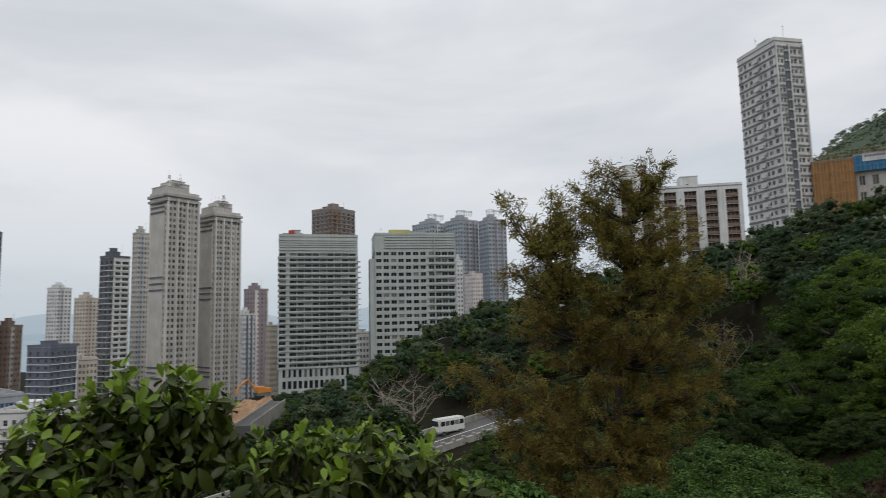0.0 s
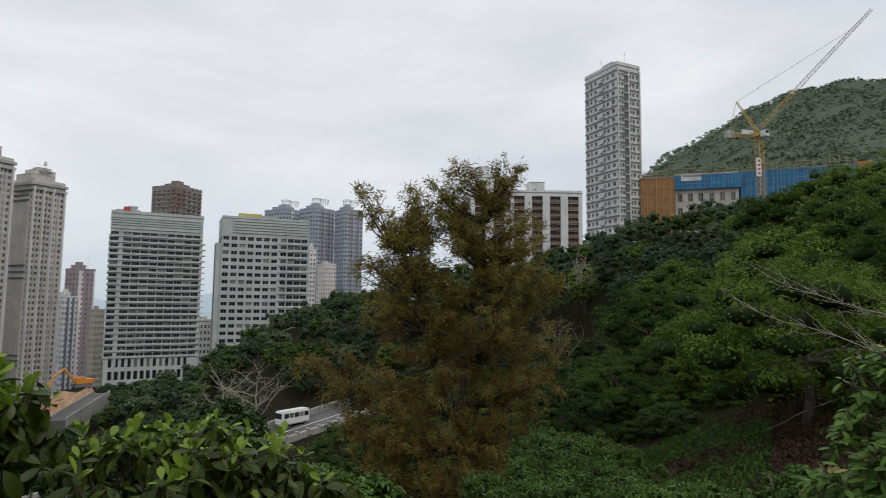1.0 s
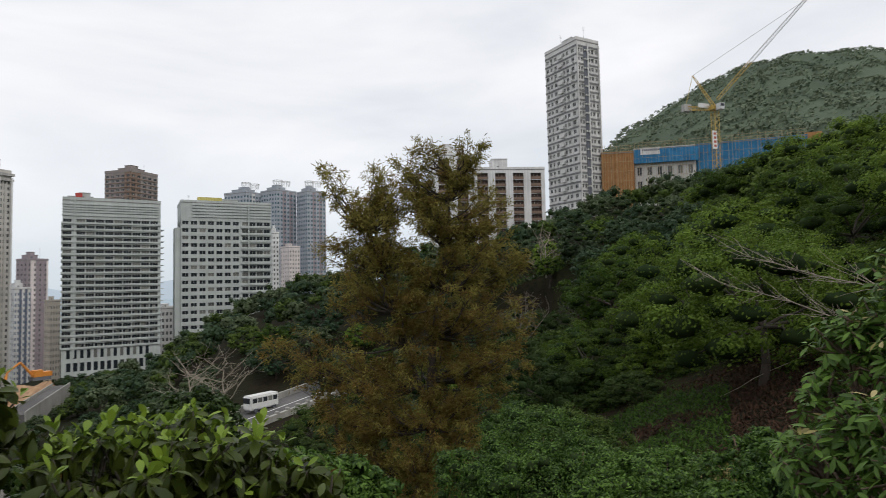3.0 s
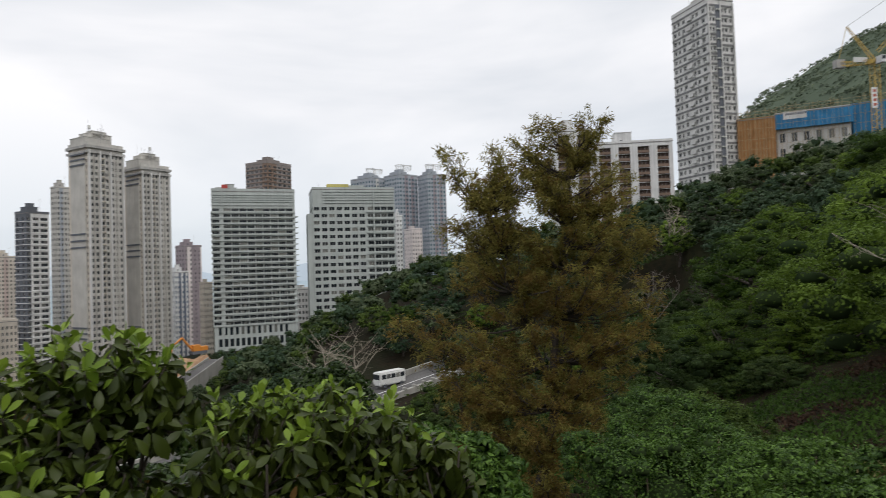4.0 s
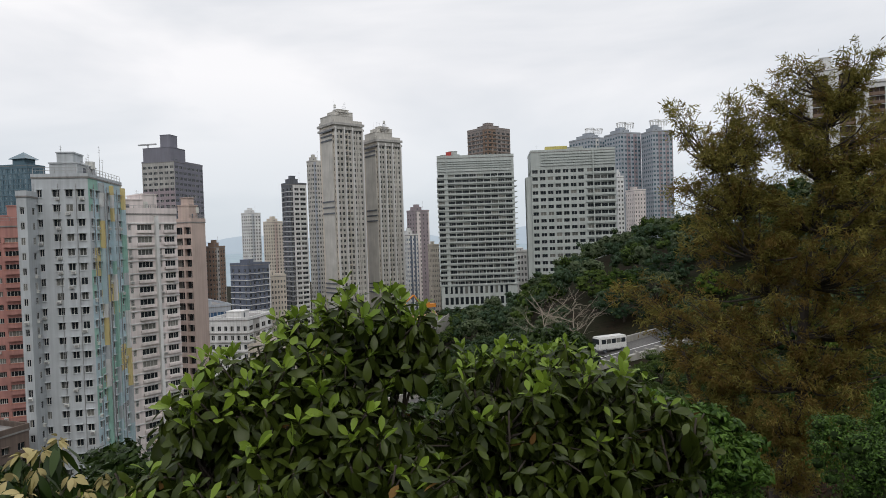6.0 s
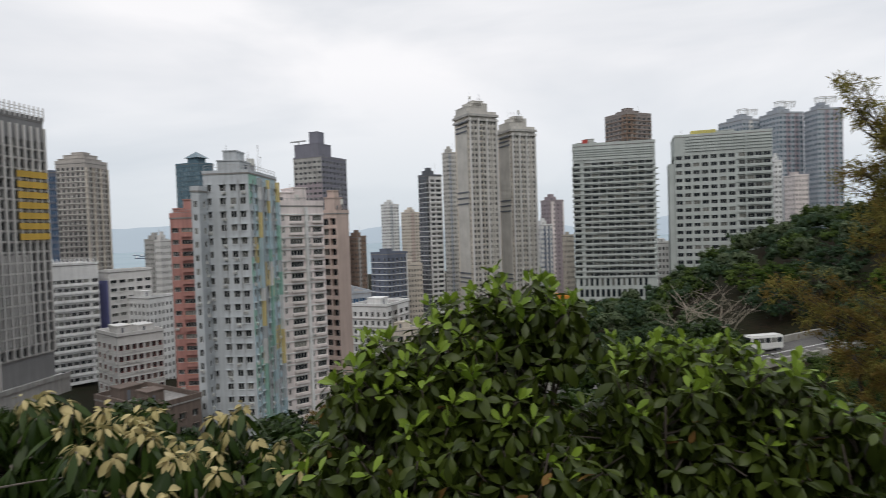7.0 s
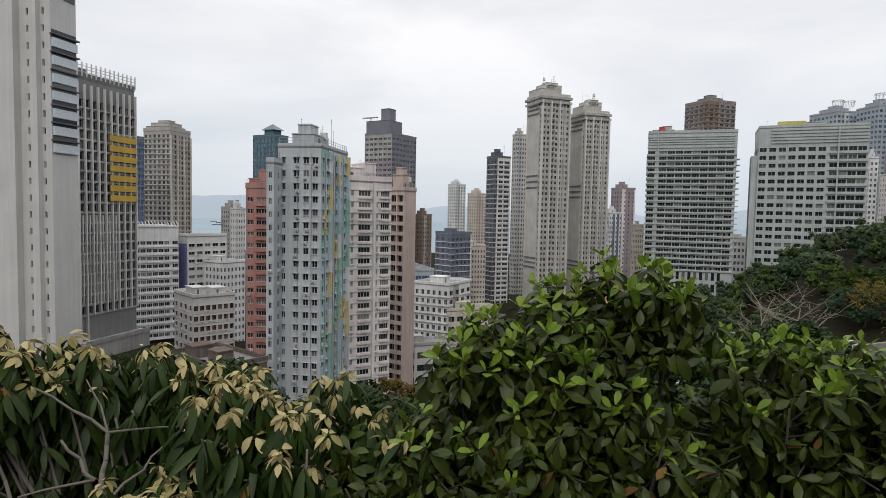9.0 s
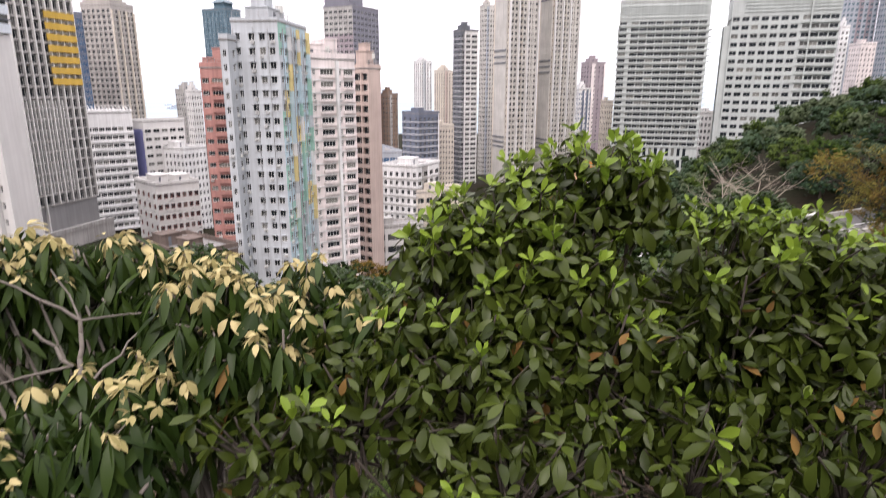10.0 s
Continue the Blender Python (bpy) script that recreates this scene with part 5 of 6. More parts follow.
FAR_TREES = [broad_tree("grey-green tree among hillside woods", LEAF_SAGE, 5, 4.4, 9, 1250, 0.58, pads=5),
             broad_tree("blue-green tree among hillside woods", LEAF_BLUE, 6, 4.2, 8, 1250, 0.58, pads=5),
             broad_tree("mid-green tree among hillside woods", LEAF_MID, 7, 4.5, 9, 1250, 0.58, pads=5),
             broad_tree("yellowish-green tree among hillside woods", LEAF_OLIVE, 8, 4.0, 7.5, 1250, 0.58, pads=5)]
PARKED = (300, -380)
for k, o in enumerate(NEAR_TREES + FINE_TREES + FAR_TREES):
    px_, py_ = PARKED[0] + 14 * k, PARKED[1]
    o.matrix_world = pose(px_, py_, land_xy(px_, py_))


def plant_tree(proto, az, r, s=1.0, tall=1.0, sink=2.4):
    x, y = polar(az, r)
    m = pose(x, y, land(az, r) - sink, 0, 0, random.uniform(0, 360)) @ Matrix.Diagonal((s, s, s * tall, 1))
    return copy_thing(proto, m)


rt = random.Random(11)
spots = []


def room(x, y, d):
    for a, b, e in spots:
        if (a - x) ** 2 + (b - y) ** 2 < (0.5 * (d + e)) ** 2:
            return False
    spots.append((x, y, d))
    return True


def clear_of(az, r):
    """Where no tree grows: the road, the grassy hollow, and the houses."""
    if -5 < az < 9 and r < 121:
        return False
    if -44 < az < -27 and r < 47:
        return False
    if -27 <= az < -6 and r < 40:
        return False
    if az >= -6 and r < 46:
        return False
    if az < -16 and r > 206:
        return False
    if az > 7 and r > 262:
        return False
    if az > -12 and r > 288:
        return False
    if az > 14 and r > 150:
        return False
    return True


far_c, far_d, far_s, far_g = [], [], [], Geo()
for i in range(3400):
    az, r = rt.uniform(-66, 17), 34 + 268 * rt.random() ** 0.8
    if not clear_of(az, r):
        continue
    x, y = polar(az, r)
    s = rt.uniform(0.75, 1.3)
    if r < 80:
        s *= 1.1 if az < -29 else 0.75 if az < 0 else 0.5
        if not room(x, y, 7.0 * s):
            continue
        plant_tree(rt.choice(FINE_TREES if az < -27 and r < 64 else [NEAR_TREES[0], NEAR_TREES[3], NEAR_TREES[0], NEAR_TREES[2]] if az < -29 else [NEAR_TREES[1], NEAR_TREES[2], NEAR_TREES[2]]), az, r, s)
    elif r < 165:
        s *= 0.6 if az > 3 else 1.0
        if not room(x, y, 8.4 * s):
            continue
        plant_tree(rt.choice([FAR_TREES[1], FAR_TREES[2], FAR_TREES[1], FAR_TREES[0], FAR_TREES[3]] if az > -30 else FAR_TREES), az, r, s)
    else:
        if not room(x, y, 6.5 * s):
            continue
        lobes, z = [], land(az, r)
        for k in range(12):
            q = rt.uniform(1.1, 1.9) * s
            lobes.append((x + rt.uniform(-2.4, 2.4) * s, y + rt.uniform(-2.4, 2.4) * s, z + rt.uniform(2.5, 6.4) * s, q, q, q * 0.8))
        for lo in lobes:
            core(far_g, *lo)
        p, d = lobe_points(lobes, 440, i, 0.7, 0.8, 0.38)
        far_c.append(p)
        far_d.append(d)
        far_s.append(np.random.RandomState(i).uniform(0.55, 1.2, 440))
far_c = np.concatenate(far_c)
tagged(new("far_woods", cards_mesh("far_woods", [LEAF_BLUE, LEAF_SAGE, LEAF_MID], far_c, np.concatenate(far_d), np.concatenate(far_s), 0.65, 0.05,
       slots=np.repeat(np.random.RandomState(2).randint(0, 3, len(far_c) // 440), 440), seed=77)), "dark green woods on the upper slope", "woods", kind="stuff")
tagged(new("far_woods_mass", far_g.mesh("far_woods_mass", [LEAF_SHADE], True)), "dark cores painting the shade inside the upper woods", "woods", kind="stuff")
for az, r, s, p in ((65.4, 124, 1.7, 1), (63.0, 127, 1.65, 1), (60.6, 128, 1.75, 1), (67.6, 120, 1.5, 1), (58.6, 131, 1.4, 2), (34, 75, 0.6, 1), (30, 82, 0.7, 2), (38, 70, 0.5, 2), (26, 90, 0.7, 1),
                    (22, 110, 0.7, 2), (18, 125, 0.7, 1), (45, 60, 0.5, 2), (31, 52, 0.45, 1), (36, 44, 0.4, 2), (25, 60, 0.5, 1), (19, 75, 0.55, 2)):
    plant_tree(NEAR_TREES[p], az, r, s)
for az, r, s, p in ((-22, 44, 0.45, 1), (-25, 47, 0.4, 2), (-19, 42, 0.5, 1), (-28, 50, 0.45, 1), (-16, 43, 0.5, 1), (-24, 41, 0.35, 1), (-30, 48, 0.4, 2), (-21, 50, 0.5, 1), (-12, 44, 0.5, 1), (-9, 42, 0.45, 2), (-33, 49, 0.4, 2), (-27, 43, 0.3, 1)):
    plant_tree(NEAR_TREES[p], az, r, s, sink=2.0)
for az, r, s, k in ((-41.5, 118, 1.15, 0), (-44, 112, 1.35, 3), (-46.5, 108, 1.4, 0), (-49, 106, 1.4, 3), (-52, 104, 1.4, 0), (-55, 100, 1.4, 3), (-58, 96, 1.4, 0), (-42.5, 92, 1.1, 2), (-47.5, 88, 1.15, 0), (-51, 84, 1.15, 3)):
    plant_tree(NEAR_TREES[k], az, r, s)
sk = random.Random(77)
for k in range(38):
    az = -60 + 42 * (k + sk.uniform(-0.4, 0.4)) / 38
    plant_tree(NEAR_TREES[sk.choice([0, 2, 3, 1] if az < -30 else [1, 1, 2])], az, sk.uniform(45, 53) + max(0.0, az + 34) * 0.6, sk.uniform(0.42, 0.66), 0.85, sink=1.6)
o = broad_tree("small tree with orange autumn leaves", LEAF_RED, 21, 2.6, 5, 6000, 0.16, "")
o.matrix_world = pose(*(-35.85, 46.22, 54.10))

# woods below the office slabs, and more trees behind the rusty one
lw = random.Random(91)
for k in range(64):
    plant_tree(lw.choice([FAR_TREES[0], FAR_TREES[1], FAR_TREES[2], FAR_TREES[1]]), lw.uniform(6.5, 22), 105 + 168 * lw.random() ** 0.8, lw.uniform(0.55, 0.85), sink=1.4)
for k in range(40):
    plant_tree(lw.choice([FAR_TREES[2], FAR_TREES[3], FAR_TREES[0], FAR_TREES[2]]), lw.uniform(-29, -12), lw.uniform(62, 120), lw.uniform(0.6, 0.85), sink=1.6)

# mountain scrub, far too many bushes to count
rg = np.random.RandomState(5)
cs, ns, sz = [], [], []
for i in range(17000):
    az, r = rg.uniform(-75, -27), 285 + 560 * rg.rand() ** 0.9
    if r < 330 and az > -50:
        r += 60
    x, y = polar(az, r)
    z = land(az, r)
    rad = rg.uniform(0.9, 2.6)
    d = rg.normal(size=(6, 3))
    d[:, 2] = np.abs(d[:, 2]) + 0.1
    d /= np.linalg.norm(d, axis=1, keepdims=True)
    cs.append(np.array([x, y, z]) + d * rad * [1, 1, 0.9])
    ns.append(d + rg.normal(size=(6, 3)) * 0.35)
    sz.append(rad * rg.uniform(0.75, 1.15, 6))
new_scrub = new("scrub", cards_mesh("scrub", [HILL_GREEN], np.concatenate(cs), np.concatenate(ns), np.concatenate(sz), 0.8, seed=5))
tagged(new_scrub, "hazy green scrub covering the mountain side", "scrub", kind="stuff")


def twig_tree(az, r, high, spread, seed, mat, label, lean=0.0, k=2.4, at=None):
    rnd = random.Random(seed)
    x, y = polar(az, r)
    ob = root("bare_tree", pose(*at) if at else pose(x, y, land(az, r)), label, "tree")
    g = Geo()
    pts = limb(g, (0, 0, -0.5), (lean, 0, high * 0.55), 0.08 * k, 0.05 * k, 0.15, rnd, 4)
    for i in range(9):
        s = pts[1 + i % (len(pts) - 1)]
        e = s + Vector((rnd.uniform(-spread, spread) + lean * 0.4, rnd.uniform(-spread, spread) * 0.7, rnd.uniform(0.15, 0.5) * high))
        q = limb(g, s, e, 0.045 * k, 0.02 * k, 0.35, rnd, 4)
        for j in range(7):
            s2 = q[1 + j % 4]
            e2 = s2 + Vector((rnd.uniform(-1, 1) * spread * 0.5, rnd.uniform(-1, 1) * spread * 0.4, rnd.uniform(-0.05, 0.25) * high))
            q2 = limb(g, s2, e2, 0.02 * k, 0.009 * k, 0.2, rnd, 3)
            for u in range(2):
                s3 = q2[1 + u]
                g.tube(s3, s3 + Vector((rnd.uniform(-1, 1), rnd.uniform(-1, 1), rnd.uniform(-0.1, 0.8))) * spread * 0.22, 0.009 * k, 0.005 * k, 3)
    part("branchwork", g, mat, ob, smooth=True)
    return ob


twig_tree(2.2, 78, 9.5, 5.0, 3, BARE, "leafless pale branching tree beside the road", k=1.25, at=(-3.54, 82.52, 59.29))
twig_tree(5.0, 82, 7, 3.5, 4, BARE, "leafless pale small tree beside the road", k=1.25, at=(-7.78, 84.28, 59.29))
twig_tree(-24.5, 70, 11, 3.5, 5, BARK_GREY, "leafless grey tree among green woods", k=1.2)
twig_tree(-22, 95, 9, 3.5, 6, BARE, "leafless twiggy tree among green woods")
twig_tree(-27, 120, 9, 4.5, 7, BARE, "leafless brownish tree among green woods")

# fallen and leaning bare branches over the hollow
for k, (a, b) in enumerate((((12.70, 9.64, 73.74), (11.24, 12.78, 74.88)), ((12.60, 9.01, 74.55), (11.09, 11.54, 75.44)), ((29.83, 26.31, 70.89), (22.08, 25.16, 69.04)))):
    rnd, g = random.Random(30 + k), Geo()
    pts = limb(g, a, b, 0.016 if k < 2 else 0.03, 0.006, 0.1, rnd, 6)
    if k < 2:
        for j in range(22):
            s = pts[1 + j % 6]
            e = s + (Vector(b) - Vector(a)).normalized() * rnd.uniform(0.3, 1.2) + Vector((rnd.uniform(-0.4, 0.4), rnd.uniform(-0.4, 0.4), rnd.uniform(-0.4, 0.55)))
            q = limb(g, s, e, 0.007, 0.003, 0.08, rnd, 3)
            g.tube(q[1], q[1] + Vector((rnd.uniform(-0.3, 0.1), rnd.uniform(-0.2, 0.2), rnd.uniform(-0.2, 0.4))), 0.005, 0.003, 3)
    ob = root("dead_branch", pose(0, 0, 0), "bare pale dead branch leaning over the slope", "branch", "dead branches")
    part("wood", g, BARE, ob, smooth=True)

# the big rusty tree
RUST_UPPER = [((8.12, 28.26, 81.19), 0.75), ((10.06, 27.63, 81.18), 0.75), ((3.37, 28.96, 79.93), 0.8), ((5.64, 29.05, 80.28), 0.8), ((6.93, 28.77, 80.23), 0.9), ((8.80, 28.43, 79.20), 1.6), ((10.99, 27.79, 78.12), 1.5), ((4.93, 29.00, 77.93), 1.9), ((7.84, 28.95, 76.90), 2.5), ((10.71, 28.04, 76.22), 2.2), ((3.74, 29.80, 76.50), 1.0), ((9.18, 28.07, 74.08), 2.6), ((11.46, 27.72, 73.31), 1.6), ((6.38, 29.34, 73.62), 2.2), ((2.14, 28.82, 71.86), 1.3)]
RUST_LOWER = [((0.85, 28.91, 72.06), 0.7), ((3.90, 28.45, 70.49), 2.0), ((7.80, 28.69, 70.58), 2.7), ((10.76, 27.73, 70.78), 1.9), ((8.72, 27.44, 68.35), 2.2), ((5.31, 27.80, 68.43), 1.9), ((3.31, 28.28, 69.14), 1.2), ((6.65, 27.04, 66.72), 1.6), ((12.11, 27.78, 71.23), 0.9), ((9.27, 26.85, 66.89), 1.8), ((3.96, 27.77, 67.41), 1.2), ((7.25, 26.54, 65.69), 1.5), ((12.28, 27.61, 76.15), 0.9), ((7.33, 28.85, 79.13), 1.2), ((9.96, 27.94, 79.81), 1.0)]
RUST = RUST_UPPER + RUST_LOWER + [((5.6, 29.0, 77.0), 1.5), ((6.4, 29.0, 75.5), 1.8), ((4.4, 29.1, 74.8), 1.5), ((6.6, 28.9, 78.8), 1.2), ((9.0, 28.3, 77.6), 1.5)]
rust = root("casuarina_tree", pose(0, 0, 0), "tall feathery tree with rusty brown-green needles", "tree")
rnd, g = random.Random(8), Geo()
bx, by = polar(-13.5, 30)
foot_r = Vector((bx, by, land(-13.5, 30) - 0.4))
t1 = limb(g, foot_r, (8.84, 28.72, 74.64), 0.30, 0.17, 0.25, rnd, 6)
t2 = limb(g, t1[-1], (9.44, 28.06, 80.11), 0.16, 0.04, 0.2, rnd, 5)
t3 = limb(g, t1[3], (5.22, 29.19, 77.53), 0.15, 0.05, 0.25, rnd, 5)
bx, by = polar(-9.0, 29)
limb(g, (bx, by, land(-9, 29) - 0.4), (3.34, 28.37, 69.63), 0.16, 0.08, 0.15, rnd, 4)
stems = t1 + t2 + t3
tufts, ways = [], []
for c, r in RUST:
    c = Vector(c)
    for b in range(6 + int(2.9 * r * r)):
        v = Vector((rnd.gauss(0, 1), rnd.gauss(0, 1), rnd.gauss(0.35, 0.8))).normalized()
        e = c + v * r * rnd.uniform(0.55, 1.0)
        s0 = min(stems, key=lambda p: (p - e).length + max(0.0, p.z - e.z + 0.8) * 3)
        sag = (e - s0).length * 0.12
        q, last = [], s0
        for i in range(1, 7):
            f = i / 6
            p = s0.lerp(e, f) + Vector((rnd.uniform(-0.1, 0.1), rnd.uniform(-0.1, 0.1), -sag * math.sin(math.pi * f)))
            w = 0.075 * (1 - 0.86 * f)
            g.tube(last, p, w + 0.008, w, 4)
            q.append(p)
            last = p
        along = (q[-1] - q[2]).normalized()
        for j in range(6 + int(2.2 * r)):
            f = rnd.uniform(1.6, 5.0)
            p = q[int(f)].lerp(q[min(5, int(f) + 1)], f % 1)
            side = (Vector((rnd.gauss(0, 1), rnd.gauss(0, 1), rnd.gauss(0.2, 0.6))).normalized() + along * 0.9).normalized()
            t = p + side * rnd.uniform(0.15, 0.6)
            g.tube(p, t, 0.010, 0.005, 3)
            tufts.append(t)
            ways.append(side * 0.8 + Vector((0, 0, -0.35)))
        tufts.append(q[-1])
        ways.append(along + Vector((0, 0, 0.15)))
part("trunk", g, BARK_DARK, rust, "dark forked trunk with upswept limbs", smooth=True)
rg = np.random.RandomState(4)
NEEDLES = 24
nt = len(tufts)
way = np.repeat(np.array(ways), NEEDLES, 0) + rg.normal(size=(nt * NEEDLES, 3)) * 0.45
cen = np.repeat(np.array(tufts), NEEDLES, 0) + rg.normal(size=(nt * NEEDLES, 3)) * 0.10 + way * rg.uniform(0.0, 0.26, (nt * NEEDLES, 1))
green = np.repeat(rg.rand(nt) < np.where(np.array(tufts)[:, 2] > 74.5, 0.75, 0.45), NEEDLES)
part("crown", cards_mesh("crown", [LEAF_RUST, LEAF_FEATHER], cen, rg.normal(size=(len(cen), 3)), rg.uniform(0.14, 0.30, len(cen)), 0.2, 0.12, slots=green, seed=4, axes=way), None, rust)

# low shrubs in the hollow below the path
hollow_shrubs = [
        ([((4.26, 9.22, 72.10), 1.0), ((3.27, 8.96, 71.87), 0.8), ((4.69, 8.31, 71.92), 0.9), ((3.77, 8.11, 71.69), 1.1)], 26000, 0.046, LEAF_SMALL, "rounded bright green small-leaved shrub"),
        ([((6.14, 12.07, 71.30), 1.2), ((6.84, 11.61, 71.15), 0.9), ((5.54, 12.44, 71.30), 0.9)], 18000, 0.055, LEAF_MID, "rounded darker green small-leaved shrub"),
        ([((4.52, 6.72, 72.37), 0.6), ((4.67, 6.04, 72.57), 0.55), ((3.90, 6.48, 72.32), 0.5), ((4.11, 5.70, 72.34), 0.7)], 13000, 0.048, LEAF_SMALL, "leafy green shrub beside the path"),
        ([((4.48, 5.02, 72.90), 0.42), ((4.73, 4.87, 73.14), 0.42), ((4.10, 4.06, 73.22), 0.45), ((3.72, 4.28, 72.90), 0.45)], 12000, 0.048, LEAF_SMALL, "leafy green shrub with pale tips"),
]
bank_shrubs = [
        ([((0.52, 5.73, 73.07), 0.5), ((0.81, 5.63, 72.92), 0.45), ((0.23, 5.98, 73.12), 0.4), ((0.65, 5.62, 72.96), 0.4), ((0.27, 5.98, 72.96), 0.4)], 13000, 0.07, LEAF_SMALL, "small-leaved shrub growing below the bush"),
        ([((5.17, 7.00, 71.85), 0.8), ((5.13, 5.82, 72.42), 0.55), ((5.49, 5.52, 72.72), 0.5)], 10000, 0.08, LEAF_MID, "low green shrub in the hollow"),
        ([((-1.27, 5.59, 73.43), 0.6), ((-0.68, 6.72, 73.59), 0.5), ((-1.45, 4.43, 73.25), 0.6), ((-0.89, 3.99, 73.21), 0.7), ((-2.01, 3.70, 73.24), 0.7), ((-3.04, 3.04, 73.18), 0.7), ((-3.85, 2.26, 73.37), 0.7)], 22000, 0.07, LEAF_DROOP, "tangled green undergrowth shrub on the bank")]
for k, (lobes, n, size, mat, lab) in enumerate(hollow_shrubs + bank_shrubs):
    ob = root("shrub", pose(0, 0, 0), lab, "shrub", "shrubs below the path")
    L, rs2 = [], random.Random(60 + k)
    for c, r in lobes:
        L.append((c[0], c[1], c[2], r * 0.8, r * 0.8, r * 0.7))
        for j in range(56):
            v = Vector((rs2.gauss(0, 1), rs2.gauss(0, 1), rs2.gauss(0.5, 0.8))).normalized()
            q, o = r * rs2.uniform(0.13, 0.23), rs2.uniform(0.78, 1.0)
            L.append((c[0] + v.x * r * o, c[1] + v.y * r * o, c[2] + v.z * r * 0.82 * o, q, q, q * 0.72))
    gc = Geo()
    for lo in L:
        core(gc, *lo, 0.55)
    part("inner_foliage", gc, LEAF_SHADE, ob, smooth=True)
    n = int(n * 1.5)
    p, d = lobe_points(L, n, 40 + k, 0.74, 0.8, 0.36)
    rg = np.random.RandomState(40 + k)
    pale = (rg.rand(n) < (0.04 if "pale" in lab else 0.0)).astype(int)
    part("foliage", cards_mesh("foliage", [mat, LEAF_PALE], p, d, size * rg.uniform(0.6, 1.35, n), 0.5, 0.1, slots=pale, seed=40 + k), None, ob, kind="stuff")
    g, rnd = Geo(), random.Random(k)
    for c, r in lobes:
        for j in range(5):
            c2 = Vector(c) + Vector((rnd.uniform(-1, 1), rnd.uniform(-1, 1), rnd.uniform(-0.2, 0.8))) * r * 0.8
            gz = land_xy(c[0], c[1])
            limb(g, (c[0] + rnd.uniform(-0.1, 0.1), c[1] + rnd.uniform(-0.1, 0.1), min(gz, c[2] - r)), c2, 0.03, 0.008, 0.08, rnd, 3)
    part("stem", g, BARK, ob, smooth=True)

# rough grass and herbs on the floor of the hollow
rg = np.random.RandomState(9)
cs, sz, gl = [], [], []
for i in range(70000):
    az, r = rg.uniform(-62, -4), 10 + 48 * rg.rand() ** 0.75
    x, y = polar(az, r)
    cs.append((x, y, land(az, r) + 0.1))
    dry = noise.noise(Vector((x * 0.16, y * 0.16, 1))) + (0.55 if az < -42 else -0.12)
    gl.append(1 if rg.rand() < 0.5 + dry * 2.2 - 0.6 else 0)
    sz.append(rg.uniform(0.12, 0.42))
nn = rg.normal(size=(len(cs), 3))
nn[:, 2] = np.abs(nn[:, 2]) + 0.4
tagged(new("grass", cards_mesh("grass", [GRASS, LITTER], cs, nn, sz, 0.3, -0.6, slots=gl, seed=9)), "rough green grass and herbs in the hollow", "grass", kind="stuff")
rg = np.random.RandomState(19)
cs, sz, sl = [], [], []
for i in range(34000):
    az, r = rg.uniform(-9, 72), 5 + 112 * rg.rand() ** 0.9
    if -6 < az < 9 and 88 < r:
        continue
    cs.append((*polar(az, r), land(az, r) + rg.uniform(0, 0.5) * min(3.0, r / 20) * (0.5 + abs(noise.noise(Vector((az * 0.7, r * 0.16, 2)))) * 3)))
    sz.append(rg.uniform(0.12, 0.3) * (0.6 + r / 45))
nn = rg.normal(size=(len(cs), 3))
nn[:, 2] = np.abs(nn[:, 2]) + 0.5
tagged(new("undergrowth", cards_mesh("undergrowth", [LEAF_DARK, LEAF_MID], cs, nn, sz, 0.55, 0, slots=rg.rand(len(cs)) < 0.4, seed=19)), "dark green undergrowth on the falling bank", "undergrowth", kind="stuff")


rg = np.random.RandomState(29)
cs, sz = [], []
for i in range(46000):
    az, r = rg.uniform(-62, -5), 41 + 100 * rg.rand() ** 0.9
    if az < -29 and r < 46:
        continue
    cs.append((*polar(az, r), land(az, r) + rg.uniform(0, 1.6) * (0.3 + 1.6 * abs(noise.noise(Vector((az * 0.6, r * 0.14, 5)))))))
    sz.append(rg.uniform(0.2, 0.42) * (0.6 + r / 90))
nn = rg.normal(size=(len(cs), 3))
nn[:, 2] = np.abs(nn[:, 2]) + 0.5
tagged(new("hill_undergrowth", cards_mesh("hill_undergrowth", [LEAF_DARK, LEAF_MID, LITTER], cs, nn, sz, 0.55, 0, slots=rg.choice(3, len(cs), p=[0.6, 0.25, 0.15]), seed=29)), "dark green undergrowth beneath the hillside trees", "undergrowth", kind="stuff")


# ---- near bushes: real leaves in whorls ----
def leaf_points(length, width, widest, fold, curl):
    """A leaf along +y from the stalk, face up: rows of left edge, midrib, right edge."""
    rows = []
    for t in (0.0, 0.22, 0.5, 0.78, 1.0):
        if t <= widest:
            w = math.sin(math.pi / 2 * t / widest) ** 0.9
        else:
            w = max(0.0, math.cos(math.pi / 2 * (t - widest) / (1 - widest))) ** 0.75
        w = max(w, 0.06 if t < 0.5 else 0.03) * width / 2
        z = -curl * length * t * t
        rows.append(((-w, t * length, z + fold * w), (0, t * length, z), (w, t * length, z + fold * w)))
    return rows


def put_leaf(g, m, rows, mi):
    k = len(g.v)
    for row in rows:
        g.v.extend(tuple(m @ Vector(p)) for p in row)
    for i in range(len(rows) - 1):
        a = k + 3 * i
        g.f.extend([(a, a + 1, a + 4, a + 3), (a + 1, a + 2, a + 5, a + 4)])
        g.m.extend([mi, mi])


def leaf_mesh(rows, mat):
    g = Geo()
    put_leaf(g, Matrix.Identity(4), rows, 0)
    return g.mesh("leaf", [mat], True)


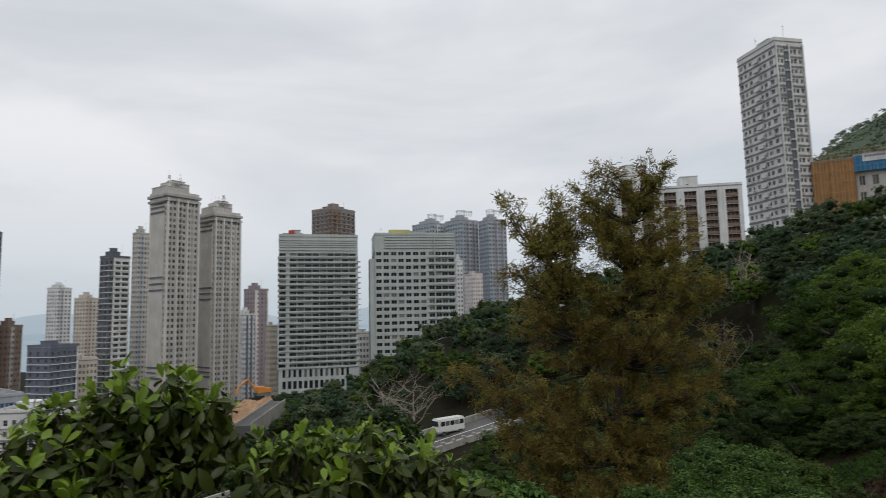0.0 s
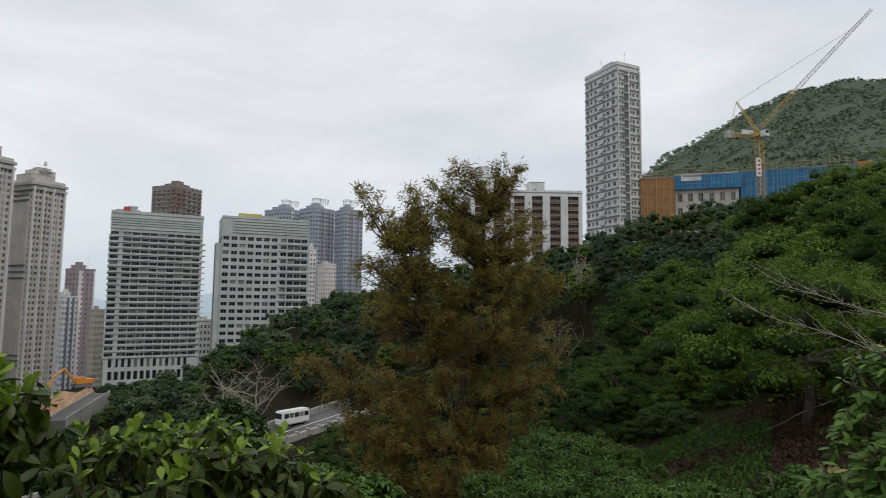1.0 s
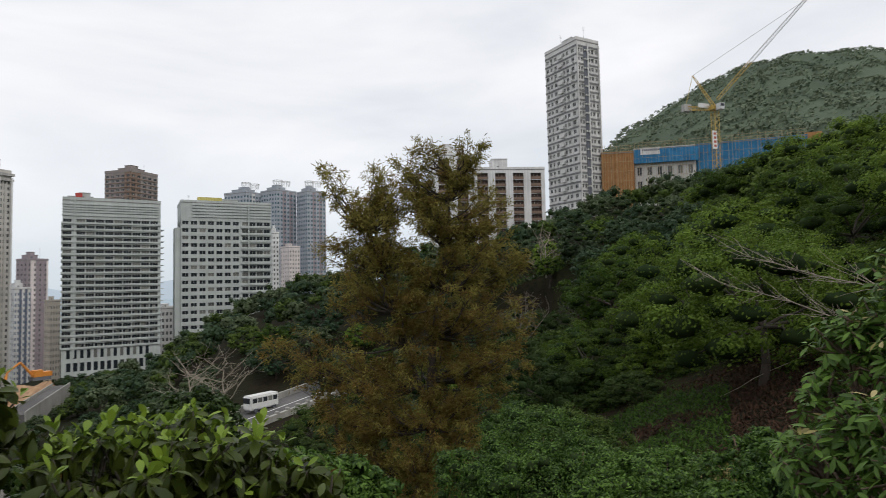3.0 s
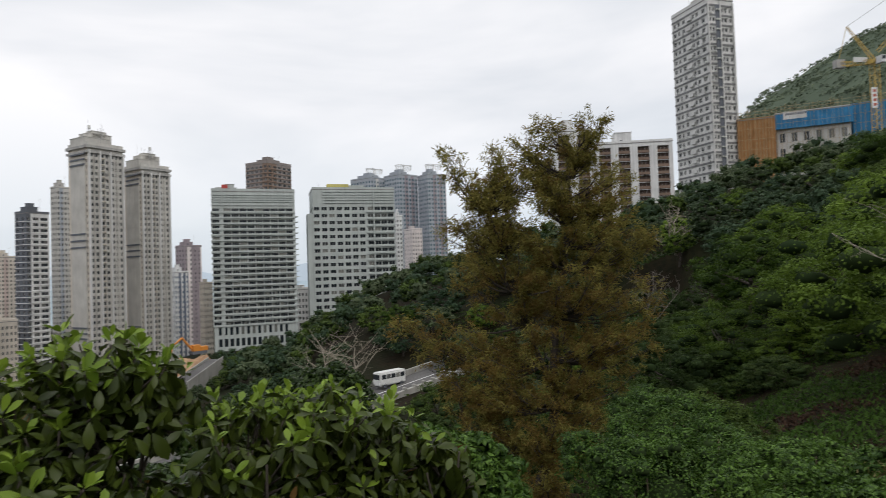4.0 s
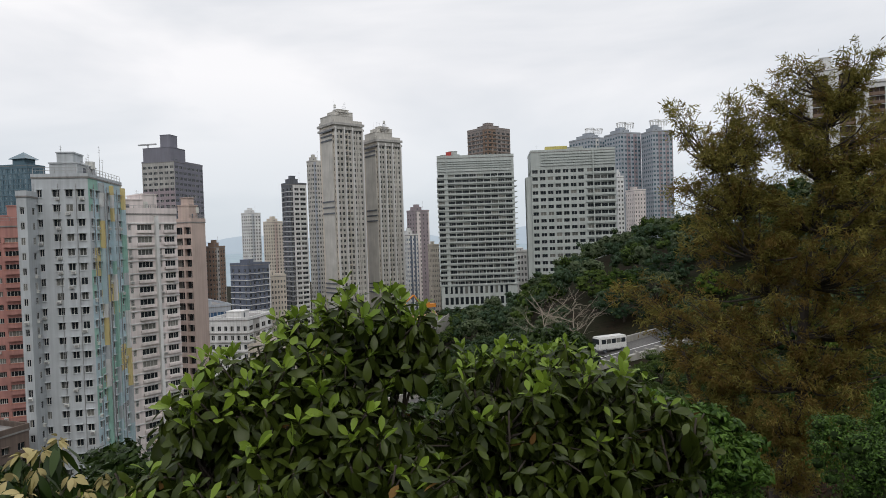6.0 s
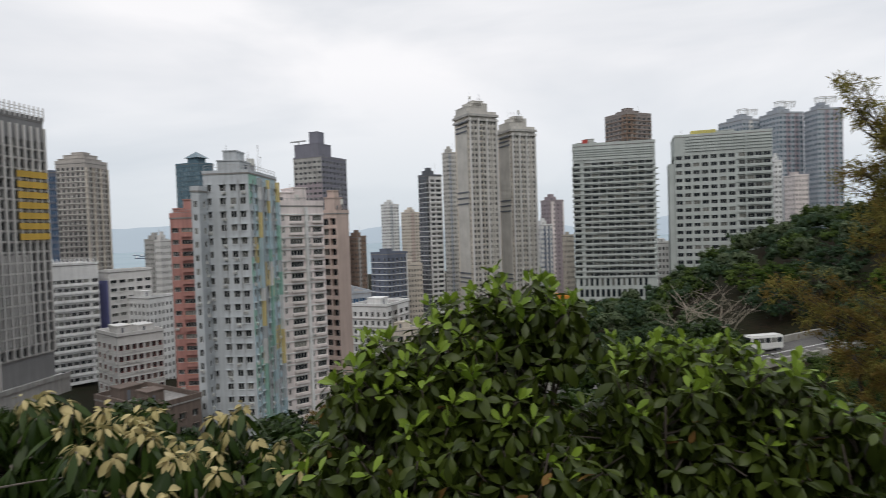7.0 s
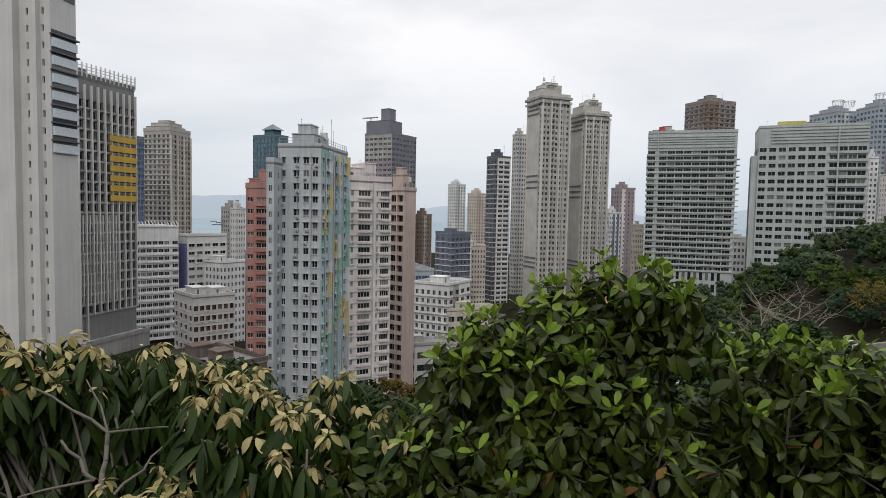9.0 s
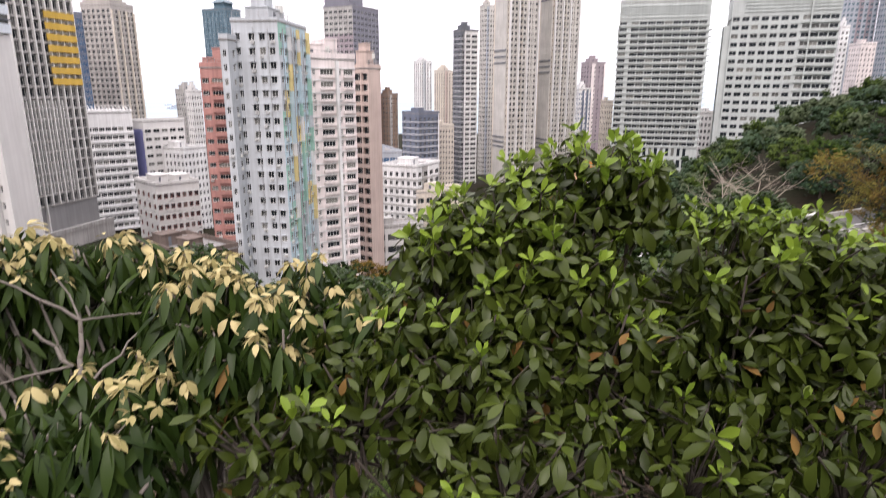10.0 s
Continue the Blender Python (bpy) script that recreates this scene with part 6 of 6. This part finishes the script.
def whorled_bush(name, label, lobes, count, leafs, mats, kinds, seed, droop, tips, singles, base, bark, group="", toward=0.6, lean=0.45):
    """A bush of leaf whorls on the outside of its lobes, with twigs to a stem. leafs: leaf shapes; kinds(rnd, up): leaf slot,
    length factor, number and spread of the whorl's rings."""
    rnd = random.Random(seed)
    ob = root(name, pose(0, 0, 0), label, "bush", group)
    g, tw = Geo(), Geo()
    weights = [r * r * (0.65 if c[2] < EYE_Z - 1.05 else 1.0) for c, r in lobes]
    singles_left = singles
    meshes = {}
    for i in range(count):
        c, r = rnd.choices(lobes, weights)[0]
        c = Vector(c)
        d = Vector((rnd.gauss(0, 1), rnd.gauss(0, 1), rnd.gauss(0.35, 1))).normalized()
        to_path = (Vector((0, 0, EYE_Z)) - c).normalized()
        d = (d + to_path * toward * rnd.random()).normalized()
        p = c + d * r * (rnd.uniform(0.55, 1.08) if rnd.random() < 0.88 else rnd.uniform(1.08, 1.28))
        axis = (d * lean + Vector((0, 0, 0.9)) + Vector((rnd.uniform(-0.45, 0.45), rnd.uniform(-0.45, 0.45), 0))).normalized()
        frame_m = axis.to_track_quat("Z", "Y").to_matrix().to_4x4()
        base_m = Matrix.Translation(p) @ frame_m
        outer = (p - c).length / r > 0.82
        limb(tw, c + (p - c) * 0.15 - Vector((0, 0, 0.06)), p, 0.006, 0.003, 0.015, rnd, 2)
        for shape, slot, n, tilt, scale, lift in kinds(rnd, d.z > 0.25 and outer, outer, p):
            a0 = rnd.uniform(0, 360)
            for j in range(n):
                s = scale * rnd.uniform(0.75, 1.15)
                m = base_m @ Matrix.Translation((0, 0, lift)) @ pose(0, 0, 0, 0, 0, a0 + 360 * j / n + rnd.uniform(-30, 30)) @ pose(0, 0.008, rnd.uniform(-0.02, 0.01), tilt + rnd.uniform(-22, 18), rnd.uniform(-30, 30), 0) @ Matrix.Diagonal((s * rnd.uniform(0.85, 1.1), s, s, 1))
                if droop:
                    w = m.to_3x3() @ Vector((0, 1, 0))
                    m = Matrix.Translation(m.translation) @ Matrix.Rotation((0.4 if slot == 1 else 1.0) * droop * rnd.uniform(0.6, 1.1) * max(0.0, 1 - abs(w.z)), 4, w.cross(Vector((0, 0, -1))).normalized()) @ Matrix.Translation(-m.translation) @ m
                if outer and singles_left > 0 and rnd.random() < 0.25:
                    singles_left -= 1
                    if (shape, slot) not in meshes:
                        meshes[(shape, slot)] = leaf_mesh(leafs[shape], mats[slot])
                    lo = new("leaf", meshes[(shape, slot)])
                    lo.parent = ob
                    lo.matrix_basis = m
                else:
                    put_leaf(g, m, leafs[shape], slot)
    part("foliage", g, mats, ob, kind="stuff", smooth=True)
    for c, r in lobes:
        c = Vector(c)
        for bpt in sorted(base, key=lambda b: (Vector(b) - c).length)[:1]:
            pts = limb(tw, bpt, c, 0.013, 0.007, 0.08, rnd, 5)
            for j in range(5):
                limb(tw, pts[2 + j % 4], c + Vector((rnd.uniform(-1, 1), rnd.uniform(-1, 1), rnd.uniform(-0.6, 1))) * r * 0.8, 0.009, 0.004, 0.03, rnd, 3)
    part("branchwork", tw, bark, ob, "thin woody branches", smooth=True)
    return ob


OVATE = [leaf_points(0.074, 0.035, 0.62, 0.25, 0.25), leaf_points(0.066, 0.033, 0.66, 0.28, 0.08), leaf_points(0.086, 0.039, 0.6, 0.2, 0.35)]


def gloss_kinds(rnd, up, outer, p):
    out = [(rnd.choice([0, 2]), 0, rnd.randint(4, 6), rnd.uniform(-80, -30), rnd.uniform(0.85, 1.1), -0.012), (0, 0, rnd.randint(2, 4), rnd.uniform(-35, 20), 0.85, 0.008)]
    if (up and (p.z > EYE_Z - 0.58 or rnd.random() < 0.16)) or (outer and rnd.random() < 0.05):
        out.append((1, 1, rnd.randint(3, 5), rnd.uniform(35, 68), rnd.uniform(0.6, 1.05), 0.02))
    elif rnd.random() < 0.11:
        out.append((0, 2, rnd.randint(1, 2), -30, 0.8, 0))
    return out


gx = [(-0.6, 2.3, land_xy(-0.6, 2.3)), (0.2, 2.6, land_xy(0.2, 2.6)), (-1.2, 1.9, land_xy(-1.2, 1.9))]
bush_upper = [((-1.03, 2.19, 74.57), 0.24), ((-0.89, 2.28, 74.57), 0.16), ((-1.18, 2.07, 74.48), 0.24), ((-1.33, 1.94, 74.44), 0.22), ((-1.43, 1.82, 74.40), 0.19), ((-1.46, 1.75, 74.25), 0.2), ((-1.22, 1.86, 74.22), 0.28), ((-1.07, 1.96, 74.35), 0.22), ((-0.58, 2.31, 74.23), 0.27), ((-0.39, 2.38, 74.25), 0.27), ((-0.21, 2.43, 74.25), 0.27), ((-0.68, 2.49, 73.86), 0.3), ((-0.32, 2.57, 73.88), 0.33), ((-0.95, 1.95, 74.07), 0.3), ((-1.27, 1.70, 74.04), 0.28), ((-1.51, 1.52, 74.09), 0.2)]
bush_lower = [((-1.62, 1.41, 74.04), 0.18), ((-0.07, 2.56, 74.16), 0.2), ((-0.35, 2.57, 74.24), 0.22), ((0.06, 2.48, 74.11), 0.16), ((-0.57, 2.45, 74.13), 0.28), ((-0.22, 2.44, 73.98), 0.3), ((-0.05, 2.49, 74.20), 0.2), ((0.15, 2.48, 74.18), 0.15), ((-0.91, 1.92, 74.04), 0.32), ((-0.37, 2.30, 73.81), 0.34), ((-0.55, 1.87, 73.67), 0.34), ((-1.20, 1.58, 73.94), 0.32), ((-0.09, 2.05, 73.70), 0.34), ((-1.51, 1.32, 73.94), 0.26), ((-0.99, 1.36, 73.77), 0.3), ((-1.68, 1.06, 73.90), 0.22)]
whorled_bush("broadleaf_bush", "glossy green broad-leaved bush with bright young tips", bush_upper + bush_lower,
    2600, OVATE, [LEAF_GLOSS, LEAF_NEW, BROWNLEAF], gloss_kinds, 5, 0.0, True, 300, gx, BARK_DARK, toward=0.3)

LANCE = [leaf_points(0.125, 0.030, 0.45, 0.18, 0.3), leaf_points(0.054, 0.026, 0.5, 0.25, 0.4)]


def droop_kinds(rnd, up, outer, p):
    out = [(0, 0, rnd.randint(8, 12), rnd.uniform(-35, -10), rnd.uniform(0.8, 1.1), 0.0)]
    if up and rnd.random() < 0.95 and (p.z > EYE_Z - 0.72 or (p.x > -2.3 and p.z > EYE_Z - 1.05 and rnd.random() < 0.7)):
        out.append((1, 1, rnd.randint(6, 9), rnd.uniform(-35, 5), rnd.uniform(0.6, 1.05), 0.014))
        if rnd.random() < 0.5:
            out.append((1, 1, rnd.randint(3, 5), rnd.uniform(20, 55), rnd.uniform(0.5, 0.8), 0.018))
    elif rnd.random() < 0.08:
        out.append((0, 2, 2, -30, 0.8, 0.0))
    return out


gb = [(-2.0, 1.0, land_xy(-2.0, 1.0)), (-1.7, 1.4, land_xy(-1.7, 1.4))]
b_droop = whorled_bush("drooping_bush", "bush with long drooping leaves and pale cream tips", [
    ((-2.76, 0.68, 74.38), 0.2), ((-2.70, 0.82, 74.35), 0.18), ((-2.63, 0.96, 74.33), 0.18), ((-2.54, 1.11, 74.29), 0.19), ((-2.44, 1.25, 74.25), 0.19), ((-2.29, 1.35, 74.21), 0.16), ((-2.18, 1.36, 74.14), 0.16),
    ((-2.04, 1.40, 74.06), 0.15), ((-1.95, 1.58, 74.08), 0.11), ((-2.02, 1.18, 74.08), 0.2), ((-1.82, 1.30, 74.05), 0.17), ((-2.82, 0.90, 74.12), 0.22), ((-2.64, 1.21, 74.04), 0.22), ((-2.29, 1.10, 73.97), 0.2),
    ((-2.63, 0.89, 73.94), 0.2), ((-2.04, 0.90, 73.95), 0.2), ((-2.06, 0.65, 73.97), 0.2),
    ((-1.85, 1.43, 74.25), 0.13), ((-1.71, 1.45, 74.17), 0.13), ((-1.80, 1.22, 74.20), 0.14), ((-2.00, 1.16, 74.25), 0.15), ((-1.59, 1.46, 74.13), 0.13)],
    980, LANCE, [LEAF_DROOP, LEAF_PALE, BROWNLEAF], droop_kinds, 6, 0.75, True, 200, gb, BARK_GREY, toward=0.35, lean=0.12)
rnd = random.Random(3)
for a, b, r0, r1 in (((-2.29, 0.87, 74.10), (-2.34, 0.92, 74.25), 0.016, 0.012), ((-2.34, 0.92, 74.25), (-2.51, 0.78, 74.40), 0.011, 0.006), ((-2.34, 0.92, 74.25), (-2.22, 1.19, 74.22), 0.008, 0.004),
                     ((-2.34, 0.92, 74.25), (-2.45, 0.91, 74.41), 0.007, 0.004), ((-2.31, 0.86, 74.12), (-2.39, 0.80, 74.25), 0.012, 0.008), ((-2.31, 0.86, 74.12), (-2.35, 0.66, 74.13), 0.01, 0.006),
                     ((-2.23, 0.87, 74.08), (-2.23, 1.05, 74.19), 0.01, 0.006), ((-2.04, 0.65, 73.95), (-2.29, 0.87, 74.10), 0.02, 0.016), ((-2.07, 0.66, 74.00), (-2.16, 0.55, 74.08), 0.012, 0.008), ((-1.83, 0.74, 73.90), (-1.90, 0.93, 73.96), 0.012, 0.007)):
    g = Geo()
    limb(g, a, b, r0 * 0.55, r1 * 0.55, 0.012, rnd, 4)
    part("bare_limb", g, BARK_GREY, b_droop, "bare grey branch", smooth=True)


def pale_kinds(rnd, up, outer, p):
    out = [(1, 0, rnd.randint(6, 8), rnd.uniform(-25, 15), 1.0, 0.0)]
    if up and rnd.random() < 0.14:
        out.append((1, 1, rnd.randint(4, 6), rnd.uniform(15, 45), 0.9, 0.012))
    return out


gr = [(2.4, 1.6, land_xy(2.4, 1.6))]
whorled_bush("path_bush", "leafy green bush with pale flower-like tips", [
    ((2.58, 1.88, 75.07), 0.15), ((2.56, 1.91, 74.88), 0.17), ((2.49, 1.99, 74.73), 0.17), ((2.39, 2.11, 74.71), 0.12), ((2.32, 2.15, 74.46), 0.13), ((2.46, 1.84, 74.61), 0.2), ((2.17, 1.82, 74.38), 0.17), ((2.04, 1.93, 74.26), 0.17),
    ((2.08, 1.60, 74.38), 0.2), ((2.45, 1.68, 74.68), 0.25), ((2.03, 2.10, 74.26), 0.07)],
    620, [leaf_points(0.08, 0.022, 0.5, 0.2, 0.2), leaf_points(0.064, 0.022, 0.55, 0.2, 0.2)], [LEAF_SMALL, LEAF_PALE], pale_kinds, 7, 0.15, True, 120, gr, BARK)

# ---- road on the hillside, with its parapet and a minibus ----
ra, rb = Vector(ROAD_A), Vector(ROAD_B)
rd = (rb - ra).normalized()
rs_ = Vector((rd.y, -rd.x, 0)).normalized()
if rs_.y > 0:
    rs_ = -rs_
road = root("road", Matrix.Identity(4), "grey asphalt hillside road with concrete parapet", "road", kind="structure")


def strip(a, b, o0, o1, z0, z1):
    g = Geo()
    for z, q in ((z0, 0), (z1, 1)):
        for p, o in ((a, o0), (b, o0), (b, o1), (a, o1)):
            v = p + rs_ * o
            g.v.append((v.x, v.y, v.z + z))
    g.f = [(0, 3, 2, 1), (4, 5, 6, 7), (0, 1, 5, 4), (1, 2, 6, 5), (2, 3, 7, 6), (3, 0, 4, 7)]
    g.m = [0] * 6
    return g


a_, b_ = ra - rd * 30, rb + rd * 26
part("carriageway", strip(a_, b_, 0, 8.2, -6, -1.0), ASPHALT, road)
part("parapet", strip(a_, b_, -0.4, 0, -6, 0.0), KERB, road)
part("near_kerb", strip(a_, b_, 8.2, 8.8, -6, -0.3), KERB, road)
part("centre_line", strip(a_, b_, 4.0, 4.2, -0.996, -0.988), WHITE, road)
part("edge_line", strip(a_, b_, 7.5, 7.65, -0.996, -0.988), WHITE, road)
for k in range(22):
    q = ra.lerp(rb, -0.4 + k * 0.085)
    part("parapet_post", strip(q, q + rd * 0.35, 8.15, 8.85, -0.3, 0.05), KERB, road)

bus_at = Vector((1.79, 101.28, 56.20))
bus_at = ra + rd * (bus_at - ra).dot(rd) + rs_ * 2.2 + Vector((0, 0, -1.0))
bus = root("minibus", Matrix.Translation(bus_at + Vector((0, 0, 0.02))) @ pose(0, 0, 0, 0, 0, math.degrees(math.atan2(rd.y, rd.x))) @ Matrix.Diagonal((0.82, 0.94, 0.94, 1)), "white minibus with dark windows on the road", "bus")
g = Geo()
bm = bmesh.new()
bmesh.ops.create_cube(bm, size=1.0, matrix=Matrix.Translation((0, 0, 1.55)) @ Matrix.Diagonal((6.8, 2.1, 2.3, 1)))
bmesh.ops.bevel(bm, geom=bm.edges[:], offset=0.22, segments=2, affect="EDGES")
me = bpy.data.meshes.new("body")
bm.to_mesh(me)
bm.free()
me.materials.append(plain_mat("white_vehicle_paint", (0.68, 0.68, 0.66), 0.3))
part("body", me, None, bus)
for k in range(5):
    for sy in (-1.06, 1.06):
        g = Geo()
        g.box(-2.9 + 1.2 * k, -1.85 + 1.2 * k, min(sy, sy * 0.99), max(sy, sy * 0.99), 1.55, 2.3)
        part("window", g, GLASS, bus)
for sx in (-3.41, 3.41):
    g = Geo()
    g.box(min(sx, sx * 0.99), max(sx, sx * 0.99), -0.85, 0.85, 1.5, 2.4)
    part("windscreen", g, GLASS, bus)
for wx in (-2.1, 2.2):
    for sy in (-0.98, 0.98):
        g = Geo()
        g.tube((wx, sy - 0.12, 0.4), (wx, sy + 0.12, 0.4), 0.4, 0.4, 14)
        part("wheel", g, DARKGREY, bus)

# heaped earth of the cleared site beside the slab, and its access ramp
EARTH = ground_mat("orange_brown_earth", (0.26, 0.15, 0.085), (0.38, 0.25, 0.15), (0.20, 0.13, 0.09), 0.15, 0.9)
g = Geo()
for i in range(19):
    for j in range(11):
        x, y = polar(14.2 + 0.28 * i, 232 + 4.4 * j)
        edge = min(1.0, i / 4, (18 - i) / 4, j / 3, (10 - j) / 3)
        g.v.append((x, y, land_xy(x, y) - 0.5 + edge * (6.0 + 4.5 * noise.noise(Vector((x * 0.11, y * 0.11, 4))) + 1.5 * noise.noise(Vector((x * 0.4, y * 0.4, 1))))))
for i in range(18):
    for j in range(10):
        k = i * 11 + j
        g.f.append((k, k + 1, k + 12, k + 11))
        g.m.append(0)
tagged(new("earth_heap", g.mesh("earth_heap", [EARTH], True)), "orange-brown heaped earth on the cleared site", "earth", kind="structure")
ramp = root("access_ramp", pose(0, 0, 0), "pale concrete access ramp below the cleared site", "ramp", kind="structure")
pa, pb = [Vector((*polar(a, r), 75 + r * math.tan(radians(e)))) for a, r, e in ((17.6, 196, -9.3), (14.6, 228, -7.4))]
side_v = Vector(((pb - pa).y, -(pb - pa).x, 0)).normalized() * 2.4
for nm, o0, o1, z0, z1, mt in (("deck", -1.0, 1.0, -5.0, 0.0, ASPHALT), ("parapet", -1.08, -0.95, -5.0, 0.8, KERB), ("parapet", 0.95, 1.08, -5.0, 0.8, KERB)):
    g = Geo()
    g.v = [tuple(q + side_v * o + Vector((0, 0, z))) for z in (z0, z1) for q, o in ((pa, o0), (pb, o0), (pb, o1), (pa, o1))]
    g.f, g.m = [(0, 3, 2, 1), (4, 5, 6, 7), (0, 1, 5, 4), (1, 2, 6, 5), (2, 3, 7, 6), (3, 0, 4, 7)], [0] * 6
    part(nm, g, mt, ramp)

# orange digger on the cleared ground by the slab
dx, dy, dz = (-74.39, 257.78, 43.89)
dig = root("excavator", pose(dx, dy, dz - 1.0, 0, 0, 40), "orange excavator on cleared ground", "excavator")
OR = plain_mat("orange_machine_paint", (0.62, 0.24, 0.04), 0.5)
for nm, b in (("cab", (-2, 1, -1.4, 1.4, 1.2, 3.6)), ("engine_housing", (1, 4, -1.5, 1.5, 1.2, 2.8)), ("track", (-2.6, 3.4, -1.9, -1.1, 0, 1.1)), ("track", (-2.6, 3.4, 1.1, 1.9, 0, 1.1))):
    g = Geo()
    g.box(*b)
    part(nm, g, DARKGREY if nm == "track" else OR, dig)
g = Geo()
g.tube((-2, 0, 2), (-6, 0, 7), 0.5, 0.4)
g.tube((-6, 0, 7), (-10, 0, 4), 0.4, 0.3)
g.tube((-10, 0, 4), (-10.5, 0, 1.5), 0.3, 0.6)
part("boom", g, OR, dig)

# slim street lamps along the lower lane
for az, r in ((8.5, 92), (5.6, 88)):
    x, y = polar(az, r)
    sl = root("street_lamp", pose(x, y, land(az, r)), "slim grey street lamp beside the lane", "street lamp", "street lamps")
    g = Geo()
    g.tube((0, 0, -0.5), (0, 0, 8), 0.09, 0.06, 6)
    part("pole", g, STEEL, sl)
    g = Geo()
    g.tube((0, 0, 8), (1.6, 0, 8.3), 0.05, 0.05, 5)
    part("arm", g, STEEL, sl)
    g = Geo()
    g.box(1.4, 2.2, -0.15, 0.15, 8.22, 8.36)
    part("lamp_head", g, STEEL, sl)

# small ships at anchor
for k, (a, r, s) in enumerate(((53.3, 2900, 1.0), (52.9, 3300, 1.2), (53.6, 3600, 0.8), (51.6, 2500, 1.3))):
    x, y = polar(a, r)
    sh = root("ship", pose(x, y, 1.2, 0, 0, a + 10 * k) @ Matrix.Diagonal((s, s, s, 1)), "small dark cargo ship anchored in the harbour", "ship", "ships in the harbour")
    g = Geo()
    g.v = [(-22, -4, 0), (20, -4, 0), (26, 0, 0), (20, 4, 0), (-22, 4, 0), (-23, -5, 4), (22, -5, 4), (30, 0, 5), (22, 5, 4), (-23, 5, 4)]
    g.f = [(0, 1, 6, 5), (1, 2, 7, 6), (2, 3, 8, 7), (3, 4, 9, 8), (4, 0, 5, 9), (5, 6, 7, 8, 9)]
    g.m = [0] * 6
    part("hull", g, SLATE, sh)
    g = Geo()
    g.box(-20, -12, -4, 4, 4, 11)
    part("bridge", g, WHITE, sh)
